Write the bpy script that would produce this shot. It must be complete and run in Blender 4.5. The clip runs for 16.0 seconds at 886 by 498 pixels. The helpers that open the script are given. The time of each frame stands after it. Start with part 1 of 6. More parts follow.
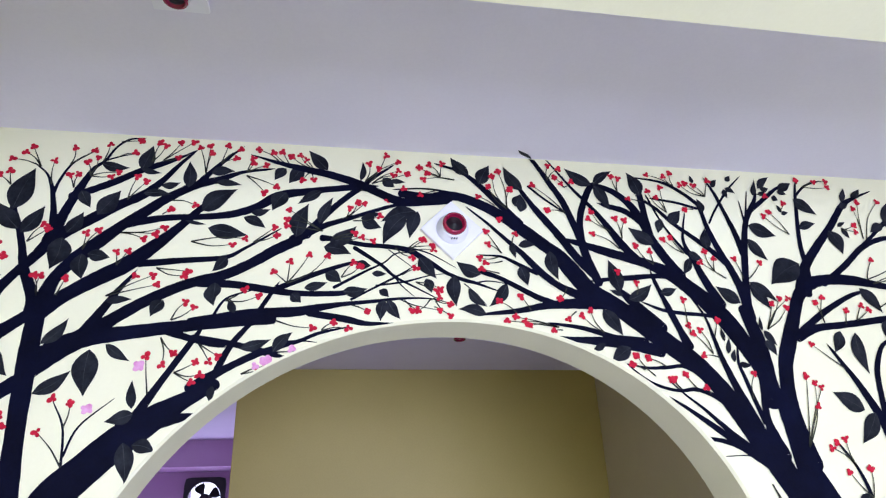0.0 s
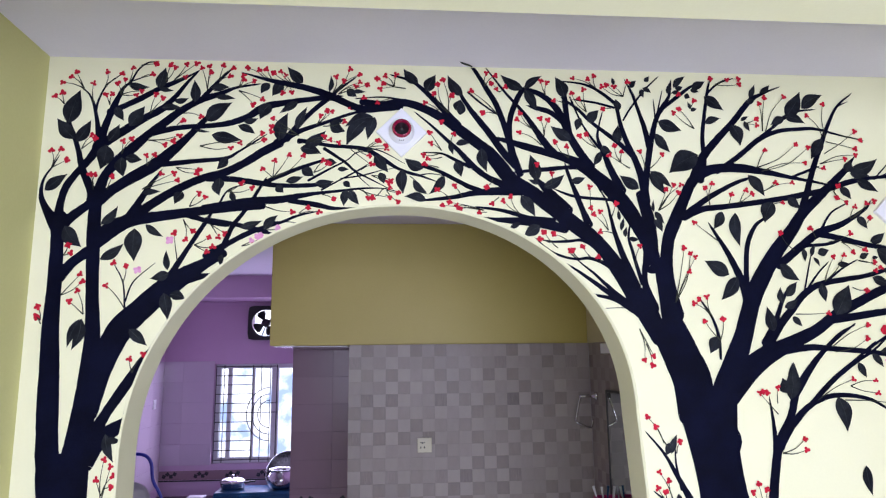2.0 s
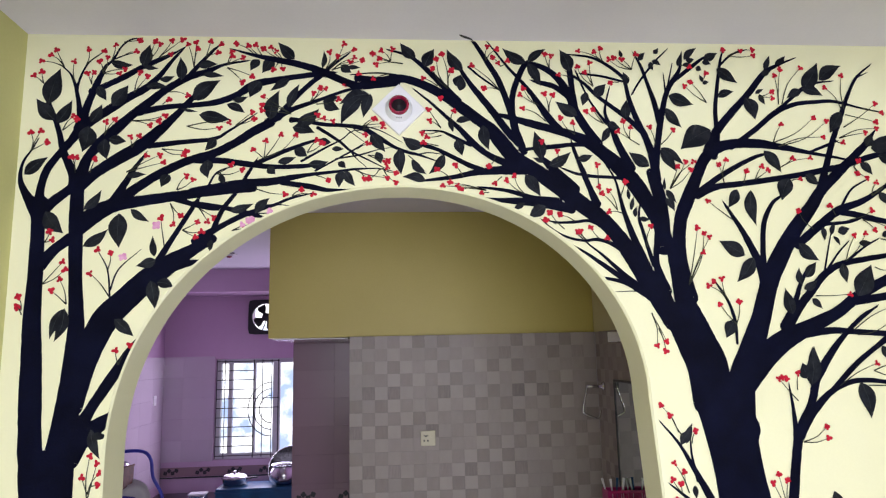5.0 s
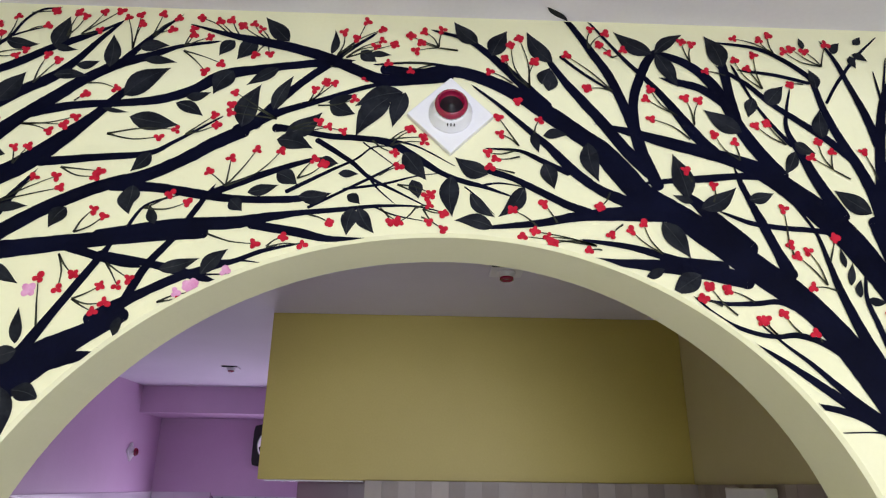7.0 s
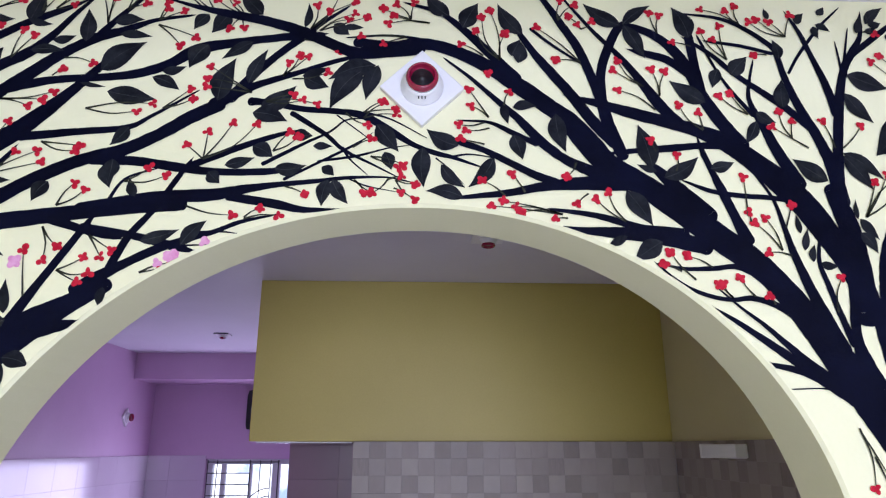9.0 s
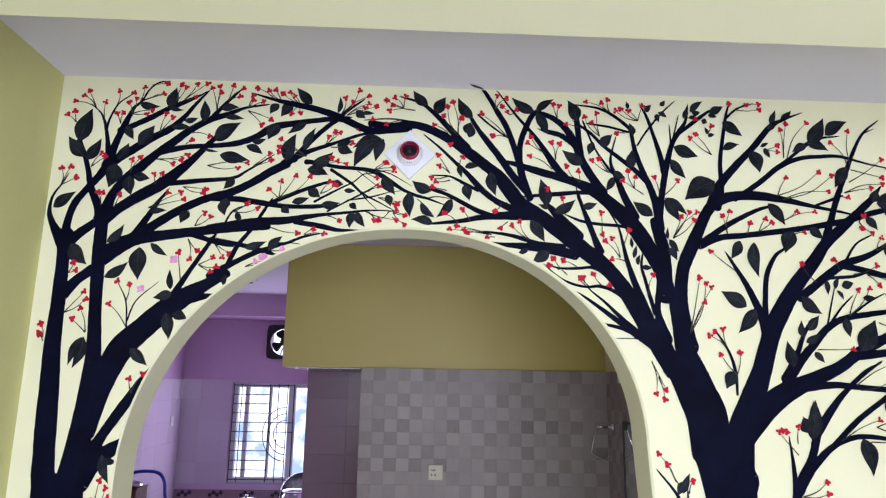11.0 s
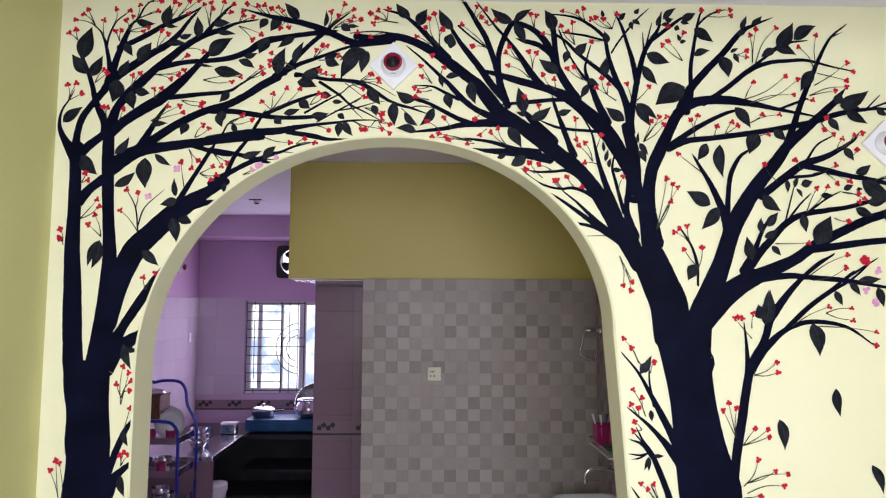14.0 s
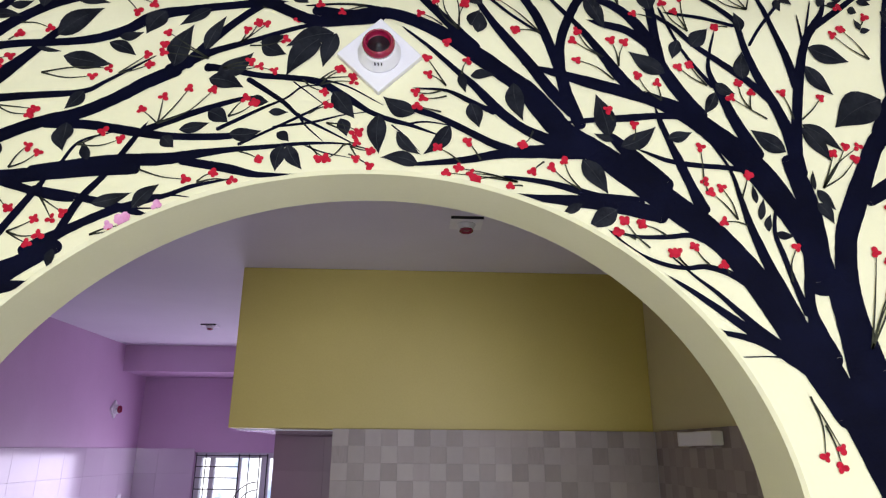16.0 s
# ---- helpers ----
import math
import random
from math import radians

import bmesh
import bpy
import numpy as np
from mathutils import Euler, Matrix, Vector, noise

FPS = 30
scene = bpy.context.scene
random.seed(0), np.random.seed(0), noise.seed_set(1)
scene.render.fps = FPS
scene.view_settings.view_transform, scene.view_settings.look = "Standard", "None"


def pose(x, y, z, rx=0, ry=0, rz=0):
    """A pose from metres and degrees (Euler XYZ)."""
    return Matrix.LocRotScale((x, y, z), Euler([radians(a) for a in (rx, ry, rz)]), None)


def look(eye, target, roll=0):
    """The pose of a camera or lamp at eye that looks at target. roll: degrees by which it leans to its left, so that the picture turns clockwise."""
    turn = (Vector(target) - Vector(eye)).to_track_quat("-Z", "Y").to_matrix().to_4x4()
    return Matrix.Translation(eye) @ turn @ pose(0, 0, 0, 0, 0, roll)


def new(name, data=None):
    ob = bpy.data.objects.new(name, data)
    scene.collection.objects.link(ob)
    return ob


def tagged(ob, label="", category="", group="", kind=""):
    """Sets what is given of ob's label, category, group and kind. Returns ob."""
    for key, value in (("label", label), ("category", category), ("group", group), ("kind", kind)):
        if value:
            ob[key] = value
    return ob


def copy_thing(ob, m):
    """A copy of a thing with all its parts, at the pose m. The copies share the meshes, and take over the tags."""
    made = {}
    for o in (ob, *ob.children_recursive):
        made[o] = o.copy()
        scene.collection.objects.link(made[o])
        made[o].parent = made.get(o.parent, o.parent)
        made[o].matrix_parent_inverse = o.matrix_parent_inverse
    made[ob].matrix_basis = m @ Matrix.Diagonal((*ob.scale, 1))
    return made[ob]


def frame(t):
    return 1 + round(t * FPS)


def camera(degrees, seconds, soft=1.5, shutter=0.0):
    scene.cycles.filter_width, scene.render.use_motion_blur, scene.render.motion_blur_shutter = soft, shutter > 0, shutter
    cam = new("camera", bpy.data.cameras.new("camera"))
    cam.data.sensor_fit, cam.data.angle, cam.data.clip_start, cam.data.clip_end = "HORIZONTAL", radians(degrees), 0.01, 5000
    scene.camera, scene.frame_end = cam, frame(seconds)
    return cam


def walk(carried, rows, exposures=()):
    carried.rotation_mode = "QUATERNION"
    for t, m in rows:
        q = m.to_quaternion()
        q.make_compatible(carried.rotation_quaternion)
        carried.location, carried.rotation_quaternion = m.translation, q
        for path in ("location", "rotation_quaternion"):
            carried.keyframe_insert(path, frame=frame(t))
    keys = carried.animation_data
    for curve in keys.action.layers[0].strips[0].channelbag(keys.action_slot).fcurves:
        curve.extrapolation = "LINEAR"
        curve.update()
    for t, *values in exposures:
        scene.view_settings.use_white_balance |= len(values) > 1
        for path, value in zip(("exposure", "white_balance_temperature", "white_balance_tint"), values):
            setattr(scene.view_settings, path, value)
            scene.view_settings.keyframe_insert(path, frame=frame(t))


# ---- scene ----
cam = camera(68.3, 16.0, soft=1.2)
PATH = [
    (0, (-0.267, -1.447, 1.967), (0.071, 0.354, 2.768), -2.3),
    (0.5, (-0.209, -1.615, 1.963), (0.131, 0.29, 2.467), -5.0),
    (1, (-0.135, -1.753, 1.983), (0.144, 0.175, 2.434), -3.4),
    (1.5, (-0.05, -1.869, 1.984), (0.048, 0.085, 2.396), -1.2),
    (2, (-0.006, -1.961, 1.966), (0.154, 0.006, 2.293), -0.6),
    (2.5, (-0.035, -2.043, 1.959), (0.161, -0.073, 2.247), -1.6),
    (3, (-0.05, -2.099, 1.945), (0.211, -0.129, 2.168), -1.0),
    (3.2, (-0.04, -2.104, 1.944), (0.201, -0.132, 2.177), -0.8),
    (5.3, (0.011, -1.737, 1.95), (0.127, 0.233, 2.271), -1.3),
    (5.5, (0.017, -1.64, 1.959), (0.094, 0.329, 2.298), -0.8),
    (6, (0.033, -1.423, 2.002), (0.055, 0.508, 2.52), 1.7),
    (6.5, (0.01, -1.244, 2.012), (0.001, 0.655, 2.638), 1.8),
    (7, (-0.015, -1.046, 2.024), (0.042, 0.834, 2.705), 0.7),
    (7.5, (0.002, -0.886, 2.043), (-0.029, 0.981, 2.759), 1.7),
    (8, (0.05, -0.797, 2.052), (0.04, 1.061, 2.794), 2.0),
    (8.5, (0.031, -0.917, 2.042), (0.087, 0.953, 2.749), 0.7),
    (9, (0.021, -1.091, 2.016), (0.101, 0.821, 2.597), -0.0),
    (9.2, (0.039, -1.176, 2.013), (0.13, 0.74, 2.577), 0.1),
    (11.3, (0.065, -2.033, 1.964), (0.147, -0.057, 2.263), 1.1),
    (11.5, (0.102, -2.1, 1.948), (0.208, -0.118, 2.187), 0.6),
    (12, (0.119, -2.234, 1.954), (0.198, -0.247, 2.172), -0.2),
    (12.5, (0.103, -2.339, 1.908), (0.301, -0.35, 1.996), -2.1),
    (13, (0.108, -2.356, 1.893), (0.264, -0.362, 1.95), -0.9),
    (13.5, (0.144, -2.289, 1.896), (0.203, -0.292, 1.993), -0.8),
    (14, (0.139, -2.071, 1.889), (0.188, -0.079, 2.058), 0.2),
    (14.5, (0.098, -1.784, 1.916), (0.196, 0.191, 2.212), 0.3),
    (15, (0.107, -1.476, 1.93), (0.084, 0.48, 2.346), 1.1),
    (15.5, (0.104, -1.273, 1.946), (0.083, 0.644, 2.516), -0.7),
    (16, (0.105, -1.072, 1.957), (0.183, 0.838, 2.545), 0.5),
]
# the white balance drifts: cooler at the start and near the wall
walk(cam, [(t, look(eye, target, roll)) for t, eye, target, roll in PATH], [
    (0.0, 0.30, 5650, 25), (0.6, 0.18, 5500, 26), (1.0, 0.10, 5500, 26), (1.6, 0.12, 5800, 22), (3.0, 0.06, 6200, 20), (5.5, 0.05, 6750, 13), (7.0, 0.07, 6650, 13), (7.5, 0.1, 6250, 16),
    (8.0, 0.12, 5900, 19), (9.0, 0.10, 5900, 21), (11.5, 0.03, 6250, 16), (13.0, 0.03, 6350, 17), (15.0, 0.04, 6900, 13), (16.0, 0.12, 6550, 16)])

# ---- light ----
world = bpy.data.worlds.new("sky")
scene.world = world
world.use_nodes = True
wn = world.node_tree
sky = wn.nodes.new("ShaderNodeTexSky")
sky.sky_type, sky.sun_disc = "NISHITA", False
sky.sun_elevation, sky.sun_rotation = radians(48), radians(200)
wn.links.new(sky.outputs[0], wn.nodes["Background"].inputs[0])
wn.nodes["Background"].inputs[1].default_value = 0.12
sun = new("sun", bpy.data.lights.new("sun", "SUN"))
sun.data.energy, sun.data.angle, sun.data.color = 2.5, radians(0.6), (1.0, 0.95, 0.86)
sun.matrix_world = look((3, 12, 12), (0, 0, 0))


def area_lamp(name, eye, target, wide, high, watts, colour):
    ob = new(name, bpy.data.lights.new(name, "AREA"))
    ob.data.shape, ob.data.size, ob.data.size_y = "RECTANGLE", wide, high
    ob.data.energy, ob.data.color = watts, colour
    ob.matrix_world = look(eye, target)
    return ob


KITCHEN_GLASS = 4.83
# daylight entering by the hall's wide window behind the camera, and by the kitchen window
area_lamp("hall_window_light", (0.42, -3.33, 1.80), (0.45, 0, 2.3), 1.9, 1.1, 95, (0.77, 0.84, 1.0))
area_lamp("kitchen_window_light", (-1.25, KITCHEN_GLASS, 1.43), (-1.25, 0, 1.2), 1.0, 0.93, 19, (0.80, 0.74, 1.0))


# ---- materials ----
def nodes_of(name):
    m = bpy.data.materials.new(name)
    m.use_nodes = True
    t = m.node_tree
    return m, t, t.nodes["Principled BSDF"], t.nodes.new("ShaderNodeTexCoord")


def set_mix(t, a, b, fac):
    mix = t.nodes.new("ShaderNodeMix")
    mix.data_type = "RGBA"
    mix.inputs["A"].default_value, mix.inputs["B"].default_value = (*a, 1), (*b, 1)
    t.links.new(fac, mix.inputs["Factor"])
    return mix.outputs["Result"]


def noise_of(t, coord, scale, detail=4, rough=0.55):
    n = t.nodes.new("ShaderNodeTexNoise")
    n.inputs["Scale"].default_value, n.inputs["Detail"].default_value, n.inputs["Roughness"].default_value = scale, detail, rough
    t.links.new(coord.outputs["Object"], n.inputs["Vector"])
    return n.outputs["Fac"]


def ramp_of(t, fac, low, high):
    r = t.nodes.new("ShaderNodeMapRange")
    r.inputs["From Min"].default_value, r.inputs["From Max"].default_value = low, high
    t.links.new(fac, r.inputs["Value"])
    return r.outputs["Result"]


def surface(name, a, b, rough=0.6, big=1.5, fine=90, bump=0.15, metal=0.0, coat=0.0, spread=(0.35, 0.65), fine_mix=0.25, gloss=0.5):
    """A surface whose colour wanders between a and b at two scales, with a fine relief."""
    m, t, bsdf, coord = nodes_of(name)
    f1, f2 = noise_of(t, coord, big, 5), noise_of(t, coord, fine, 3)
    add = t.nodes.new("ShaderNodeMath")
    add.operation = "MULTIPLY_ADD"
    t.links.new(f2, add.inputs[0])
    add.inputs[1].default_value = fine_mix
    t.links.new(f1, add.inputs[2])
    fac = ramp_of(t, add.outputs[0], spread[0] + fine_mix / 2, spread[1] + fine_mix / 2)
    t.links.new(set_mix(t, a, b, fac), bsdf.inputs["Base Color"])
    bsdf.inputs["Roughness"].default_value, bsdf.inputs["Metallic"].default_value = rough, metal
    bsdf.inputs["Coat Weight"].default_value = coat
    bsdf.inputs["Specular IOR Level"].default_value = gloss
    if bump:
        bp = t.nodes.new("ShaderNodeBump")
        bp.inputs["Strength"].default_value, bp.inputs["Distance"].default_value = bump, 0.002
        t.links.new(f2, bp.inputs["Height"])
        t.links.new(bp.outputs[0], bsdf.inputs["Normal"])
    return m


def pieces(name, a, b, rough, fine=60, coat=0.0, bump=0.1, joined=False, squash=1.0, patch=0.5):
    """For loose pieces: each one takes its own tone between a and b."""
    m, t, bsdf, coord = nodes_of(name)
    one = t.nodes.new("ShaderNodeNewGeometry").outputs["Random Per Island"] if joined else t.nodes.new("ShaderNodeObjectInfo").outputs["Random"]
    f = noise_of(t, coord, fine, 4)
    move, shift = t.nodes.new("ShaderNodeMapping"), t.nodes.new("ShaderNodeVectorMath")
    move.inputs["Scale"].default_value = (1.0, 1.0, squash)
    shift.operation = "SCALE"
    shift.inputs[0].default_value = (7.3, 3.1, 5.7)
    t.links.new(one, shift.inputs["Scale"])
    t.links.new(shift.outputs[0], move.inputs["Location"])
    t.links.new(coord.outputs["Object"], move.inputs["Vector"])
    t.links.new(move.outputs[0], f.node.inputs["Vector"])
    add = t.nodes.new("ShaderNodeMath")
    add.operation = "MULTIPLY_ADD"
    t.links.new(f, add.inputs[0])
    add.inputs[1].default_value = patch
    t.links.new(one, add.inputs[2])
    t.links.new(set_mix(t, a, b, ramp_of(t, add.outputs[0], 0.2 * patch, 0.9 + 0.8 * patch)), bsdf.inputs["Base Color"])
    bsdf.inputs["Roughness"].default_value, bsdf.inputs["Coat Weight"].default_value = rough, coat
    bp = t.nodes.new("ShaderNodeBump")
    bp.inputs["Strength"].default_value, bp.inputs["Distance"].default_value = bump, 0.001
    t.links.new(f, bp.inputs["Height"])
    t.links.new(bp.outputs[0], bsdf.inputs["Normal"])
    return m


CREAM = surface("cream_wall_paint", (0.80, 0.775, 0.505), (0.845, 0.82, 0.56), 0.6, 0.8, 140, 0.12)
# yellow tone, darkened below the cream to hold this wall's weaker light
SIDE = surface("dimmed_yellow_wall_paint", (0.55, 0.53, 0.22), (0.61, 0.59, 0.26), 0.6, 0.8, 140, 0.12)
MUSTARD = surface("yellow_wall_paint", (0.465, 0.375, 0.090), (0.53, 0.432, 0.116), 0.5, 1.0, 140, 0.12)
# olive tone, raised so the colour carries the brighter light on the east wall
OLIVE = surface("brightened_olive_wall_paint", (0.60, 0.54, 0.29), (0.66, 0.60, 0.34), 0.5, 1.0, 140, 0.12)
WHITE = surface("white_ceiling_paint", (0.70, 0.67, 0.74), (0.76, 0.73, 0.80), 0.75, 1.2, 120, 0.12)
LILAC = surface("lilac_wall_paint", (0.54, 0.355, 0.53), (0.61, 0.415, 0.60), 0.5, 1.0, 130, 0.12)
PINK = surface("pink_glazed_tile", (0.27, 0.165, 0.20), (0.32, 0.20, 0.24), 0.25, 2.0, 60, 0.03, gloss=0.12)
LILAC_TILE = pieces("lilac_glazed_tile", (0.53, 0.44, 0.54), (0.60, 0.51, 0.61), 0.16, 8, 0.1, 0.02)
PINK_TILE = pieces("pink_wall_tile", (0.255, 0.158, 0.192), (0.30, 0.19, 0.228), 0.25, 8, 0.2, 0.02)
FLOOR = surface("pale_floor_tile", (0.66, 0.65, 0.70), (0.76, 0.74, 0.79), 0.15, 2.5, 40, 0.02)
GROUT = surface("grey_grout", (0.36, 0.33, 0.33), (0.44, 0.40, 0.40), 0.85, 6, 200, 0.2)
INK = surface("blue_black_mural_paint", (0.0012, 0.0015, 0.0085), (0.0026, 0.0035, 0.017), 0.55, 9, 160, 0.25, gloss=0.06)
LEAF = surface("charcoal_mural_leaf_paint", (0.005, 0.006, 0.011), (0.019, 0.021, 0.028), 0.45, 26, 170, 0.25, spread=(0.38, 0.68), gloss=0.12)
TWIG = surface("olive_black_mural_paint", (0.016, 0.018, 0.016), (0.045, 0.048, 0.030), 0.45, 30, 170, 0.2, gloss=0.12)
VEIN = surface("grey_mural_vein_paint", (0.018, 0.021, 0.026), (0.045, 0.049, 0.053), 0.45, 40, 170, 0.2, gloss=0.12)
RED = surface("red_mural_paint", (0.40, 0.009, 0.026), (0.55, 0.020, 0.045), 0.4, 60, 220, 0.25, gloss=0.08)
ROSE = surface("pink_mural_paint", (0.66, 0.25, 0.46), (0.78, 0.42, 0.62), 0.4, 60, 220, 0.2, gloss=0.12)
PLASTIC = surface("white_plastic", (0.78, 0.77, 0.80), (0.82, 0.81, 0.84), 0.3, 4, 200, 0.03)
BULB = surface("red_lamp_glass", (0.24, 0.004, 0.035), (0.32, 0.008, 0.05), 0.08, 6, 100, 0.0, coat=0.6)
BLACK = surface("black_plastic", (0.010, 0.010, 0.012), (0.020, 0.020, 0.024), 0.4, 8, 150, 0.1)
GRANITE = surface("black_granite", (0.012, 0.012, 0.014), (0.05, 0.05, 0.055), 0.12, 60, 300, 0.02)
CHROME = surface("chrome", (0.62, 0.62, 0.65), (0.72, 0.72, 0.75), 0.12, 10, 200, 0.02, metal=1.0)
STEEL = surface("stainless_steel", (0.52, 0.52, 0.54), (0.62, 0.62, 0.64), 0.22, 10, 200, 0.05, metal=1.0)
BLUE = surface("blue_painted_steel", (0.02, 0.03, 0.36), (0.04, 0.05, 0.46), 0.3, 10, 200, 0.05)
TEAL = surface("teal_plastic", (0.004, 0.055, 0.15), (0.008, 0.09, 0.21), 0.35, 10, 150, 0.05)
CERAMIC = surface("white_glazed_ceramic", (0.74, 0.73, 0.75), (0.80, 0.79, 0.81), 0.08, 4, 100, 0.0, coat=0.4)
GRILLE = surface("black_window_grille", (0.02, 0.02, 0.025), (0.05, 0.05, 0.055), 0.45, 20, 150, 0.1)
FRAME = surface("white_window_frame", (0.62, 0.62, 0.66), (0.72, 0.72, 0.75), 0.35, 6, 150, 0.05)
IVORY = surface("ivory_plastic", (0.50, 0.45, 0.30), (0.56, 0.51, 0.35), 0.3, 8, 150, 0.03)
LEAFGREEN = surface("green_fibre", (0.02, 0.16, 0.07), (0.04, 0.24, 0.10), 0.9, 20, 260, 0.6)
MAROON = surface("magenta_plastic", (0.36, 0.012, 0.11), (0.46, 0.02, 0.15), 0.35, 10, 150, 0.05)
MAT_CLOTH = surface("purple_grey_floor_mat", (0.10, 0.07, 0.10), (0.16, 0.12, 0.15), 0.95, 12, 260, 0.8)
# near-black base colour holds the shade under the worktop; also the lamp block's edge
DARK = surface("dark_shade_and_edge", (0.012, 0.011, 0.014), (0.028, 0.025, 0.03), 0.8, 5, 120, 0.2)
BROWN = surface("brown_wicker", (0.12, 0.045, 0.03), (0.20, 0.08, 0.05), 0.6, 40, 200, 0.6)
SKYCARD = bpy.data.materials.new("bright_outdoor_haze")
SKYCARD.use_nodes = True
_t = SKYCARD.node_tree
_c = _t.nodes.new("ShaderNodeTexCoord")
_e = _t.nodes.new("ShaderNodeEmission")
_e.inputs["Strength"].default_value = 1.8
_t.links.new(set_mix(_t, (0.30, 0.40, 0.62), (0.95, 0.97, 1.0), ramp_of(_t, noise_of(_t, _c, 3.2, 6), 0.40, 0.58)), _e.inputs["Color"])
_t.links.new(_e.outputs[0], _t.nodes["Material Output"].inputs["Surface"])
GLASS = bpy.data.materials.new("mirror_glass")
GLASS.use_nodes = True
_g = GLASS.node_tree.nodes["Principled BSDF"]
_g.inputs["Base Color"].default_value, _g.inputs["Metallic"].default_value, _g.inputs["Roughness"].default_value = (0.62, 0.66, 0.66, 1), 1.0, 0.03


# ---- building helpers ----
def mesh_of(name, bm, material, smooth=False):
    me = bpy.data.meshes.new(name)
    bm.to_mesh(me)
    bm.free()
    for m in (material if isinstance(material, (list, tuple)) else (material,)):
        me.materials.append(m)
    if smooth:
        for p in me.polygons:
            p.use_smooth = True
    return me


def part(name, bm, material, parent=None, label="", smooth=False):
    ob = new(name, mesh_of(name, bm, material, smooth))
    if parent:
        ob.parent = parent
    return tagged(ob, label) if label else ob


def thing(name, label, category, at=(0, 0, 0), group="", kind=""):
    ob = new(name)
    ob.location = at
    ob.empty_display_size = 0.05
    return tagged(ob, label, category, group, kind)


def box(x0, y0, z0, x1, y1, z1, bevel=0.0, bm=None):
    bm = bm or bmesh.new()
    made = bmesh.ops.create_cube(bm, size=1.0, matrix=Matrix.Translation(((x0 + x1) / 2, (y0 + y1) / 2, (z0 + z1) / 2)) @ Matrix.Diagonal((abs(x1 - x0), abs(y1 - y0), abs(z1 - z0), 1)))
    if bevel:
        edges = {e for v in made["verts"] for e in v.link_edges}
        bmesh.ops.bevel(bm, geom=list(edges), offset=bevel, segments=2, affect="EDGES", profile=0.6)
    return bm


def tube(points, radius, bm=None, sides=8, closed=False):
    """A round rod along points; radius is one number or one a point."""
    bm = bm or bmesh.new()
    pts = [Vector(p) for p in points]
    radii = radius if isinstance(radius, (list, tuple)) else [radius] * len(pts)
    rings = []
    for i, p in enumerate(pts):
        a, b = pts[i - 1] if i or closed else p, pts[(i + 1) % len(pts)] if i + 1 < len(pts) or closed else p
        q = (b - a).to_track_quat("Z", "Y")
        rings.append([bm.verts.new(p + q @ Vector((radii[i] * math.cos(k * math.tau / sides), radii[i] * math.sin(k * math.tau / sides), 0))) for k in range(sides)])
    for i in range(len(rings) if closed else len(rings) - 1):
        r, s = rings[i], rings[(i + 1) % len(rings)]
        for k in range(sides):
            bm.faces.new((r[k], r[(k + 1) % sides], s[(k + 1) % sides], s[k]))
    if not closed:
        bm.faces.new(rings[0][::-1])
        bm.faces.new(rings[-1])
    return bm


def lathe(profile, sides=24, bm=None, m=Matrix()):
    """Turns (radius, height) pairs round the z axis."""
    bm = bm or bmesh.new()
    rings = [[bm.verts.new(m @ Vector((r * math.cos(k * math.tau / sides), r * math.sin(k * math.tau / sides), z))) for k in range(sides)] for r, z in profile]
    for r, s in zip(rings, rings[1:]):
        for k in range(sides):
            bm.faces.new((r[k], r[(k + 1) % sides], s[(k + 1) % sides], s[k]))
    if profile[0][0] > 0.0005:
        bm.faces.new(rings[0][::-1])
    if profile[-1][0] > 0.0005:
        bm.faces.new(rings[-1])
    return bm


def slab(name, x0, y0, z0, x1, y1, z1, material, label, category="wall"):
    return tagged(part(name, box(x0, y0, z0, x1, y1, z1), material), label, category, kind="structure")


# ---- structure ----
ARCH_X, DEEP, TOP = 0.03, 0.137, 2.885
ARCH_LA, ARCH_LB, SPRING_L, FULL = 0.795, 0.746, 1.68, 2 / 2.05
ARCH_RA, ARCH_RB, SPRING_R = 0.703, 0.626, 1.80


def left_jamb(z):
    return -0.765 - 0.003 * (SPRING_L - z)


def right_jamb(z):
    return 0.733 + 0.070 * (SPRING_R - z)


def arch_outline(steps=36):
    """The opening's edge, from the foot of one jamb over the crown to the foot of the other."""
    out = [(left_jamb(0), 0.0), (left_jamb(0.9), 0.9)]
    for i in range(2 * steps + 1):
        a = math.pi * (1 - i / (2 * steps))
        w, b, s = (ARCH_LA, ARCH_LB, SPRING_L) if i <= steps else (ARCH_RA, ARCH_RB, SPRING_R)
        c, d, e = math.cos(a), math.sin(a), FULL if i < steps else 1.0
        out.append((ARCH_X + w * math.copysign(abs(c) ** e, c), s + b * abs(d) ** e))
    return out + [(right_jamb(0.9), 0.9), (right_jamb(0), 0.0)]


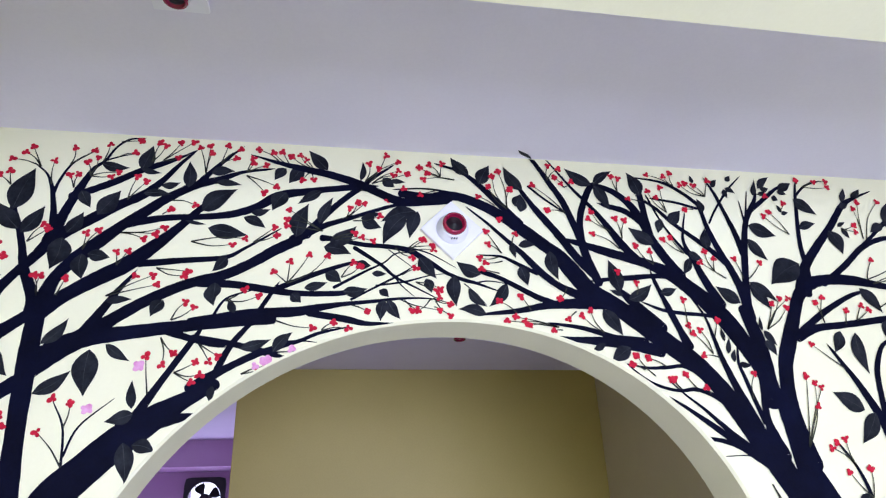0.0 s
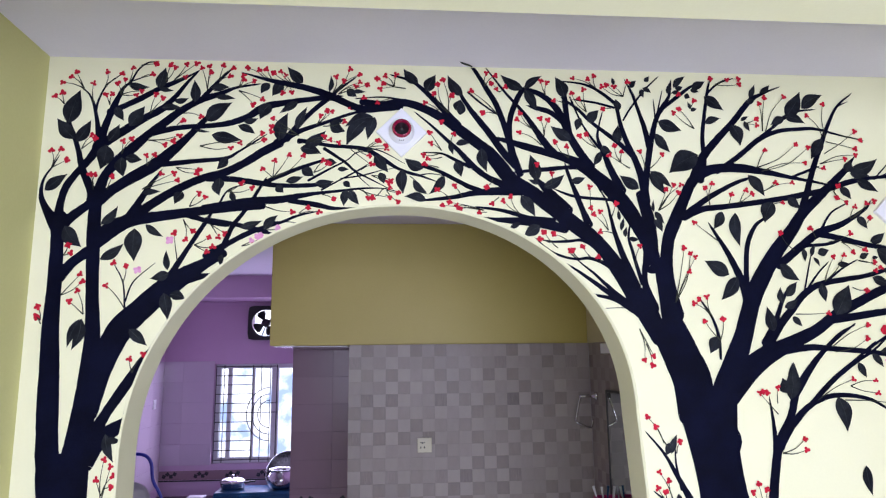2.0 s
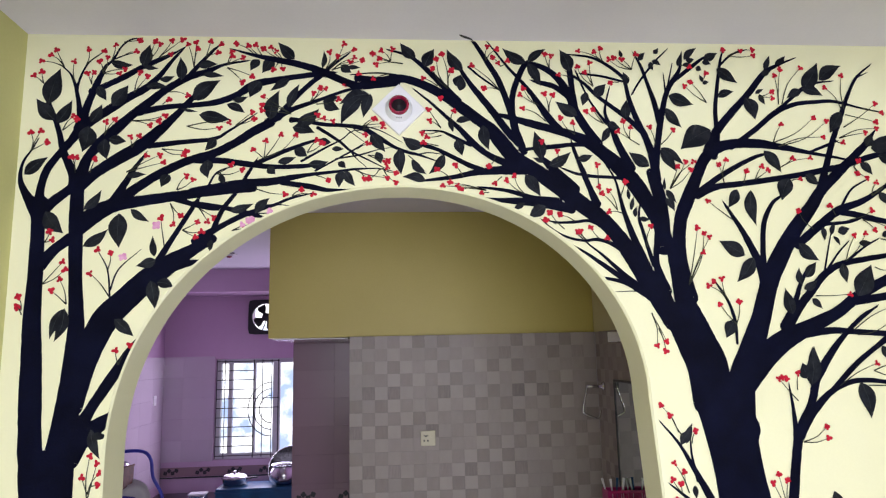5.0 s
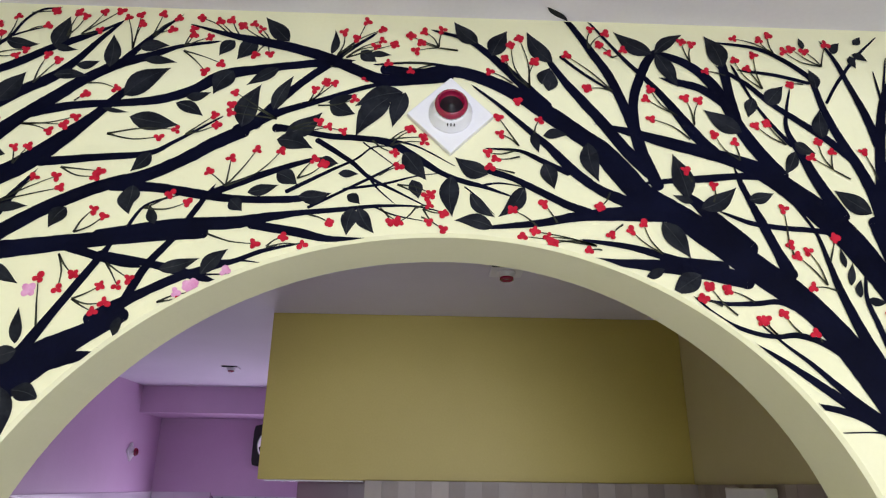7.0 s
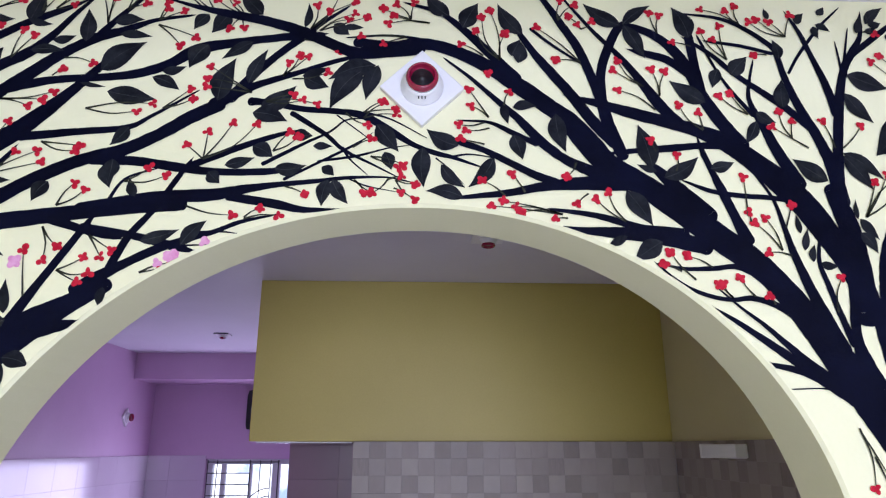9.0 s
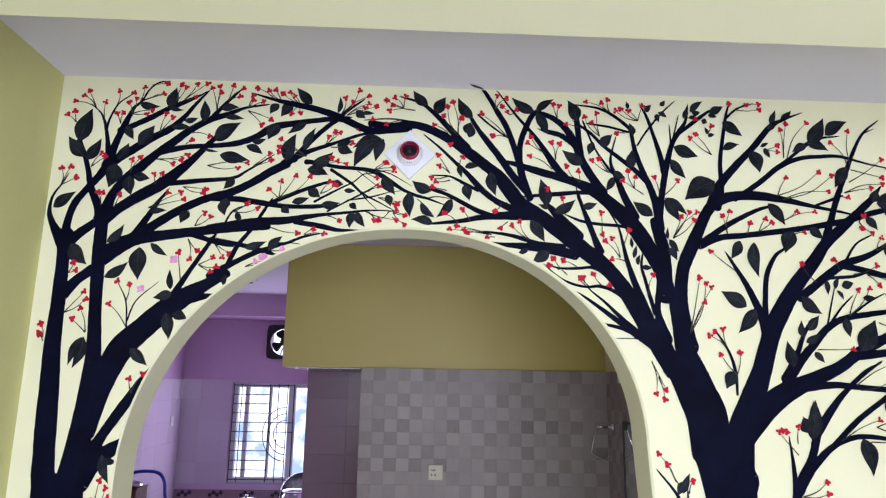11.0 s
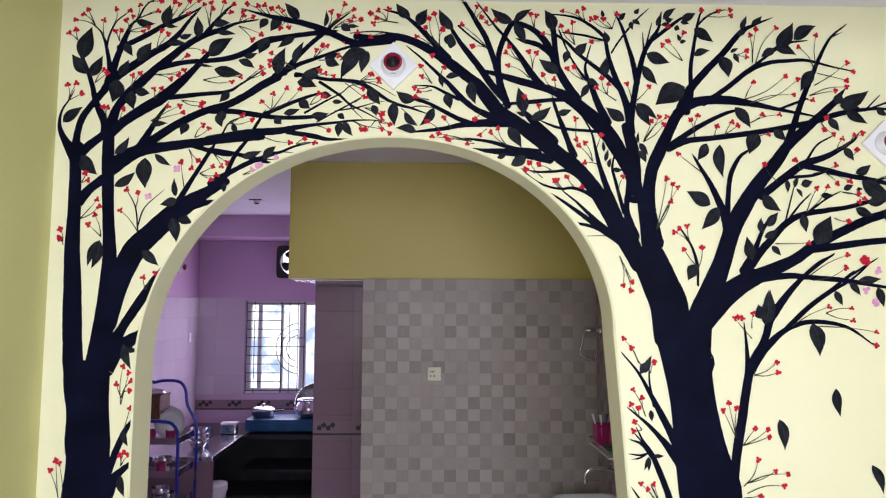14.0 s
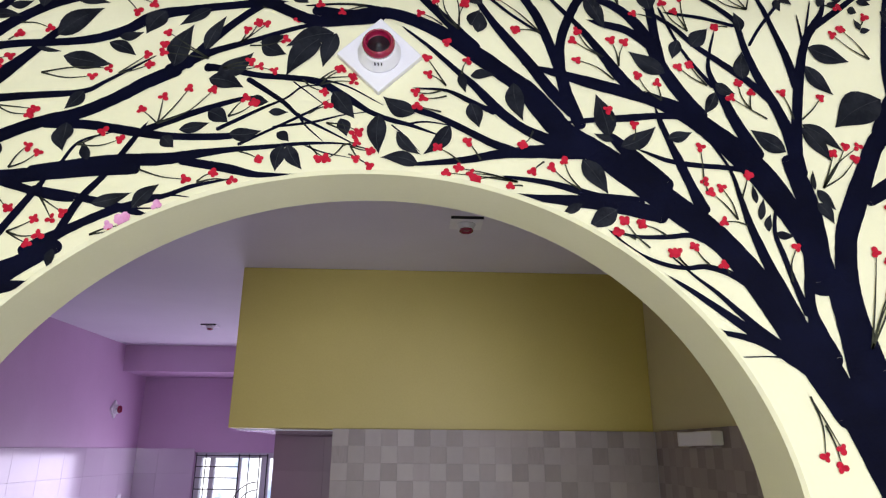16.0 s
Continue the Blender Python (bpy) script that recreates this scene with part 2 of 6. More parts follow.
def arch_wall():
    bm = bmesh.new()
    left, right = -1.045, 3.4
    out = arch_outline()
    n = len(out)
    r = 0.006  # worn, rounded arris
    front, edge, back = [], [], []
    for i, (x, z) in enumerate(out):
        px, pz = out[max(i - 1, 0)]
        qx, qz = out[min(i + 1, n - 1)]
        d = Vector((qx - px, qz - pz)).normalized()
        front.append(bm.verts.new((x - d.y * r, 0, z + d.x * r)))
        edge.append(bm.verts.new((x, r, z)))
        back.append(bm.verts.new((x, DEEP, z)))
    ceil_f, ceil_b = [], []
    for i, (x, z) in enumerate(out):
        if z < 1.81 and x < 0:
            cx, cz = left, z
        elif z < 1.81 and x > 0:
            cx, cz = right, z
        else:
            cx, cz = x, TOP
        ceil_f.append(bm.verts.new((cx, 0, cz)))
        ceil_b.append(bm.verts.new((cx, DEEP, cz)))
    for i in range(n - 1):
        for a, b in ((front, ceil_f), (ceil_b, back)):
            try:
                bm.faces.new((a[i], b[i], b[i + 1], a[i + 1]))
            except ValueError:
                pass
        bm.faces.new((front[i], front[i + 1], edge[i + 1], edge[i]))
        bm.faces.new((edge[i], edge[i + 1], back[i + 1], back[i]))
    # spandrel corners above the springing
    for row, flip in ((ceil_f, False), (ceil_b, True)):
        for i in range(n - 1):
            (a, b) = row[i], row[i + 1]
            if (a.co.z < TOP - 1e-4) != (b.co.z < TOP - 1e-4):
                low = a if a.co.z < b.co.z else b
                c = bm.verts.new((low.co.x, low.co.y, TOP))
                bm.faces.new((a, b, c) if flip else (b, a, c))
    bmesh.ops.recalc_face_normals(bm, faces=bm.faces)
    return bm


mural_wall = tagged(part("wall_mural", arch_wall(), CREAM), "cream plastered wall with an arched opening", "wall", kind="structure")
slab("wall_west", -1.17, -3.55, 0, -1.045, 0.15, TOP, SIDE, "pale yellow side wall of the hall, darkened for its weaker light")
slab("wall_east", 3.4, -3.55, 0, 3.55, 0.15, TOP, CREAM, "cream painted side wall of the hall")
slab("ceiling_hall", -1.17, -3.55, TOP, 3.55, 0.15, TOP + 0.12, WHITE, "white painted ceiling of the hall", "ceiling")
slab("beam_hall", -1.045, -1.12, 2.63, 3.4, -0.79, TOP, CREAM, "cream painted beam across the hall ceiling", "beam")
slab("floor", -2.6, -3.6, -0.1, 3.6, 5.3, 0, FLOOR, "pale glossy tiled floor", "floor")
# hall wall behind the camera, with a wide window
for nm, a in (("wall_south", (-1.045, -3.55, 0, -0.80, -3.4, TOP)), ("wall_south_east", (1.50, -3.55, 0, 3.4, -3.4, TOP)),
              ("wall_south_sill", (-0.80, -3.55, 0, 1.50, -3.4, 0.7)), ("wall_south_head", (-0.80, -3.55, 2.4, 1.50, -3.4, TOP))):
    slab(nm, *a, CREAM, "cream painted wall round the hall window")

CEIL, KY, PY, TY, LX, RX = 2.755, 4.85, 3.1, 1.84, -2.25, 1.16
slab("ceiling", LX - 0.15, DEEP, CEIL, RX + 0.15, KY + 0.15, CEIL + 0.13, WHITE, "white painted ceiling of the dining space and kitchen", "ceiling")
slab("wall_kitchen_west", LX - 0.15, DEEP, 0, LX, KY + 0.15, CEIL, LILAC, "lilac painted kitchen side wall")
slab("wall_dining_east", RX, DEEP, 0, RX + 0.15, PY, CEIL, OLIVE, "pale olive side wall above grey tiles, brightened for its stronger light")
slab("wall_dining_south", LX, 0.0, 0, -1.17, DEEP, CEIL, LILAC, "lilac painted wall beside the arch")
slab("wall_tiled", -0.24, TY, 0, RX, TY + 0.15, 2.04, GROUT, "wall clad in chequered grey stone-look tiles")
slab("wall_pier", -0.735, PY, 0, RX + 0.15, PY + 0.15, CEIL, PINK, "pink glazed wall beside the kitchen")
slab("wall_kitchen_east", -0.45, PY + 0.15, 0, -0.3, KY, CEIL, LILAC, "lilac painted kitchen end wall")
WX0, WX1, WZ0, WZ1 = -1.755, -0.72, 0.955, 1.92
FX0, FX1, FZ0, FZ1 = -1.410, -1.130, 2.189, 2.469  # the exhaust fan's opening
for nm, a in (("wall_kitchen_north", (LX, KY, 0, WX0, KY + 0.15, CEIL)), ("wall_kitchen_north_east", (WX1, KY, 0, -0.3, KY + 0.15, CEIL)),
              ("wall_kitchen_sill", (WX0, KY, 0, WX1, KY + 0.15, WZ0)), ("wall_kitchen_head", (WX0, KY, WZ1, WX1, KY + 0.15, FZ0)), ("wall_kitchen_top", (WX0, KY, FZ1, WX1, KY + 0.15, CEIL)),
              ("wall_kitchen_fan_west", (WX0, KY, FZ0, FX0, KY + 0.15, FZ1)), ("wall_kitchen_fan_east", (FX1, KY, FZ0, WX1, KY + 0.15, FZ1))):
    slab(nm, *a, LILAC, "lilac painted kitchen wall round the window")
slab("beam_kitchen", LX, 4.36, 2.545, -0.45, KY, CEIL, LILAC, "lilac painted ceiling beam in the kitchen", "beam")
loft = tagged(part("loft", box(-0.692, TY + 0.03, 2.04, RX, PY, CEIL, 0.004), MUSTARD), "boxed storage loft with a plain mustard yellow front", "storage loft", kind="structure")
slab("loft_soffit", -0.690, TY + 0.16, 2.034, -0.26, PY - 0.01, 2.0395, CERAMIC, "glossy white underside of the loft", "soffit")


# ---- the mural ----
def opening_edge(x, z, gap=0.004):
    """Moves a place that falls into the arch, or off the wall, back to the painted wall's edge."""
    x, z = max(x, -1.04), min(z, TOP - 0.003)
    if z < SPRING_R and x > ARCH_X:
        lim = right_jamb(z) + gap
        return (lim, z) if x < lim else (x, z)
    if z < SPRING_L and x <= ARCH_X:
        lim = left_jamb(z) - gap
        return (lim, z) if x > lim else (x, z)
    a, b, s = (ARCH_RA, ARCH_RB, SPRING_R) if x > ARCH_X else (ARCH_LA, ARCH_LB, SPRING_L)
    u, v = (x - ARCH_X) / (a + gap), (z - s) / (b + gap)
    r = (abs(u) ** (2 / FULL) + abs(v) ** (2 / FULL)) ** (FULL / 2)
    return (x, z) if r >= 1 else (ARCH_X + (x - ARCH_X) / max(r, 1e-3), s + (z - s) / max(r, 1e-3))


LAYER = [0.0008]


def paint(name, loops, material, parent, lift=0.0):
    """Flat paint on the wall: quads or fans of (x, z) places, each coat a hair above the last."""
    LAYER[0] += 0.0000022
    bm = bmesh.new()
    for j, loop in enumerate(loops):
        vs = [bm.verts.new((x, -LAYER[0] - lift * j, z)) for x, z in (opening_edge(*p) for p in loop)]
        f = bm.faces.new(vs)
        f.normal_update()
        if f.normal.y > 0:
            f.normal_flip()
    if not lift:
        bmesh.ops.remove_doubles(bm, verts=bm.verts, dist=0.00002)
    return part(name, bm, material, parent)


def glide(pts, steps=6):
    """A smooth line through the points (any number of values each)."""
    p = [pts[0], *pts, pts[-1]]
    out = []
    for i in range(1, len(p) - 2):
        for k in range(steps):
            t = k / steps
            out.append(tuple(0.5 * (2 * b + (c - a) * t + (2 * a - 5 * b + 4 * c - d) * t * t + (3 * b - a - 3 * c + d) * t ** 3)
                             for a, b, c, d in zip(p[i - 1], p[i], p[i + 1], p[i + 2])))
    return out + [tuple(pts[-1])]


def ribbon(pts, steps=6, waver=0.05):
    line = glide(pts, steps)
    sides = []
    for i, (x, z, w) in enumerate(line):
        px, pz, _ = line[max(i - 1, 0)]
        qx, qz, _ = line[min(i + 1, len(line) - 1)]
        d = math.hypot(qx - px, qz - pz) or 1
        nx, nz = -(qz - pz) / d, (qx - px) / d
        h = max(w, 0.0006) / 2
        e = min(h * waver, 0.0006)
        a, b = h + random.uniform(-e, e), h + random.uniform(-e, e)
        sides.append(((x + nx * a, z + nz * a), (x - nx * b, z - nz * b)))
    return [(s[0], t[0], t[1], s[1]) for s, t in zip(sides, sides[1:])]


def bough(tree, *pts):
    caps = [(pts[1], pts[0])]
    if 0.02 <= pts[-1][2] < 0.06:
        caps.append((pts[-2], pts[-1]))
    if pts[-1][2] < 0.02:
        (ax, az, aw), (bx, bz, bw) = pts[-2], pts[-1]
        d = math.hypot(bx - ax, bz - az) or 1
        reach = min(2.2 * bw + 0.004, 0.6 * d)
        pts = (*pts, (bx + (bx - ax) / d * reach, bz + (bz - az) / d * reach, 0.0))
    loops = ribbon(pts)
    for (ax, az, aw), (bx, bz, bw) in caps:
        d = math.hypot(bx - ax, bz - az) or 1
        ux, uz, h = (bx - ax) / d, (bz - az) / d, bw / 2
        loops.append([(bx + h * (0.8 * ux * math.cos(q) - uz * math.sin(q)), bz + h * (0.8 * uz * math.cos(q) + ux * math.sin(q))) for q in (math.pi * (k / 8 - 0.5) for k in range(9))])
    paint("trunk" if pts[0][2] > 0.12 else "bough" if pts[0][2] > 0.012 else "branch", loops, INK, tree)


def leaf(tree, x, z, tx, tz, wide):
    """An almond leaf with a slightly bent midrib and a drawn-out tip."""
    dx, dz = tx - x, tz - z
    n, bend, full = 9, random.uniform(-0.10, 0.10), random.uniform(0.36, 0.5)
    left, right = [], []
    for i in range(n + 1):
        u = i / n
        h = 0.53 * wide * (math.sin(math.pi * u ** (0.5 + full * 0.55)) ** 1.2 if 0 < u < 1 else 0)
        b = bend * math.sin(math.pi * u)
        d = math.hypot(dx, dz)
        cx, cz = x + dx * u - dz * b, z + dz * u + dx * b
        left.append((cx - dz / d * h, cz + dx / d * h))
        right.append((cx + dz / d * h, cz - dx / d * h))
    ob = paint("leaf", [(left[i], left[i + 1], right[i + 1], right[i]) for i in range(n)], LEAF, tree)
    if wide > 0.02:
        rib = [(x + dx * u - dz * bend * math.sin(math.pi * u), z + dz * u + dx * bend * math.sin(math.pi * u), 0.0016 * (1.1 - u)) for u in (0.05, 0.3, 0.6, 0.9)]
        paint("leaf_vein", ribbon(rib, 3, 0), VEIN, ob)


def blossom(tree, x, z, size=0.0082, material=None):
    """Three or four dabs of a round brush."""
    turn, loops = random.uniform(0, 6.28), []
    dabs = random.choice((3, 3, 3, 4)) if size < 0.012 else 6
    for k in range(dabs):
        a = turn + k * math.tau / dabs + random.uniform(-0.3, 0.3)
        r, off = size * random.uniform(0.56, 0.80), size * random.uniform(0.42, 0.72)
        cx, cz, sq = x + off * math.cos(a), z + off * math.sin(a), random.uniform(0.7, 1.0)
        loops.append([(cx + r * math.cos(a) * math.cos(q) - r * sq * math.sin(a) * math.sin(q), cz + r * math.sin(a) * math.cos(q) + r * sq * math.cos(a) * math.sin(q))
                      for q in (j * math.tau / 9 for j in range(9))])
    paint("blossom", loops, material or RED, tree, 0.00008)


def spray(tree, *v):
    """Fine stems from a base to blossoms: base, then the blossoms' places."""
    x, z = v[0], v[1]
    loops = []
    for i in range(2, len(v) - 1, 2):
        fx, fz = v[i], v[i + 1]
        bend = random.uniform(-0.11, 0.11)
        mx, mz = (x + fx) / 2 - (fz - z) * bend, (z + fz) / 2 + (fx - x) * bend
        loops += ribbon(((x, z, 0.0038), (mx, mz, 0.0026), (fx, fz, 0.0014)), 4, 0.12)
    paint("twig", loops, TWIG, tree)
    for i in range(2, len(v) - 1, 2):
        blossom(tree, v[i], v[i + 1])


LT = thing("painted_tree", "blue-black painted tree with red blossoms bending over the arch", "mural")
RT = thing("painted_tree", "blue-black painted tree spreading broad limbs with red blossoms", "mural")

# strokes of the bending tree
bough(LT, (-0.889, 1.017, 0.1820), (-0.890, 1.133, 0.1780), (-0.893, 1.269, 0.1586), (-0.894, 1.404, 0.1330), (-0.898, 1.463, 0.1388), (-0.902, 1.560, 0.1295), (-0.908, 1.619, 0.1388), (-0.911, 1.678, 0.1406), (-0.912, 1.713, 0.1350))
bough(LT, (-0.942, 1.651, 0.0499), (-0.952, 1.692, 0.0646), (-0.958, 1.757, 0.0608), (-0.964, 1.855, 0.0608), (-0.968, 1.953, 0.0551), (-0.974, 2.052, 0.0496), (-0.974, 2.150, 0.0428), (-0.975, 2.249, 0.0399), (-0.977, 2.328, 0.0380), (-0.979, 2.384, 0.0513))
bough(LT, (-0.884, 1.646, 0.0760), (-0.880, 1.687, 0.0798), (-0.873, 1.755, 0.0712), (-0.863, 1.854, 0.0626), (-0.856, 1.952, 0.0570), (-0.858, 2.051, 0.0437), (-0.866, 2.150, 0.0380), (-0.872, 2.249, 0.0380), (-0.876, 2.348, 0.0399), (-0.878, 2.448, 0.0356))
bough(LT, (-0.844, 1.743, 0.0456), (-0.810, 1.809, 0.0303), (-0.774, 1.868, 0.0304), (-0.741, 1.919, 0.0303), (-0.714, 1.962, 0.0267), (-0.684, 2.000, 0.0228))
bough(LT, (-0.855, 1.686, 0.0565), (-0.829, 1.735, 0.0532), (-0.791, 1.768, 0.0418), (-0.749, 1.791, 0.0361), (-0.722, 1.804, 0.0380))
bough(LT, (-0.832, 1.368, 0.0229), (-0.813, 1.431, 0.0214), (-0.787, 1.495, 0.0180), (-0.760, 1.537, 0.0075))
bough(LT, (-0.832, 1.309, 0.0418), (-0.809, 1.359, 0.0285), (-0.783, 1.386, 0.0181), (-0.756, 1.404, 0.0150))
bough(LT, (-0.979, 2.352, 0.0422), (-1.017, 2.410, 0.0229), (-1.033, 2.448, 0.0146), (-1.033, 2.484, 0.0088), (-1.025, 2.510, 0.0070), (-1.010, 2.534, 0.0052), (-0.995, 2.564, 0.0033))
bough(LT, (-0.979, 2.357, 0.0350), (-0.977, 2.423, 0.0228), (-0.963, 2.479, 0.0228), (-0.934, 2.523, 0.0211), (-0.902, 2.565, 0.0246), (-0.883, 2.599, 0.0278))
bough(LT, (-0.975, 2.349, 0.0358), (-0.941, 2.386, 0.0293), (-0.894, 2.424, 0.0260))
bough(LT, (-0.964, 2.205, 0.0352), (-0.930, 2.248, 0.0293), (-0.888, 2.281, 0.0325))
bough(LT, (-0.885, 2.433, 0.0387), (-0.894, 2.468, 0.0260), (-0.922, 2.530, 0.0211), (-0.937, 2.584, 0.0158), (-0.952, 2.628, 0.0147), (-0.969, 2.664, 0.0158), (-0.974, 2.682, 0.0130))
bough(LT, (-0.878, 2.433, 0.0357), (-0.870, 2.465, 0.0352), (-0.855, 2.513, 0.0278), (-0.820, 2.559, 0.0325), (-0.780, 2.600, 0.0315), (-0.731, 2.649, 0.0244), (-0.690, 2.682, 0.0262), (-0.648, 2.718, 0.0228), (-0.589, 2.755, 0.0211), (-0.537, 2.774, 0.0175), (-0.485, 2.797, 0.0094), (-0.424, 2.809, 0.0056))
bough(LT, (-0.873, 2.429, 0.0357), (-0.833, 2.467, 0.0309), (-0.777, 2.506, 0.0350), (-0.719, 2.543, 0.0374), (-0.662, 2.594, 0.0315), (-0.620, 2.637, 0.0210), (-0.579, 2.685, 0.0169), (-0.553, 2.714, 0.0113))
bough(LT, (-0.689, 2.548, 0.0169), (-0.601, 2.559, 0.0150), (-0.507, 2.570, 0.0113), (-0.464, 2.595, 0.0075), (-0.394, 2.643, 0.0035))
bough(LT, (-0.856, 2.710, 0.0228), (-0.818, 2.729, 0.0179), (-0.769, 2.755, 0.0188), (-0.719, 2.786, 0.0158), (-0.668, 2.811, 0.0150), (-0.626, 2.833, 0.0070), (-0.609, 2.845, 0.0035))
bough(LT, (-0.883, 2.601, 0.0325), (-0.840, 2.631, 0.0281), (-0.799, 2.660, 0.0263), (-0.750, 2.694, 0.0229), (-0.705, 2.722, 0.0225), (-0.667, 2.762, 0.0158), (-0.634, 2.808, 0.0106), (-0.605, 2.843, 0.0053))
bough(LT, (-0.589, 2.754, 0.0169), (-0.555, 2.798, 0.0123), (-0.521, 2.837, 0.0088), (-0.495, 2.863, 0.0038))
bough(LT, (-0.743, 2.640, 0.0188), (-0.698, 2.654, 0.0188), (-0.638, 2.666, 0.0158), (-0.561, 2.672, 0.0158), (-0.500, 2.682, 0.0188), (-0.448, 2.702, 0.0206), (-0.396, 2.736, 0.0244), (-0.325, 2.753, 0.0188), (-0.253, 2.765, 0.0169), (-0.190, 2.773, 0.0180))
bough(LT, (-0.883, 2.598, 0.0350), (-0.873, 2.640, 0.0263), (-0.863, 2.676, 0.0213), (-0.847, 2.723, 0.0207), (-0.833, 2.760, 0.0157), (-0.821, 2.788, 0.0106), (-0.801, 2.809, 0.0070), (-0.781, 2.848, 0.0056), (-0.756, 2.871, 0.0053), (-0.730, 2.876, 0.0038))
bough(LT, (-0.805, 2.807, 0.0053), (-0.771, 2.822, 0.0038), (-0.739, 2.832, 0.0018))
bough(LT, (-0.879, 2.612, 0.0245), (-0.888, 2.667, 0.0150), (-0.898, 2.712, 0.0105), (-0.906, 2.739, 0.0088), (-0.920, 2.766, 0.0049), (-0.943, 2.787, 0.0035))
bough(LT, (-0.898, 2.708, 0.0088), (-0.891, 2.749, 0.0070), (-0.871, 2.796, 0.0053), (-0.839, 2.825, 0.0038), (-0.824, 2.836, 0.0018))
bough(LT, (-0.868, 2.313, 0.0488), (-0.821, 2.352, 0.0490), (-0.772, 2.375, 0.0390), (-0.698, 2.387, 0.0317), (-0.597, 2.402, 0.0280), (-0.495, 2.414, 0.0245), (-0.391, 2.423, 0.0228))
bough(LT, (-0.784, 2.380, 0.0246), (-0.746, 2.443, 0.0196), (-0.726, 2.480, 0.0140), (-0.699, 2.522, 0.0053))
bough(LT, (-0.792, 2.368, 0.0422), (-0.732, 2.413, 0.0297), (-0.666, 2.459, 0.0263), (-0.599, 2.495, 0.0245), (-0.549, 2.514, 0.0229), (-0.506, 2.526, 0.0244), (-0.446, 2.558, 0.0246), (-0.394, 2.593, 0.0263), (-0.345, 2.620, 0.0264))
bough(LT, (-0.557, 2.506, 0.0210), (-0.479, 2.504, 0.0175), (-0.410, 2.494, 0.0176), (-0.339, 2.486, 0.0140), (-0.251, 2.488, 0.0131), (-0.215, 2.494, 0.0094))
bough(LT, (-0.853, 1.822, 0.0540), (-0.829, 1.942, 0.0660), (-0.785, 2.049, 0.0735), (-0.722, 2.117, 0.0665), (-0.666, 2.169, 0.0648), (-0.609, 2.211, 0.0528), (-0.559, 2.243, 0.0350), (-0.500, 2.277, 0.0244))
bough(LT, (-0.600, 2.201, 0.0298), (-0.558, 2.209, 0.0175), (-0.521, 2.213, 0.0053))
bough(LT, (-0.654, 2.204, 0.0211), (-0.607, 2.287, 0.0146), (-0.552, 2.379, 0.0123))
bough(LT, (-0.622, 2.397, 0.0188), (-0.562, 2.377, 0.0146), (-0.511, 2.365, 0.0140))
bough(LT, (-0.772, 2.100, 0.0057), (-0.782, 2.187, 0.0044), (-0.808, 2.239, 0.0024))
bough(LT, (-0.773, 2.135, 0.0049), (-0.754, 2.192, 0.0041), (-0.701, 2.243, 0.0019))
bough(LT, (-0.521, 2.423, 0.0070), (-0.496, 2.469, 0.0052), (-0.444, 2.490, 0.0026))
bough(LT, (-0.553, 2.269, 0.0200), (-0.516, 2.291, 0.0216), (-0.478, 2.313, 0.0164), (-0.433, 2.337, 0.0162), (-0.386, 2.356, 0.0131), (-0.330, 2.374, 0.0092), (-0.288, 2.392, 0.0079), (-0.230, 2.406, 0.0030))
bough(LT, (-0.504, 2.296, 0.0154), (-0.476, 2.361, 0.0139), (-0.437, 2.415, 0.0111), (-0.410, 2.463, 0.0109), (-0.390, 2.498, 0.0071))
bough(LT, (-0.556, 2.380, 0.0126), (-0.470, 2.365, 0.0139), (-0.399, 2.347, 0.0158), (-0.364, 2.338, 0.0063))
bough(LT, (-0.566, 2.413, 0.0216), (-0.442, 2.435, 0.0232), (-0.343, 2.442, 0.0236), (-0.284, 2.454, 0.0169), (-0.231, 2.463, 0.0113), (-0.162, 2.471, 0.0088), (-0.101, 2.479, 0.0068), (-0.039, 2.481, 0.0037), (-0.007, 2.476, 0.0030), (0.016, 2.470, 0.0015))
bough(LT, (-0.312, 2.439, 0.0154), (-0.233, 2.427, 0.0165), (-0.186, 2.417, 0.0127), (-0.148, 2.417, 0.0070), (-0.124, 2.419, 0.0015))
bough(LT, (-0.384, 2.348, 0.0039), (-0.333, 2.350, 0.0015))
bough(LT, (-0.367, 2.371, 0.0062), (-0.323, 2.374, 0.0039), (-0.292, 2.371, 0.0015))
bough(LT, (-0.101, 2.476, 0.0032), (-0.069, 2.463, 0.0030), (-0.022, 2.454, 0.0015))
bough(LT, (-0.211, 2.605, 0.0107), (-0.149, 2.564, 0.0088), (-0.114, 2.533, 0.0071), (-0.064, 2.507, 0.0045), (-0.014, 2.481, 0.0022))
bough(LT, (-0.129, 2.603, 0.0030), (-0.076, 2.562, 0.0018))
bough(LT, (-0.116, 2.537, 0.0062), (-0.102, 2.515, 0.0035), (-0.074, 2.489, 0.0018))
bough(LT, (-0.257, 2.503, 0.0081), (-0.187, 2.544, 0.0062), (-0.141, 2.569, 0.0044), (-0.111, 2.594, 0.0035), (-0.071, 2.597, 0.0017))
bough(LT, (-0.217, 2.474, 0.0060), (-0.166, 2.503, 0.0053), (-0.106, 2.537, 0.0054), (-0.076, 2.557, 0.0026), (-0.067, 2.565, 0.0018))
bough(LT, (-0.159, 2.510, 0.0044), (-0.089, 2.522, 0.0053), (-0.035, 2.538, 0.0027), (0.013, 2.546, 0.0015))
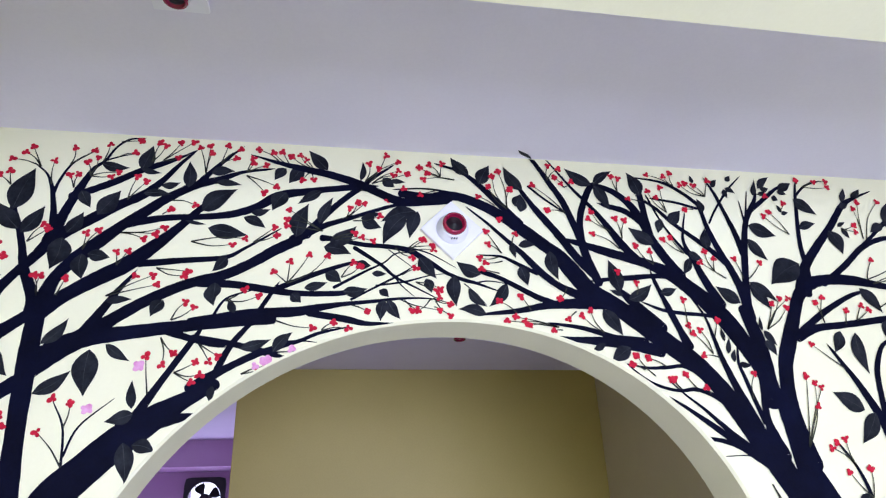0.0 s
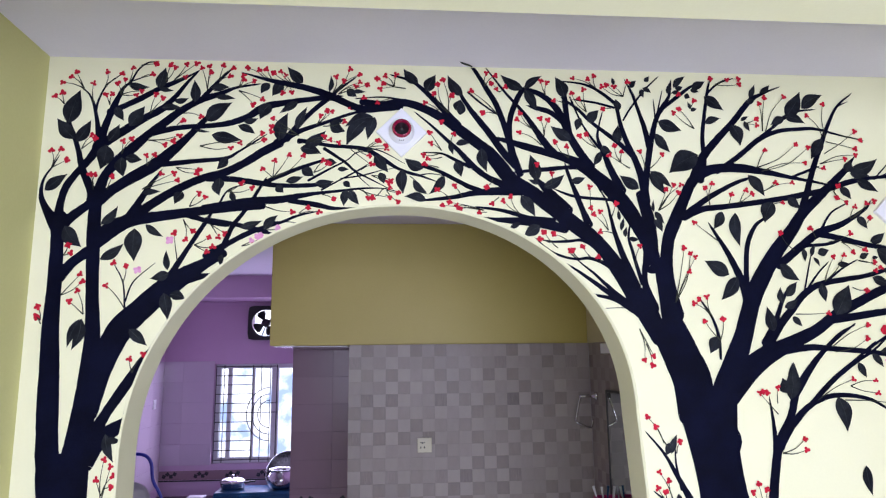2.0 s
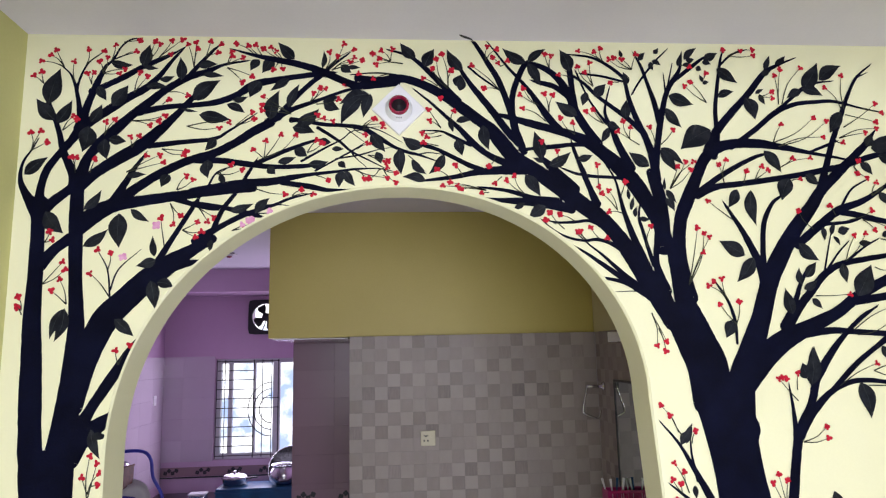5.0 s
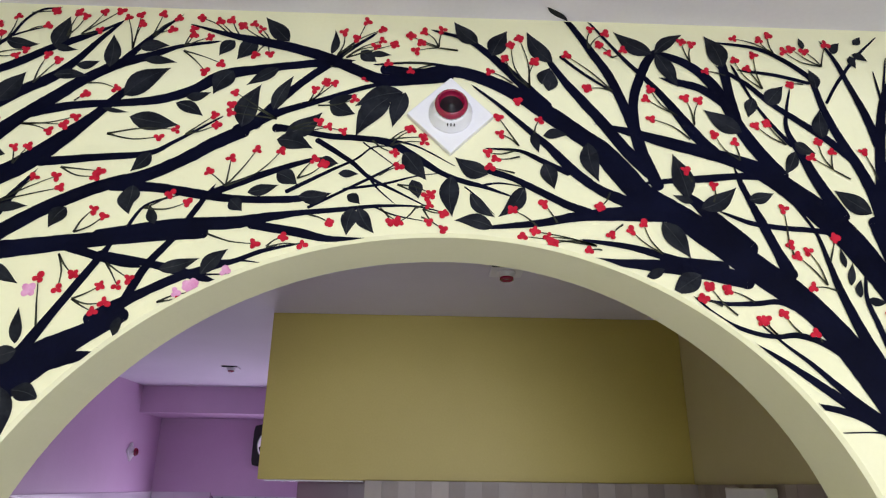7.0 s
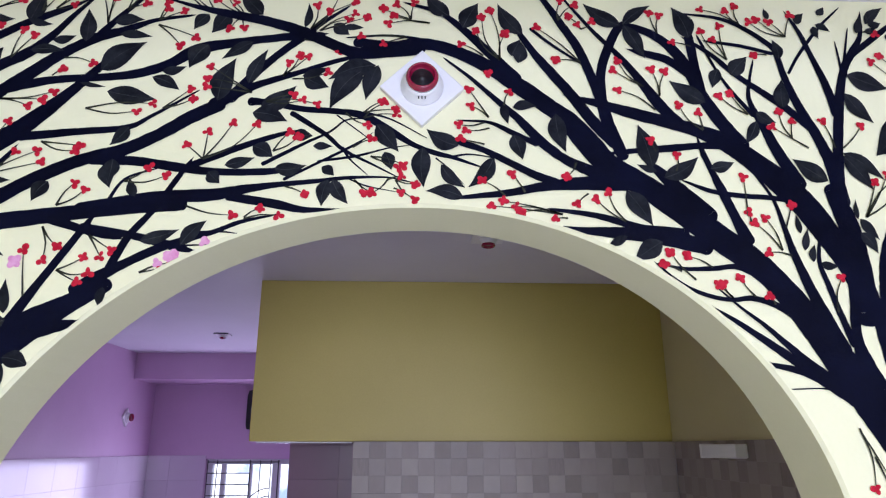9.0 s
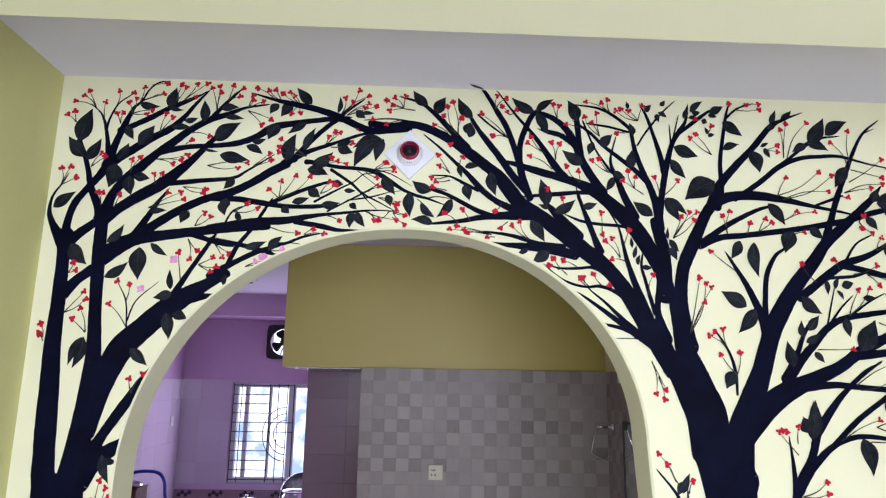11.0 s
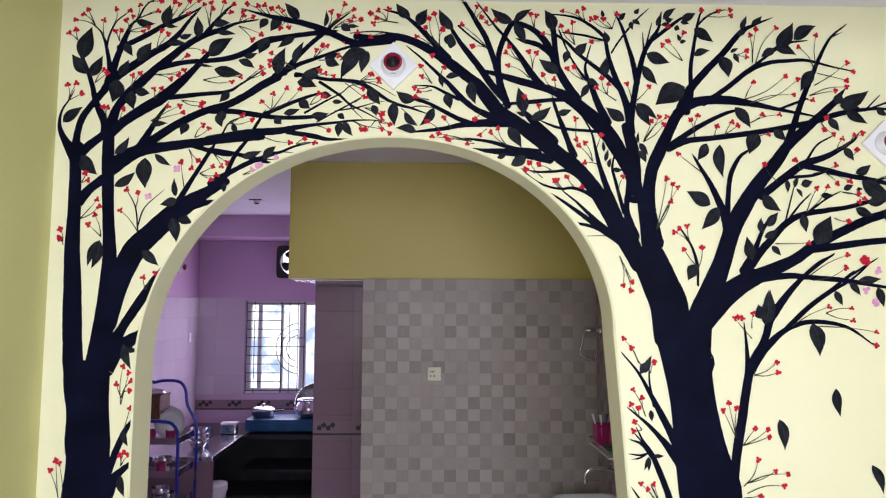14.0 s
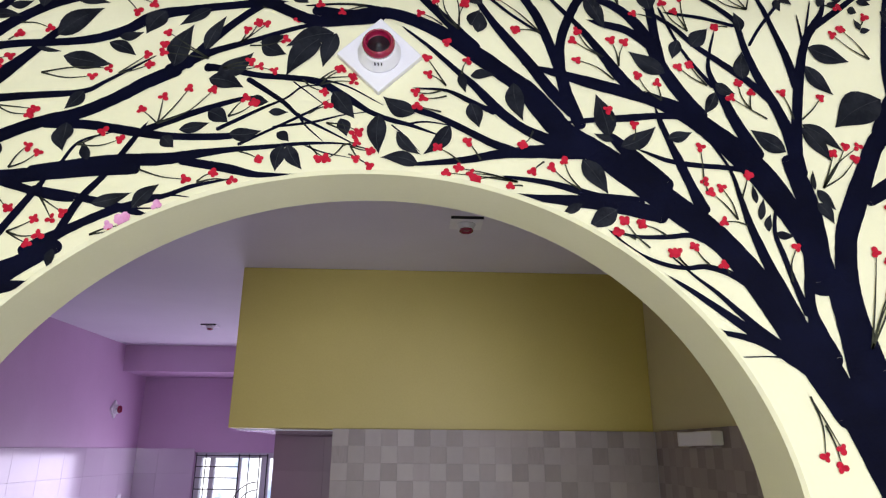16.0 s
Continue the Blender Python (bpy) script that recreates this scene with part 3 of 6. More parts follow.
bough(LT, (-0.288, 2.628, 0.0175), (-0.255, 2.626, 0.0125), (-0.196, 2.615, 0.0122), (-0.129, 2.611, 0.0123), (-0.080, 2.603, 0.0152), (-0.029, 2.573, 0.0142), (0.013, 2.546, 0.0100), (0.053, 2.530, 0.0105), (0.085, 2.522, 0.0079), (0.136, 2.504, 0.0030))
bough(LT, (-0.080, 2.610, 0.0053), (-0.030, 2.597, 0.0035), (0.030, 2.564, 0.0018))
bough(LT, (0.085, 2.524, 0.0045), (0.117, 2.529, 0.0035), (0.166, 2.522, 0.0018))
bough(LT, (0.054, 2.520, 0.0031), (0.078, 2.499, 0.0026), (0.101, 2.473, 0.0015))
bough(LT, (-0.355, 2.620, 0.0263), (-0.288, 2.659, 0.0158), (-0.207, 2.690, 0.0112), (-0.126, 2.721, 0.0094), (-0.070, 2.733, 0.0056))
bough(LT, (-0.327, 2.634, 0.0225), (-0.279, 2.694, 0.0169), (-0.235, 2.739, 0.0150), (-0.195, 2.773, 0.0150), (-0.171, 2.797, 0.0094), (-0.126, 2.833, 0.0056))
bough(LT, (-0.383, 2.498, 0.0141), (-0.305, 2.533, 0.0132), (-0.233, 2.561, 0.0094), (-0.201, 2.569, 0.0053))
leaf(LT, -0.758, 2.056, -0.704, 2.007, 0.030)
leaf(LT, -0.896, 2.085, -0.925, 2.003, 0.025)
leaf(LT, -0.891, 2.087, -0.913, 1.996, 0.032)
leaf(LT, -0.802, 1.764, -0.775, 1.685, 0.026)
leaf(LT, -0.795, 1.750, -0.756, 1.744, 0.018)
leaf(LT, -0.794, 1.499, -0.775, 1.452, 0.019)
leaf(LT, -0.794, 1.366, -0.779, 1.300, 0.023)
leaf(LT, -0.809, 1.198, -0.767, 1.154, 0.024)
leaf(LT, -0.967, 1.248, -1.001, 1.214, 0.030)
leaf(LT, -0.974, 2.671, -0.946, 2.780, 0.052)
leaf(LT, -0.952, 2.623, -1.007, 2.688, 0.039)
leaf(LT, -0.947, 2.614, -0.908, 2.684, 0.035)
leaf(LT, -1.024, 2.464, -0.963, 2.515, 0.033)
leaf(LT, -0.570, 2.687, -0.493, 2.749, 0.045)
leaf(LT, -0.808, 2.802, -0.743, 2.793, 0.024)
leaf(LT, -0.717, 2.790, -0.699, 2.858, 0.035)
leaf(LT, -0.719, 2.794, -0.671, 2.783, 0.015)
leaf(LT, -0.840, 2.727, -0.813, 2.683, 0.026)
leaf(LT, -0.796, 2.666, -0.754, 2.731, 0.041)
leaf(LT, -0.853, 2.618, -0.825, 2.672, 0.032)
leaf(LT, -0.859, 2.607, -0.872, 2.529, 0.049)
leaf(LT, -0.812, 2.569, -0.802, 2.507, 0.035)
leaf(LT, -0.801, 2.569, -0.752, 2.561, 0.028)
leaf(LT, -0.668, 2.749, -0.625, 2.760, 0.018)
leaf(LT, -0.705, 2.727, -0.640, 2.726, 0.021)
leaf(LT, -0.606, 2.747, -0.611, 2.820, 0.030)
leaf(LT, -0.559, 2.792, -0.503, 2.798, 0.025)
leaf(LT, -0.546, 2.766, -0.484, 2.761, 0.018)
leaf(LT, -0.552, 2.643, -0.461, 2.628, 0.036)
leaf(LT, -0.604, 2.660, -0.555, 2.652, 0.009)
leaf(LT, -0.474, 2.675, -0.421, 2.648, 0.024)
leaf(LT, -0.457, 2.687, -0.413, 2.699, 0.019)
leaf(LT, -0.502, 2.572, -0.532, 2.534, 0.026)
leaf(LT, -0.531, 2.501, -0.520, 2.452, 0.028)
leaf(LT, -0.857, 2.362, -0.812, 2.419, 0.026)
leaf(LT, -0.960, 2.358, -0.907, 2.295, 0.042)
leaf(LT, -0.853, 2.258, -0.788, 2.306, 0.029)
leaf(LT, -0.760, 2.351, -0.756, 2.252, 0.049)
leaf(LT, -0.730, 2.363, -0.677, 2.326, 0.021)
leaf(LT, -0.747, 2.458, -0.692, 2.464, 0.018)
leaf(LT, -0.627, 2.463, -0.650, 2.425, 0.029)
leaf(LT, -0.474, 2.436, -0.487, 2.471, 0.018)
leaf(LT, -0.659, 2.227, -0.666, 2.287, 0.019)
leaf(LT, -0.654, 2.217, -0.708, 2.201, 0.028)
leaf(LT, -0.666, 2.160, -0.650, 2.080, 0.035)
leaf(LT, -0.649, 2.155, -0.603, 2.141, 0.028)
leaf(LT, -0.505, 2.274, -0.505, 2.236, 0.016)
leaf(LT, -0.456, 2.355, -0.390, 2.377, 0.023)
leaf(LT, -0.386, 2.348, -0.345, 2.394, 0.026)
leaf(LT, -0.281, 2.816, -0.330, 2.870, 0.032)
leaf(LT, -0.383, 2.814, -0.409, 2.779, 0.026)
leaf(LT, -0.344, 2.821, -0.375, 2.772, 0.034)
leaf(LT, -0.294, 2.756, -0.351, 2.716, 0.024)
leaf(LT, -0.378, 2.747, -0.409, 2.695, 0.039)
leaf(LT, -0.350, 2.628, -0.323, 2.719, 0.041)
leaf(LT, -0.297, 2.665, -0.265, 2.740, 0.026)
leaf(LT, -0.199, 2.790, -0.195, 2.846, 0.015)
leaf(LT, -0.144, 2.800, -0.113, 2.776, 0.026)
leaf(LT, -0.126, 2.793, -0.085, 2.792, 0.014)
leaf(LT, -0.198, 2.683, -0.144, 2.703, 0.017)
leaf(LT, -0.195, 2.683, -0.147, 2.661, 0.032)
leaf(LT, -0.270, 2.616, -0.207, 2.663, 0.035)
leaf(LT, -0.284, 2.605, -0.219, 2.588, 0.034)
leaf(LT, -0.207, 2.563, -0.171, 2.560, 0.024)
leaf(LT, -0.278, 2.538, -0.240, 2.516, 0.030)
leaf(LT, -0.325, 2.499, -0.272, 2.515, 0.021)
leaf(LT, -0.237, 2.494, -0.179, 2.502, 0.026)
leaf(LT, -0.353, 2.486, -0.330, 2.464, 0.025)
leaf(LT, -0.170, 2.540, -0.134, 2.540, 0.015)
leaf(LT, -0.152, 2.499, -0.129, 2.482, 0.019)
leaf(LT, -0.056, 2.586, -0.014, 2.531, 0.034)
leaf(LT, -0.040, 2.531, -0.027, 2.495, 0.024)
leaf(LT, 0.030, 2.542, 0.032, 2.462, 0.034)
leaf(LT, 0.063, 2.508, 0.107, 2.463, 0.023)
leaf(LT, -0.139, 2.475, -0.149, 2.423, 0.026)
leaf(LT, -0.132, 2.475, -0.102, 2.428, 0.025)
leaf(LT, -0.522, 2.508, -0.525, 2.464, 0.028)
spray(LT, -1.002, 2.071, -1.014, 2.089)
spray(LT, -0.741, 1.931, -0.751, 1.971, -0.712, 1.984)
spray(LT, -0.802, 1.578, -0.800, 1.695, -0.781, 1.675)
spray(LT, -0.802, 1.597, -0.819, 1.641, -0.773, 1.650)
spray(LT, -0.794, 1.617, -0.775, 1.620)
spray(LT, -0.788, 1.499, -0.773, 1.567)
spray(LT, -0.794, 1.392, -0.798, 1.425, -0.785, 1.433, -0.773, 1.426)
spray(LT, -0.807, 1.192, -0.786, 1.288, -0.775, 1.263, -0.784, 1.232)
spray(LT, -0.971, 1.256, -1.007, 1.381, -0.990, 1.409, -0.979, 1.401)
spray(LT, -1.010, 2.534, -1.014, 2.587, -0.987, 2.593, -0.969, 2.558)
spray(LT, -0.936, 2.784, -0.962, 2.837, -0.974, 2.821, -1.000, 2.802)
spray(LT, -0.906, 2.739, -0.910, 2.802)
spray(LT, -0.875, 2.792, -0.871, 2.840, -0.826, 2.836)
spray(LT, -0.990, 2.733, -1.019, 2.757, -0.998, 2.769)
spray(LT, -0.828, 2.769, -0.817, 2.816, -0.838, 2.802)
spray(LT, -0.857, 2.732, -0.870, 2.766, -0.852, 2.769)
spray(LT, -0.805, 2.807, -0.796, 2.854)
spray(LT, -0.773, 2.863, -0.727, 2.869)
spray(LT, -0.771, 2.822, -0.737, 2.834)
spray(LT, -0.828, 2.766, -0.781, 2.767, -0.766, 2.779)
spray(LT, -0.737, 2.708, -0.723, 2.769, -0.701, 2.759)
spray(LT, -0.736, 2.543, -0.741, 2.576, -0.717, 2.578)
spray(LT, -0.813, 2.578, -0.811, 2.619, -0.785, 2.627)
spray(LT, -0.886, 2.468, -0.898, 2.514, -0.886, 2.515)
spray(LT, -0.847, 2.469, -0.835, 2.508)
spray(LT, -0.929, 2.593, -0.901, 2.637, -0.891, 2.626)
spray(LT, -0.697, 2.812, -0.684, 2.867, -0.670, 2.860)
spray(LT, -0.672, 2.818, -0.637, 2.869, -0.606, 2.874, -0.638, 2.827)
spray(LT, -0.571, 2.788, -0.590, 2.859, -0.567, 2.866, -0.562, 2.845)
spray(LT, -0.538, 2.818, -0.525, 2.869, -0.495, 2.861, -0.504, 2.834)
spray(LT, -0.397, 2.829, -0.451, 2.863)
spray(LT, -0.476, 2.797, -0.431, 2.820, -0.461, 2.824, -0.463, 2.838)
spray(LT, -0.476, 2.788, -0.402, 2.762, -0.430, 2.744)
spray(LT, -0.640, 2.711, -0.586, 2.701)
spray(LT, -0.656, 2.673, -0.639, 2.687)
spray(LT, -0.739, 2.623, -0.646, 2.640, -0.689, 2.610, -0.664, 2.623)
spray(LT, -0.585, 2.607, -0.493, 2.603, -0.464, 2.619)
spray(LT, -0.447, 2.610, -0.400, 2.651, -0.394, 2.630)
spray(LT, -0.652, 2.539, -0.583, 2.533, -0.590, 2.522)
spray(LT, -0.747, 2.470, -0.693, 2.518, -0.656, 2.521, -0.645, 2.499)
spray(LT, -0.955, 2.153, -0.903, 2.215, -0.896, 2.194)
spray(LT, -0.887, 2.098, -0.909, 2.167, -0.929, 2.136)
spray(LT, -0.956, 2.270, -0.944, 2.300, -0.935, 2.277)
spray(LT, -1.004, 2.082, -1.014, 2.121, -1.016, 2.095)
spray(LT, -0.633, 2.257, -0.646, 2.337)
spray(LT, -0.622, 2.379, -0.612, 2.318, -0.592, 2.343)
spray(LT, -0.586, 2.302, -0.544, 2.325, -0.533, 2.297, -0.550, 2.282)
spray(LT, -0.542, 2.365, -0.517, 2.326, -0.500, 2.338)
spray(LT, -0.808, 2.243, -0.812, 2.248)
spray(LT, -0.782, 2.192, -0.777, 2.238)
spray(LT, -0.773, 2.114, -0.829, 2.182)
spray(LT, -0.606, 2.418, -0.581, 2.460, -0.561, 2.448)
spray(LT, -0.496, 2.465, -0.455, 2.492, -0.425, 2.477)
spray(LT, -0.449, 2.299, -0.415, 2.306, -0.395, 2.317)
spray(LT, -0.370, 2.818, -0.416, 2.857, -0.394, 2.861)
spray(LT, -0.317, 2.815, -0.371, 2.847, -0.351, 2.853, -0.335, 2.841)
spray(LT, -0.318, 2.811, -0.341, 2.783, -0.314, 2.786)
spray(LT, -0.188, 2.787, -0.177, 2.841, -0.135, 2.868, -0.105, 2.850)
spray(LT, -0.177, 2.787, -0.153, 2.828)
spray(LT, -0.171, 2.783, -0.116, 2.810, -0.104, 2.824, -0.080, 2.816)
spray(LT, -0.199, 2.763, -0.131, 2.740)
spray(LT, -0.234, 2.682, -0.204, 2.728, -0.189, 2.725, -0.224, 2.712)
spray(LT, -0.288, 2.646, -0.369, 2.700, -0.372, 2.674, -0.372, 2.657)
spray(LT, -0.216, 2.677, -0.151, 2.692)
spray(LT, -0.261, 2.628, -0.211, 2.644, -0.193, 2.633, -0.167, 2.625)
spray(LT, -0.080, 2.598, -0.043, 2.630, -0.019, 2.607)
spray(LT, -0.364, 2.510, -0.316, 2.583, -0.360, 2.564, -0.396, 2.537)
spray(LT, -0.364, 2.510, -0.273, 2.581)
spray(LT, -0.215, 2.460, -0.179, 2.446)
spray(LT, -0.093, 2.475, -0.074, 2.450, -0.064, 2.452)
spray(LT, -0.065, 2.521, -0.005, 2.505, -0.013, 2.500)
spray(LT, -0.031, 2.477, -0.008, 2.484)
spray(LT, -0.019, 2.476, 0.016, 2.468, 0.017, 2.439)
spray(LT, -0.113, 2.608, -0.072, 2.584)
spray(LT, -0.098, 2.538, -0.064, 2.556)
spray(LT, -0.080, 2.610, -0.021, 2.617, -0.046, 2.634)
spray(LT, -0.031, 2.479, -0.060, 2.450)
spray(LT, -0.241, 2.528, -0.214, 2.566, -0.197, 2.557)
spray(LT, -0.385, 2.421, -0.302, 2.404)
spray(LT, -0.282, 2.400, -0.255, 2.418)
spray(LT, -0.282, 2.398, -0.222, 2.404)
spray(LT, -0.022, 2.460, -0.008, 2.452)
blossom(LT, -0.657, 2.316, 0.011, ROSE)
blossom(LT, -0.744, 2.227, 0.011, ROSE)
blossom(LT, -0.345, 2.355, 0.009, ROSE)
blossom(LT, -0.398, 2.328, 0.012, ROSE)
blossom(LT, -0.421, 2.317, 0.008, ROSE)

# strokes of the spreading tree
bough(RT, (1.035, 0.938, 0.2253), (1.036, 1.061, 0.1980), (1.035, 1.205, 0.1747), (1.026, 1.309, 0.1986), (1.003, 1.413, 0.1712), (0.988, 1.517, 0.1514), (0.975, 1.621, 0.1450), (0.962, 1.725, 0.1598), (0.953, 1.819, 0.1890), (0.952, 1.854, 0.1680))
bough(RT, (0.914, 1.788, 0.1105), (0.912, 1.882, 0.1232), (0.885, 1.955, 0.1169), (0.857, 2.022, 0.1120), (0.828, 2.077, 0.1062))
bough(RT, (1.104, 1.348, 0.0257), (1.114, 1.430, 0.0303), (1.134, 1.534, 0.0303), (1.149, 1.617, 0.0285), (1.170, 1.700, 0.0283), (1.213, 1.775, 0.0242), (1.241, 1.853, 0.0235), (1.295, 1.928, 0.0170), (1.360, 1.993, 0.0106), (1.405, 2.031, 0.0068), (1.443, 2.048, 0.0045))
bough(RT, (1.168, 1.684, 0.0304), (1.188, 1.717, 0.0283), (1.230, 1.767, 0.0236), (1.292, 1.816, 0.0170), (1.374, 1.838, 0.0149), (1.481, 1.822, 0.0106), (1.560, 1.770, 0.0042))
bough(RT, (1.284, 1.814, 0.0141), (1.358, 1.885, 0.0100), (1.447, 1.948, 0.0090), (1.504, 1.992, 0.0068))
bough(RT, (1.149, 1.617, 0.0160), (1.157, 1.701, 0.0158), (1.156, 1.763, 0.0106), (1.151, 1.826, 0.0042))
bough(RT, (0.939, 1.414, 0.0304), (0.914, 1.473, 0.0262), (0.882, 1.538, 0.0214), (0.845, 1.609, 0.0149), (0.808, 1.676, 0.0085), (0.762, 1.732, 0.0043))
bough(RT, (0.855, 1.573, 0.0100), (0.843, 1.640, 0.0067), (0.842, 1.685, 0.0040))
bough(RT, (0.942, 1.389, 0.0404), (0.913, 1.427, 0.0303), (0.874, 1.474, 0.0170), (0.830, 1.520, 0.0106), (0.778, 1.563, 0.0045))
bough(RT, (0.961, 1.023, 0.0496), (0.941, 1.106, 0.0407), (0.918, 1.209, 0.0266), (0.896, 1.292, 0.0209), (0.870, 1.365, 0.0192), (0.844, 1.425, 0.0161), (0.817, 1.467, 0.0080), (0.801, 1.500, 0.0040))
bough(RT, (0.850, 1.410, 0.0141), (0.817, 1.453, 0.0107), (0.783, 1.468, 0.0043))
bough(RT, (0.837, 1.429, 0.0064), (0.808, 1.422, 0.0060), (0.782, 1.425, 0.0045))
bough(RT, (0.825, 1.450, 0.0060), (0.796, 1.484, 0.0040))
bough(RT, (0.835, 1.431, 0.0064), (0.807, 1.414, 0.0068), (0.786, 1.410, 0.0021))
bough(RT, (0.917, 1.180, 0.0262), (0.884, 1.216, 0.0160), (0.838, 1.246, 0.0149), (0.811, 1.278, 0.0085), (0.785, 1.316, 0.0040))
bough(RT, (0.842, 1.242, 0.0085), (0.813, 1.241, 0.0060), (0.787, 1.238, 0.0043))
bough(RT, (0.826, 1.261, 0.0060), (0.809, 1.270, 0.0060), (0.788, 1.275, 0.0021))
bough(RT, (0.917, 1.172, 0.0180), (0.873, 1.200, 0.0106), (0.825, 1.214, 0.0060), (0.787, 1.221, 0.0043))
bough(RT, (0.874, 1.227, 0.0060), (0.864, 1.276, 0.0040), (0.844, 1.322, 0.0040))
bough(RT, (0.022, 2.749, 0.0280), (-0.033, 2.740, 0.0244), (-0.098, 2.736, 0.0244), (-0.153, 2.757, 0.0225), (-0.208, 2.782, 0.0225), (-0.271, 2.801, 0.0206), (-0.335, 2.814, 0.0181), (-0.397, 2.827, 0.0113), (-0.460, 2.845, 0.0035))
bough(RT, (0.819, 2.017, 0.0552), (0.787, 2.085, 0.0660), (0.753, 2.141, 0.0609), (0.722, 2.194, 0.0558), (0.689, 2.246, 0.0500), (0.651, 2.297, 0.0467), (0.610, 2.337, 0.0512), (0.567, 2.369, 0.0506), (0.520, 2.408, 0.0523), (0.456, 2.456, 0.0475), (0.412, 2.486, 0.0455), (0.371, 2.512, 0.0461), (0.336, 2.555, 0.0475), (0.301, 2.601, 0.0394), (0.270, 2.626, 0.0345), (0.217, 2.667, 0.0360), (0.163, 2.706, 0.0304), (0.109, 2.736, 0.0270), (0.054, 2.756, 0.0251), (0.011, 2.759, 0.0250), (-0.032, 2.753, 0.0214), (-0.097, 2.759, 0.0214))
bough(RT, (0.384, 2.556, 0.0211), (0.352, 2.595, 0.0240), (0.305, 2.662, 0.0220), (0.268, 2.710, 0.0200), (0.240, 2.748, 0.0151), (0.216, 2.787, 0.0113))
bough(RT, (0.399, 2.531, 0.0230), (0.377, 2.595, 0.0240), (0.367, 2.644, 0.0226), (0.349, 2.702, 0.0194), (0.327, 2.761, 0.0188), (0.299, 2.810, 0.0169), (0.271, 2.858, 0.0132), (0.248, 2.893, 0.0100))
bough(RT, (0.369, 2.644, 0.0169), (0.370, 2.703, 0.0180), (0.385, 2.753, 0.0180), (0.410, 2.804, 0.0169), (0.430, 2.820, 0.0113))
bough(RT, (0.809, 2.241, 0.0637), (0.803, 2.297, 0.0467), (0.780, 2.349, 0.0460), (0.754, 2.397, 0.0518), (0.722, 2.446, 0.0523), (0.685, 2.487, 0.0500), (0.637, 2.531, 0.0412), (0.597, 2.561, 0.0382), (0.546, 2.585, 0.0284), (0.493, 2.601, 0.0250), (0.441, 2.615, 0.0250), (0.388, 2.630, 0.0206), (0.351, 2.641, 0.0159), (0.313, 2.650, 0.0075))
bough(RT, (0.517, 2.594, 0.0226), (0.479, 2.637, 0.0240), (0.442, 2.695, 0.0180), (0.404, 2.748, 0.0120), (0.357, 2.802, 0.0080), (0.300, 2.879, 0.0040))
bough(RT, (0.629, 2.557, 0.0265), (0.596, 2.600, 0.0280), (0.563, 2.659, 0.0261), (0.541, 2.718, 0.0240), (0.513, 2.763, 0.0221), (0.474, 2.796, 0.0180), (0.435, 2.810, 0.0161))
bough(RT, (0.544, 2.704, 0.0180), (0.502, 2.737, 0.0180), (0.453, 2.751, 0.0140))
bough(RT, (0.561, 2.669, 0.0220), (0.555, 2.728, 0.0181), (0.551, 2.788, 0.0181))
bough(RT, (0.766, 2.594, 0.0160), (0.728, 2.633, 0.0161), (0.679, 2.672, 0.0140), (0.630, 2.711, 0.0120), (0.592, 2.750, 0.0100), (0.553, 2.778, 0.0080))
bough(RT, (0.800, 2.446, 0.0300), (0.793, 2.515, 0.0260), (0.776, 2.574, 0.0221), (0.748, 2.644, 0.0180), (0.731, 2.703, 0.0141), (0.723, 2.750, 0.0120), (0.713, 2.774, 0.0120), (0.664, 2.813, 0.0106), (0.615, 2.835, 0.0080), (0.545, 2.843, 0.0040))
bough(RT, (0.713, 2.757, 0.0081), (0.653, 2.772, 0.0080), (0.593, 2.780, 0.0060))
bough(RT, (0.821, 2.625, 0.0181), (0.811, 2.686, 0.0170), (0.794, 2.746, 0.0120), (0.776, 2.806, 0.0100), (0.757, 2.846, 0.0040))
bough(RT, (0.741, 2.714, 0.0060), (0.767, 2.755, 0.0064), (0.817, 2.818, 0.0064), (0.861, 2.861, 0.0032))
bough(RT, (0.797, 2.436, 0.0280), (0.800, 2.485, 0.0241), (0.811, 2.555, 0.0200), (0.825, 2.625, 0.0202), (0.837, 2.676, 0.0180), (0.854, 2.727, 0.0160), (0.876, 2.763, 0.0157), (0.899, 2.800, 0.0100), (0.907, 2.842, 0.0067))
bough(RT, (0.870, 2.754, 0.0120), (0.930, 2.801, 0.0128), (0.974, 2.834, 0.0085), (1.006, 2.849, 0.0043))
bough(RT, (0.848, 2.727, 0.0060), (0.846, 2.778, 0.0032))
bough(RT, (0.855, 2.737, 0.0060), (0.875, 2.810, 0.0032))
bough(RT, (0.725, 2.480, 0.0280), (0.694, 2.543, 0.0241), (0.676, 2.592, 0.0181), (0.654, 2.651, 0.0100), (0.660, 2.695, 0.0060), (0.671, 2.732, 0.0040))
bough(RT, (0.657, 2.621, 0.0100), (0.628, 2.661, 0.0080), (0.600, 2.710, 0.0060), (0.573, 2.779, 0.0060))
bough(RT, (0.813, 2.261, 0.0345), (0.812, 2.313, 0.0375), (0.807, 2.377, 0.0400), (0.797, 2.426, 0.0388), (0.783, 2.470, 0.0284))
bough(RT, (0.591, 2.555, 0.0150), (0.543, 2.554, 0.0130), (0.489, 2.548, 0.0150), (0.436, 2.543, 0.0113), (0.394, 2.538, 0.0091))
bough(RT, (0.546, 2.414, 0.0383), (0.503, 2.457, 0.0337), (0.470, 2.495, 0.0227), (0.443, 2.520, 0.0090))
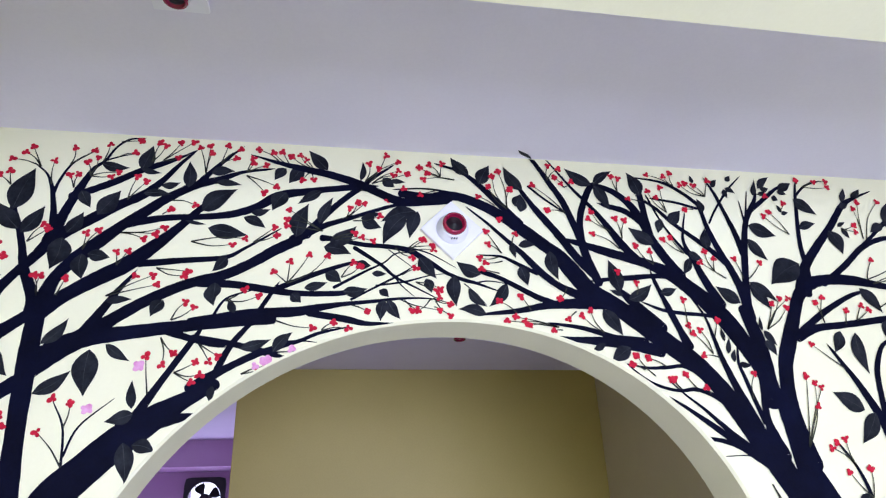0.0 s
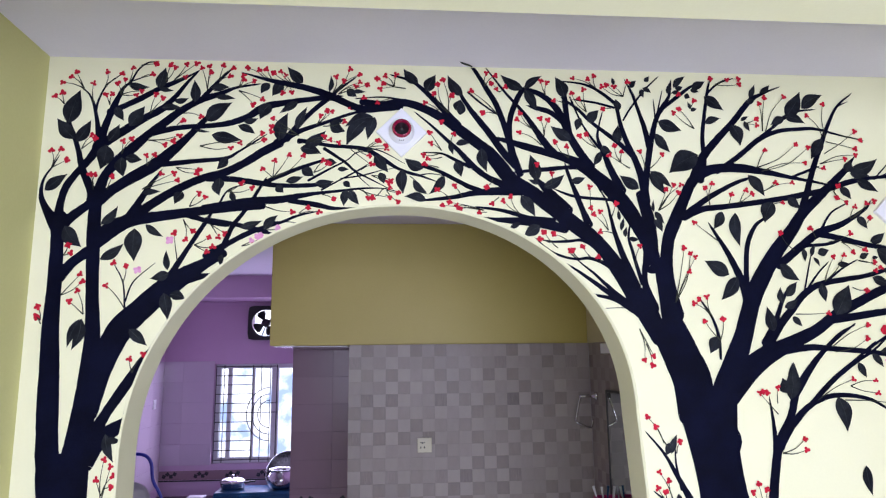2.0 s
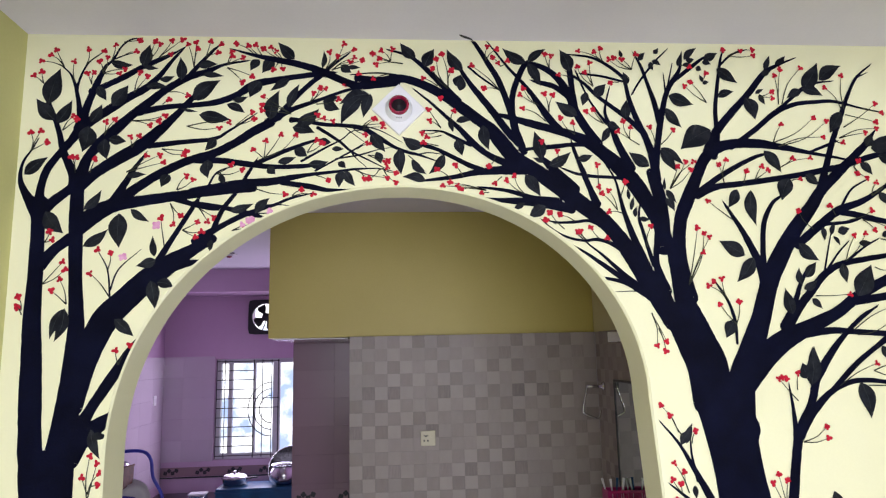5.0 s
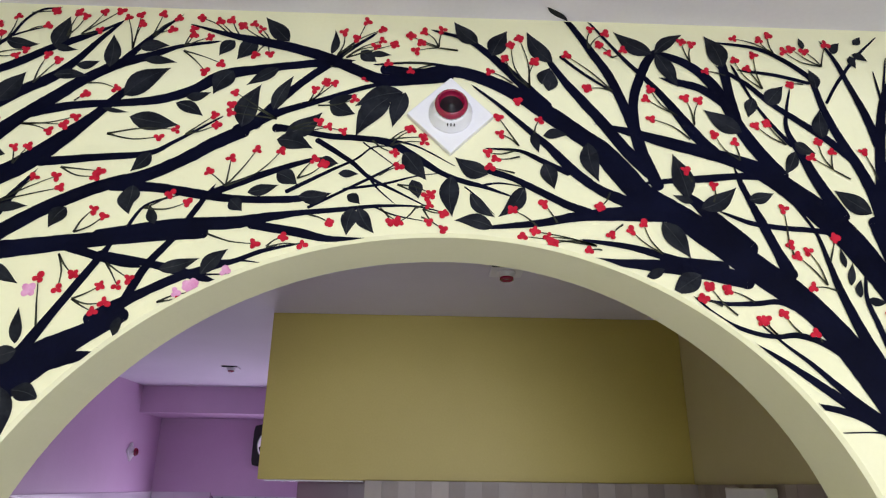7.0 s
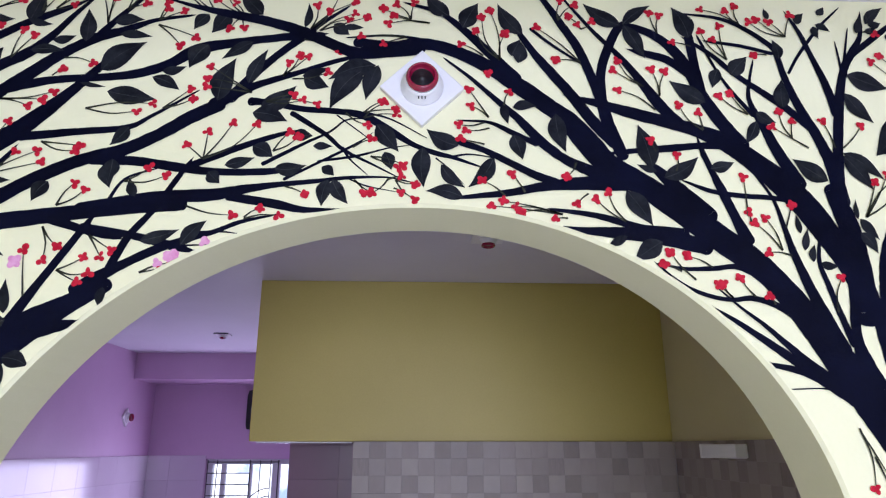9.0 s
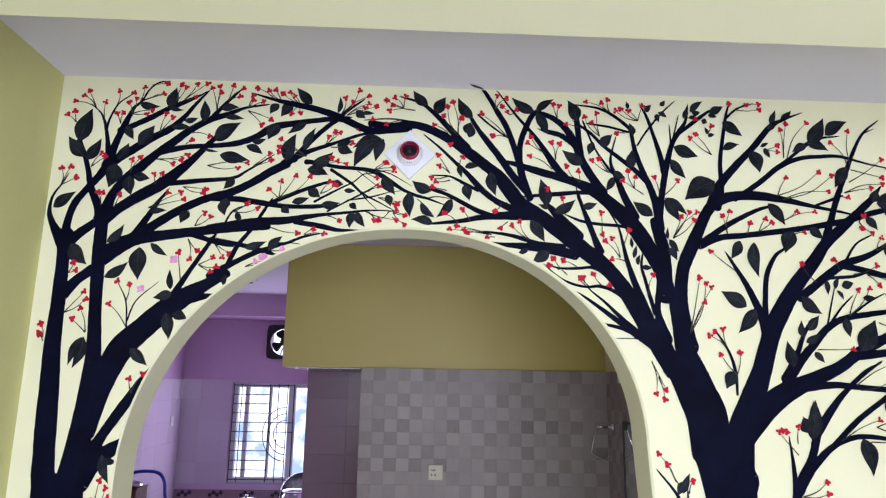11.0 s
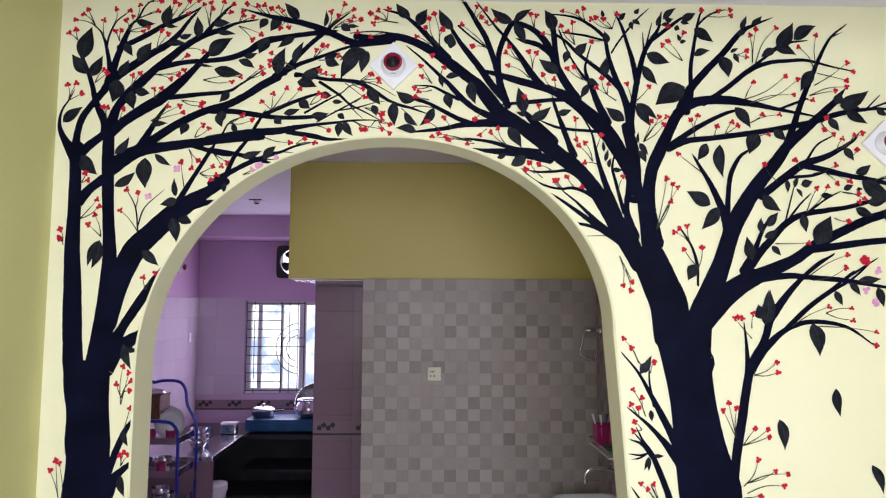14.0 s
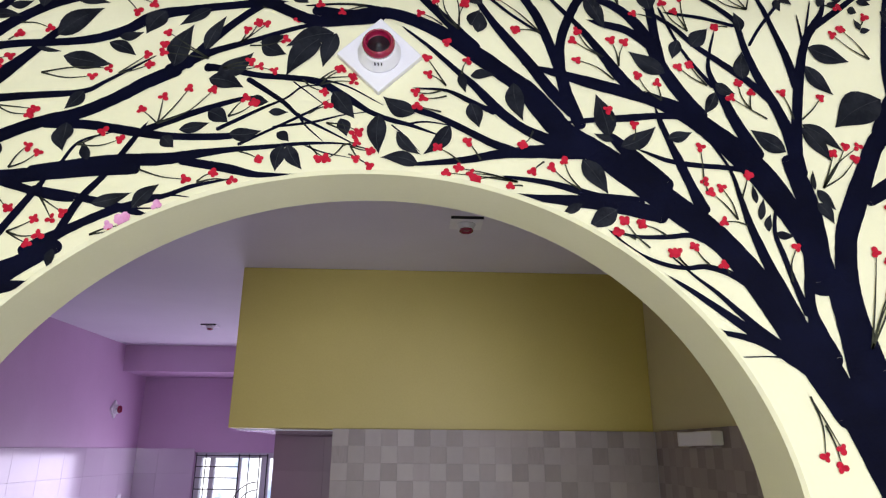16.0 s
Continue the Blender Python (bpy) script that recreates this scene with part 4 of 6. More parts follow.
bough(RT, (0.612, 2.370, 0.0275), (0.593, 2.420, 0.0183), (0.577, 2.465, 0.0182), (0.562, 2.506, 0.0120), (0.550, 2.542, 0.0112), (0.544, 2.567, 0.0034))
bough(RT, (0.706, 2.448, 0.0114), (0.659, 2.453, 0.0101), (0.607, 2.456, 0.0101), (0.556, 2.464, 0.0091), (0.515, 2.480, 0.0050))
bough(RT, (0.755, 2.175, 0.0260), (0.728, 2.239, 0.0240), (0.707, 2.300, 0.0183), (0.693, 2.347, 0.0142), (0.683, 2.395, 0.0101), (0.670, 2.450, 0.0061), (0.639, 2.506, 0.0050))
bough(RT, (0.773, 2.185, 0.0142), (0.758, 2.240, 0.0120), (0.746, 2.290, 0.0103), (0.737, 2.332, 0.0081), (0.746, 2.380, 0.0041))
bough(RT, (0.497, 2.378, 0.0273), (0.426, 2.389, 0.0170), (0.386, 2.401, 0.0140), (0.336, 2.414, 0.0113), (0.270, 2.423, 0.0060))
bough(RT, (0.536, 2.357, 0.0305), (0.456, 2.374, 0.0296), (0.395, 2.380, 0.0247), (0.325, 2.384, 0.0140), (0.260, 2.391, 0.0041))
bough(RT, (0.617, 2.311, 0.0171), (0.583, 2.321, 0.0102), (0.542, 2.317, 0.0090), (0.492, 2.316, 0.0071), (0.452, 2.324, 0.0030))
bough(RT, (0.678, 2.233, 0.0152), (0.645, 2.253, 0.0120), (0.607, 2.264, 0.0102), (0.571, 2.261, 0.0080), (0.537, 2.266, 0.0080), (0.499, 2.280, 0.0071), (0.470, 2.300, 0.0050), (0.447, 2.321, 0.0034))
bough(RT, (0.689, 2.136, 0.0152), (0.654, 2.164, 0.0162), (0.609, 2.197, 0.0122), (0.568, 2.226, 0.0081), (0.535, 2.246, 0.0045), (0.497, 2.265, 0.0020))
bough(RT, (0.734, 2.114, 0.0200), (0.691, 2.150, 0.0162), (0.656, 2.183, 0.0120), (0.621, 2.217, 0.0080), (0.585, 2.246, 0.0051), (0.553, 2.276, 0.0030))
bough(RT, (0.757, 2.089, 0.0193), (0.724, 2.112, 0.0180), (0.688, 2.133, 0.0140), (0.651, 2.144, 0.0107), (0.609, 2.153, 0.0081), (0.582, 2.177, 0.0030))
bough(RT, (0.737, 2.102, 0.0070), (0.709, 2.110, 0.0030), (0.656, 2.109, 0.0020))
bough(RT, (0.370, 2.485, 0.0225), (0.329, 2.503, 0.0225), (0.288, 2.524, 0.0183), (0.247, 2.558, 0.0202), (0.206, 2.604, 0.0157), (0.163, 2.645, 0.0112), (0.120, 2.686, 0.0075), (0.077, 2.722, 0.0045))
bough(RT, (0.239, 2.552, 0.0112), (0.195, 2.574, 0.0112), (0.153, 2.594, 0.0067), (0.101, 2.597, 0.0034))
bough(RT, (0.272, 2.476, 0.0162), (0.236, 2.489, 0.0157), (0.195, 2.510, 0.0140), (0.143, 2.537, 0.0120), (0.096, 2.553, 0.0120))
bough(RT, (0.416, 2.477, 0.0292), (0.370, 2.476, 0.0296), (0.308, 2.474, 0.0250), (0.246, 2.467, 0.0180), (0.184, 2.454, 0.0135), (0.108, 2.445, 0.0080))
bough(RT, (0.238, 2.799, 0.0067), (0.278, 2.764, 0.0062), (0.332, 2.725, 0.0045))
bough(RT, (0.206, 2.689, 0.0220), (0.154, 2.744, 0.0200), (0.107, 2.793, 0.0160), (0.060, 2.831, 0.0100), (0.004, 2.848, 0.0060))
bough(RT, (0.084, 2.745, 0.0113), (0.041, 2.765, 0.0075), (-0.033, 2.776, 0.0053), (-0.107, 2.770, 0.0037))
bough(RT, (0.866, 2.087, 0.0675), (0.858, 2.154, 0.0506), (0.853, 2.212, 0.0442), (0.856, 2.270, 0.0402), (0.867, 2.329, 0.0402), (0.888, 2.378, 0.0422), (0.926, 2.457, 0.0361), (0.956, 2.512, 0.0340), (0.995, 2.543, 0.0341), (1.046, 2.558, 0.0301), (1.125, 2.559, 0.0297), (1.209, 2.547, 0.0203), (1.293, 2.530, 0.0128), (1.378, 2.515, 0.0085), (1.425, 2.505, 0.0043))
bough(RT, (0.979, 1.700, 0.1507), (0.925, 1.841, 0.1120), (0.902, 1.926, 0.1004), (0.865, 2.026, 0.0900), (0.836, 2.080, 0.0920))
bough(RT, (0.852, 2.068, 0.0490), (0.840, 2.126, 0.0320), (0.831, 2.183, 0.0240), (0.824, 2.241, 0.0240), (0.813, 2.289, 0.0264))
bough(RT, (0.798, 2.107, 0.0482), (0.782, 2.183, 0.0211), (0.784, 2.231, 0.0188), (0.798, 2.280, 0.0240))
bough(RT, (0.983, 2.518, 0.0276), (1.001, 2.579, 0.0180), (1.002, 2.660, 0.0141), (1.015, 2.742, 0.0121), (1.032, 2.825, 0.0085), (1.042, 2.857, 0.0042))
bough(RT, (1.032, 2.815, 0.0080), (1.069, 2.848, 0.0068), (1.113, 2.864, 0.0043))
bough(RT, (0.967, 2.528, 0.0340), (0.991, 2.585, 0.0280), (1.047, 2.651, 0.0240), (1.114, 2.721, 0.0202), (1.172, 2.789, 0.0181), (1.217, 2.815, 0.0100), (1.272, 2.838, 0.0042))
bough(RT, (1.041, 2.547, 0.0181), (1.117, 2.598, 0.0170), (1.195, 2.659, 0.0170), (1.262, 2.687, 0.0141), (1.327, 2.695, 0.0128), (1.392, 2.697, 0.0106), (1.478, 2.676, 0.0064), (1.543, 2.663, 0.0043))
bough(RT, (1.200, 2.665, 0.0128), (1.241, 2.697, 0.0100), (1.286, 2.734, 0.0135), (1.331, 2.756, 0.0085), (1.386, 2.764, 0.0043))
bough(RT, (1.309, 2.402, 0.0255), (1.344, 2.494, 0.0212), (1.371, 2.566, 0.0191), (1.403, 2.639, 0.0171), (1.437, 2.713, 0.0127), (1.475, 2.777, 0.0085), (1.523, 2.817, 0.0043))
bough(RT, (1.475, 2.777, 0.0064), (1.510, 2.793, 0.0021))
bough(RT, (0.989, 1.783, 0.0937), (1.019, 1.867, 0.0843), (1.051, 1.942, 0.0723), (1.087, 2.028, 0.0597), (1.113, 2.105, 0.0562), (1.132, 2.153, 0.0574), (1.170, 2.218, 0.0542), (1.212, 2.281, 0.0482), (1.279, 2.361, 0.0402), (1.317, 2.412, 0.0341), (1.367, 2.457, 0.0319), (1.421, 2.505, 0.0261), (1.479, 2.558, 0.0212), (1.504, 2.589, 0.0107))
bough(RT, (0.921, 2.398, 0.0280), (0.982, 2.422, 0.0201), (1.055, 2.431, 0.0181), (1.160, 2.445, 0.0181), (1.267, 2.462, 0.0181), (1.343, 2.477, 0.0193), (1.398, 2.488, 0.0181), (1.487, 2.517, 0.0181), (1.565, 2.532, 0.0128), (1.643, 2.536, 0.0085), (1.709, 2.520, 0.0064), (1.752, 2.500, 0.0043))
bough(RT, (0.930, 2.408, 0.0201), (1.015, 2.465, 0.0170), (1.101, 2.510, 0.0128), (1.144, 2.525, 0.0085))
bough(RT, (1.289, 2.530, 0.0085), (1.371, 2.562, 0.0085))
bough(RT, (1.220, 2.241, 0.0264), (1.298, 2.301, 0.0261), (1.365, 2.348, 0.0255), (1.432, 2.371, 0.0201), (1.477, 2.393, 0.0161), (1.534, 2.429, 0.0106), (1.551, 2.450, 0.0045))
bough(RT, (1.377, 2.362, 0.0085), (1.413, 2.413, 0.0064), (1.463, 2.442, 0.0042))
bough(RT, (1.587, 2.533, 0.0068), (1.656, 2.559, 0.0064), (1.707, 2.575, 0.0034))
bough(RT, (1.576, 2.528, 0.0064), (1.625, 2.577, 0.0032))
bough(RT, (1.709, 2.518, 0.0064), (1.722, 2.468, 0.0032))
bough(RT, (1.110, 2.124, 0.0321), (1.101, 2.171, 0.0281), (1.087, 2.212, 0.0241), (1.056, 2.281, 0.0181), (1.028, 2.330, 0.0120), (1.009, 2.363, 0.0085))
bough(RT, (1.108, 2.163, 0.0191), (1.115, 2.261, 0.0161), (1.127, 2.320, 0.0161), (1.155, 2.370, 0.0120), (1.182, 2.391, 0.0080))
bough(RT, (1.155, 1.998, 0.0300), (1.193, 2.065, 0.0181), (1.218, 2.123, 0.0132), (1.241, 2.163, 0.0085))
bough(RT, (1.354, 2.346, 0.0212), (1.428, 2.332, 0.0191), (1.513, 2.312, 0.0170), (1.599, 2.297, 0.0158), (1.686, 2.279, 0.0135), (1.786, 2.279, 0.0064))
bough(RT, (1.599, 2.297, 0.0068), (1.690, 2.317, 0.0040))
bough(RT, (1.319, 2.305, 0.0106), (1.395, 2.312, 0.0100), (1.439, 2.326, 0.0060))
bough(RT, (1.154, 1.979, 0.0301), (1.207, 2.055, 0.0264), (1.252, 2.104, 0.0241), (1.297, 2.152, 0.0220), (1.352, 2.182, 0.0191), (1.428, 2.196, 0.0171), (1.504, 2.208, 0.0149), (1.571, 2.226, 0.0128))
bough(RT, (1.297, 2.152, 0.0080), (1.344, 2.212, 0.0064), (1.379, 2.246, 0.0040))
bough(RT, (1.368, 2.186, 0.0080), (1.431, 2.232, 0.0064), (1.476, 2.256, 0.0043))
bough(RT, (1.298, 2.162, 0.0060), (1.327, 2.262, 0.0040))
bough(RT, (1.006, 1.824, 0.0754), (1.088, 1.913, 0.0700), (1.153, 1.960, 0.0605), (1.234, 1.997, 0.0442), (1.320, 2.035, 0.0361), (1.391, 2.083, 0.0340), (1.476, 2.126, 0.0299), (1.566, 2.167, 0.0277), (1.656, 2.197, 0.0256), (1.748, 2.236, 0.0191), (1.835, 2.252, 0.0149), (1.919, 2.259, 0.0090))
bough(RT, (1.657, 2.207, 0.0128), (1.729, 2.262, 0.0107), (1.799, 2.293, 0.0064))
bough(RT, (1.382, 2.069, 0.0241), (1.472, 2.082, 0.0234), (1.559, 2.094, 0.0213), (1.669, 2.105, 0.0191), (1.821, 2.120, 0.0170), (1.894, 2.126, 0.0107))
bough(RT, (1.201, 1.972, 0.0226), (1.295, 1.984, 0.0200), (1.379, 1.979, 0.0170), (1.484, 1.970, 0.0170), (1.590, 1.953, 0.0107), (1.675, 1.938, 0.0064), (1.717, 1.917, 0.0043))
bough(RT, (1.473, 1.968, 0.0100), (1.530, 2.003, 0.0080), (1.587, 2.038, 0.0043))
bough(RT, (1.289, 1.817, 0.0132), (1.372, 1.889, 0.0121), (1.439, 1.936, 0.0120), (1.506, 1.974, 0.0080), (1.564, 2.022, 0.0043))
bough(RT, (1.221, 1.815, 0.0170), (1.301, 1.928, 0.0160), (1.365, 1.995, 0.0128), (1.442, 2.049, 0.0060))
bough(RT, (1.006, 1.952, 0.0075), (1.005, 2.019, 0.0106), (0.989, 2.077, 0.0080), (0.961, 2.125, 0.0060))
leaf(RT, 1.219, 1.847, 1.198, 1.893, 0.041)
leaf(RT, 1.218, 1.826, 1.239, 1.941, 0.045)
leaf(RT, 1.371, 1.833, 1.391, 1.727, 0.047)
leaf(RT, 1.672, 1.884, 1.677, 1.830, 0.014)
leaf(RT, 0.829, 1.675, 0.851, 1.731, 0.021)
leaf(RT, 0.840, 1.706, 0.812, 1.669, 0.026)
leaf(RT, 0.844, 1.561, 0.847, 1.524, 0.016)
leaf(RT, 0.850, 1.421, 0.884, 1.420, 0.012)
leaf(RT, 0.835, 1.417, 0.819, 1.376, 0.014)
leaf(RT, 0.835, 1.417, 0.834, 1.372, 0.014)
leaf(RT, 0.894, 1.169, 0.836, 1.114, 0.048)
leaf(RT, 1.438, 1.628, 1.449, 1.539, 0.030)
leaf(RT, 1.253, 1.532, 1.266, 1.435, 0.034)
leaf(RT, 1.542, 1.390, 1.574, 1.300, 0.029)
leaf(RT, 1.367, 1.192, 1.459, 1.164, 0.036)
leaf(RT, -0.061, 2.710, -0.149, 2.677, 0.038)
leaf(RT, -0.085, 2.699, -0.144, 2.614, 0.042)
leaf(RT, -0.056, 2.710, -0.078, 2.635, 0.032)
leaf(RT, 0.160, 2.523, 0.111, 2.463, 0.028)
leaf(RT, 0.095, 2.545, 0.036, 2.578, 0.034)
leaf(RT, 0.079, 2.823, 0.033, 2.873, 0.032)
leaf(RT, 0.105, 2.797, 0.136, 2.855, 0.036)
leaf(RT, 0.221, 2.785, 0.174, 2.855, 0.034)
leaf(RT, 0.211, 2.722, 0.219, 2.769, 0.026)
leaf(RT, 0.416, 2.812, 0.344, 2.861, 0.034)
leaf(RT, 0.420, 2.814, 0.480, 2.860, 0.024)
leaf(RT, 0.422, 2.814, 0.459, 2.739, 0.032)
leaf(RT, 0.551, 2.786, 0.522, 2.858, 0.040)
leaf(RT, 0.568, 2.645, 0.501, 2.691, 0.036)
leaf(RT, 0.601, 2.720, 0.585, 2.677, 0.024)
leaf(RT, 0.624, 2.706, 0.662, 2.748, 0.032)
leaf(RT, 0.718, 2.637, 0.724, 2.699, 0.030)
leaf(RT, 0.662, 2.608, 0.635, 2.560, 0.022)
leaf(RT, 0.663, 2.626, 0.700, 2.605, 0.024)
leaf(RT, 0.780, 2.487, 0.719, 2.531, 0.036)
leaf(RT, 0.856, 2.713, 0.934, 2.683, 0.040)
leaf(RT, 0.845, 2.672, 0.891, 2.609, 0.032)
leaf(RT, 0.982, 2.603, 0.882, 2.540, 0.068)
leaf(RT, 0.819, 2.545, 0.889, 2.491, 0.028)
leaf(RT, 0.818, 2.539, 0.864, 2.470, 0.032)
leaf(RT, 0.771, 2.826, 0.792, 2.852, 0.018)
leaf(RT, 0.819, 2.849, 0.836, 2.868, 0.015)
leaf(RT, 0.807, 2.822, 0.814, 2.793, 0.016)
leaf(RT, 0.812, 2.826, 0.840, 2.810, 0.016)
leaf(RT, 0.893, 2.808, 0.906, 2.850, 0.017)
leaf(RT, 0.915, 2.830, 0.959, 2.870, 0.021)
leaf(RT, 0.921, 2.828, 0.949, 2.833, 0.018)
leaf(RT, 0.910, 2.811, 0.936, 2.822, 0.014)
leaf(RT, 0.978, 2.830, 1.025, 2.854, 0.026)
leaf(RT, 0.973, 2.823, 1.002, 2.816, 0.017)
leaf(RT, 0.951, 2.804, 0.970, 2.796, 0.019)
leaf(RT, 0.716, 2.835, 0.711, 2.861, 0.012)
leaf(RT, 0.970, 2.757, 0.960, 2.782, 0.012)
leaf(RT, 0.969, 2.751, 0.991, 2.758, 0.013)
leaf(RT, 0.726, 2.744, 0.718, 2.788, 0.022)
leaf(RT, 0.278, 2.615, 0.294, 2.536, 0.034)
leaf(RT, 0.453, 2.509, 0.432, 2.596, 0.039)
leaf(RT, 0.472, 2.488, 0.541, 2.532, 0.031)
leaf(RT, 0.560, 2.508, 0.608, 2.522, 0.022)
leaf(RT, 0.197, 2.626, 0.244, 2.629, 0.020)
leaf(RT, 0.179, 2.633, 0.188, 2.591, 0.017)
leaf(RT, 0.197, 2.570, 0.213, 2.519, 0.030)
leaf(RT, 0.400, 2.462, 0.443, 2.395, 0.036)
leaf(RT, 0.395, 2.375, 0.356, 2.352, 0.016)
leaf(RT, 0.457, 2.366, 0.403, 2.330, 0.034)
leaf(RT, 0.198, 2.737, 0.216, 2.774, 0.030)
leaf(RT, 0.711, 2.384, 0.708, 2.420, 0.011)
leaf(RT, 0.714, 2.352, 0.725, 2.394, 0.013)
leaf(RT, 0.726, 2.331, 0.734, 2.364, 0.013)
leaf(RT, 0.738, 2.327, 0.772, 2.324, 0.015)
leaf(RT, 0.823, 2.413, 0.825, 2.452, 0.010)
leaf(RT, 0.827, 2.414, 0.856, 2.374, 0.020)
leaf(RT, 0.823, 2.388, 0.848, 2.348, 0.023)
leaf(RT, 0.103, 2.444, 0.035, 2.455, 0.027)
leaf(RT, 0.460, 2.501, 0.424, 2.514, 0.014)
leaf(RT, 1.018, 2.802, 1.081, 2.755, 0.036)
leaf(RT, 1.013, 2.709, 1.068, 2.727, 0.024)
leaf(RT, 1.103, 2.708, 1.128, 2.635, 0.043)
leaf(RT, 1.173, 2.801, 1.195, 2.848, 0.018)
leaf(RT, 1.210, 2.819, 1.247, 2.848, 0.019)
leaf(RT, 1.161, 2.784, 1.194, 2.796, 0.019)
leaf(RT, 1.136, 2.721, 1.164, 2.736, 0.012)
leaf(RT, 1.148, 2.719, 1.165, 2.685, 0.017)
leaf(RT, 1.293, 2.738, 1.350, 2.826, 0.047)
leaf(RT, 1.350, 2.767, 1.428, 2.816, 0.040)
leaf(RT, 1.287, 2.738, 1.357, 2.715, 0.032)
leaf(RT, 1.286, 2.734, 1.237, 2.707, 0.027)
leaf(RT, 1.411, 2.664, 1.365, 2.593, 0.038)
leaf(RT, 1.479, 2.550, 1.500, 2.593, 0.032)
leaf(RT, 1.496, 2.552, 1.595, 2.598, 0.042)
leaf(RT, 1.494, 2.546, 1.561, 2.539, 0.032)
leaf(RT, 1.514, 2.523, 1.585, 2.485, 0.032)
leaf(RT, 1.453, 2.500, 1.489, 2.459, 0.027)
leaf(RT, 1.616, 2.533, 1.652, 2.513, 0.021)
leaf(RT, 1.145, 2.537, 1.195, 2.467, 0.036)
leaf(RT, 1.219, 2.449, 1.187, 2.379, 0.047)
leaf(RT, 1.271, 2.462, 1.311, 2.426, 0.030)
leaf(RT, 1.048, 2.415, 1.015, 2.357, 0.032)
leaf(RT, 1.091, 2.412, 1.099, 2.302, 0.038)
leaf(RT, 1.502, 2.404, 1.533, 2.361, 0.026)
leaf(RT, 1.054, 2.212, 0.977, 2.257, 0.044)
leaf(RT, 1.082, 2.206, 1.022, 2.132, 0.040)
leaf(RT, 1.226, 2.247, 1.286, 2.194, 0.038)
leaf(RT, 1.222, 2.120, 1.219, 2.174, 0.022)
leaf(RT, 1.238, 2.143, 1.275, 2.190, 0.028)
leaf(RT, 1.227, 2.108, 1.273, 2.137, 0.024)
leaf(RT, 1.184, 2.034, 1.169, 2.112, 0.036)
leaf(RT, 1.250, 2.080, 1.279, 2.049, 0.020)
leaf(RT, 1.394, 2.085, 1.448, 2.180, 0.060)
leaf(RT, 1.357, 2.186, 1.365, 2.125, 0.028)
leaf(RT, 1.308, 2.297, 1.309, 2.253, 0.017)
leaf(RT, 1.332, 2.271, 1.349, 2.310, 0.015)
leaf(RT, 1.338, 2.268, 1.357, 2.238, 0.012)
leaf(RT, 1.354, 2.280, 1.393, 2.292, 0.026)
leaf(RT, 1.417, 2.246, 1.458, 2.248, 0.019)
leaf(RT, 1.494, 2.266, 1.528, 2.282, 0.019)
leaf(RT, 1.536, 2.266, 1.557, 2.268, 0.012)
leaf(RT, 1.555, 2.294, 1.662, 2.234, 0.051)
leaf(RT, 1.536, 2.319, 1.589, 2.350, 0.028)
leaf(RT, 1.571, 2.222, 1.642, 2.234, 0.034)
leaf(RT, 1.530, 2.204, 1.589, 2.181, 0.030)
leaf(RT, 1.623, 2.199, 1.723, 2.137, 0.059)
leaf(RT, 1.723, 2.277, 1.782, 2.355, 0.045)
leaf(RT, 1.759, 2.232, 1.793, 2.167, 0.030)
leaf(RT, 1.527, 1.970, 1.603, 1.976, 0.026)
leaf(RT, 1.499, 1.964, 1.533, 1.921, 0.022)
leaf(RT, 1.590, 1.949, 1.607, 1.884, 0.028)
leaf(RT, 1.639, 1.964, 1.715, 1.967, 0.026)
leaf(RT, 1.666, 1.932, 1.712, 1.910, 0.017)
leaf(RT, 1.450, 1.937, 1.473, 1.889, 0.023)
leaf(RT, 1.231, 1.868, 1.234, 1.939, 0.026)
leaf(RT, 1.005, 2.019, 0.974, 1.968, 0.038)
spray(RT, 1.306, 1.824, 1.428, 1.886)
spray(RT, 1.416, 1.865, 1.501, 1.881)
spray(RT, 1.416, 1.865, 1.504, 1.843)
spray(RT, 1.393, 1.823, 1.579, 1.806)
spray(RT, 1.564, 1.772, 1.575, 1.763)
spray(RT, 1.175, 1.816, 1.180, 1.862)
spray(RT, 1.174, 1.784, 1.121, 1.848)
spray(RT, 1.176, 1.669, 1.251, 1.709, 1.254, 1.678)
spray(RT, 1.113, 1.472, 1.074, 1.560, 1.092, 1.583, 1.117, 1.566)
spray(RT, 1.134, 1.451, 1.174, 1.502, 1.215, 1.501, 1.219, 1.478)
spray(RT, 1.131, 1.326, 1.181, 1.408)
spray(RT, 1.142, 1.336, 1.234, 1.373, 1.273, 1.364)
spray(RT, 1.142, 1.305, 1.261, 1.327)
spray(RT, 1.131, 1.291, 1.185, 1.296)
spray(RT, 0.809, 1.707, 0.763, 1.782)
spray(RT, 0.819, 1.696, 0.788, 1.755)
spray(RT, 0.846, 1.675, 0.859, 1.710)
spray(RT, 0.827, 1.541, 0.790, 1.624, 0.817, 1.599)
spray(RT, 0.806, 1.541, 0.781, 1.579, 0.806, 1.566)
spray(RT, 0.815, 1.500, 0.793, 1.525, 0.788, 1.496)
spray(RT, 0.864, 1.252, 0.808, 1.336)
spray(RT, 0.867, 1.231, 0.829, 1.319, 0.848, 1.334)
spray(RT, 0.852, 1.201, 0.799, 1.186)
spray(RT, 0.841, 1.171, 0.794, 1.156)
spray(RT, 0.755, 2.046, 0.765, 1.952)
spray(RT, 0.756, 2.041, 0.794, 1.963)
spray(RT, 0.773, 2.001, 0.790, 1.935)
spray(RT, 0.004, 2.813, -0.050, 2.836, -0.024, 2.847, 0.010, 2.852)
spray(RT, 0.041, 2.806, -0.028, 2.821, -0.039, 2.803)
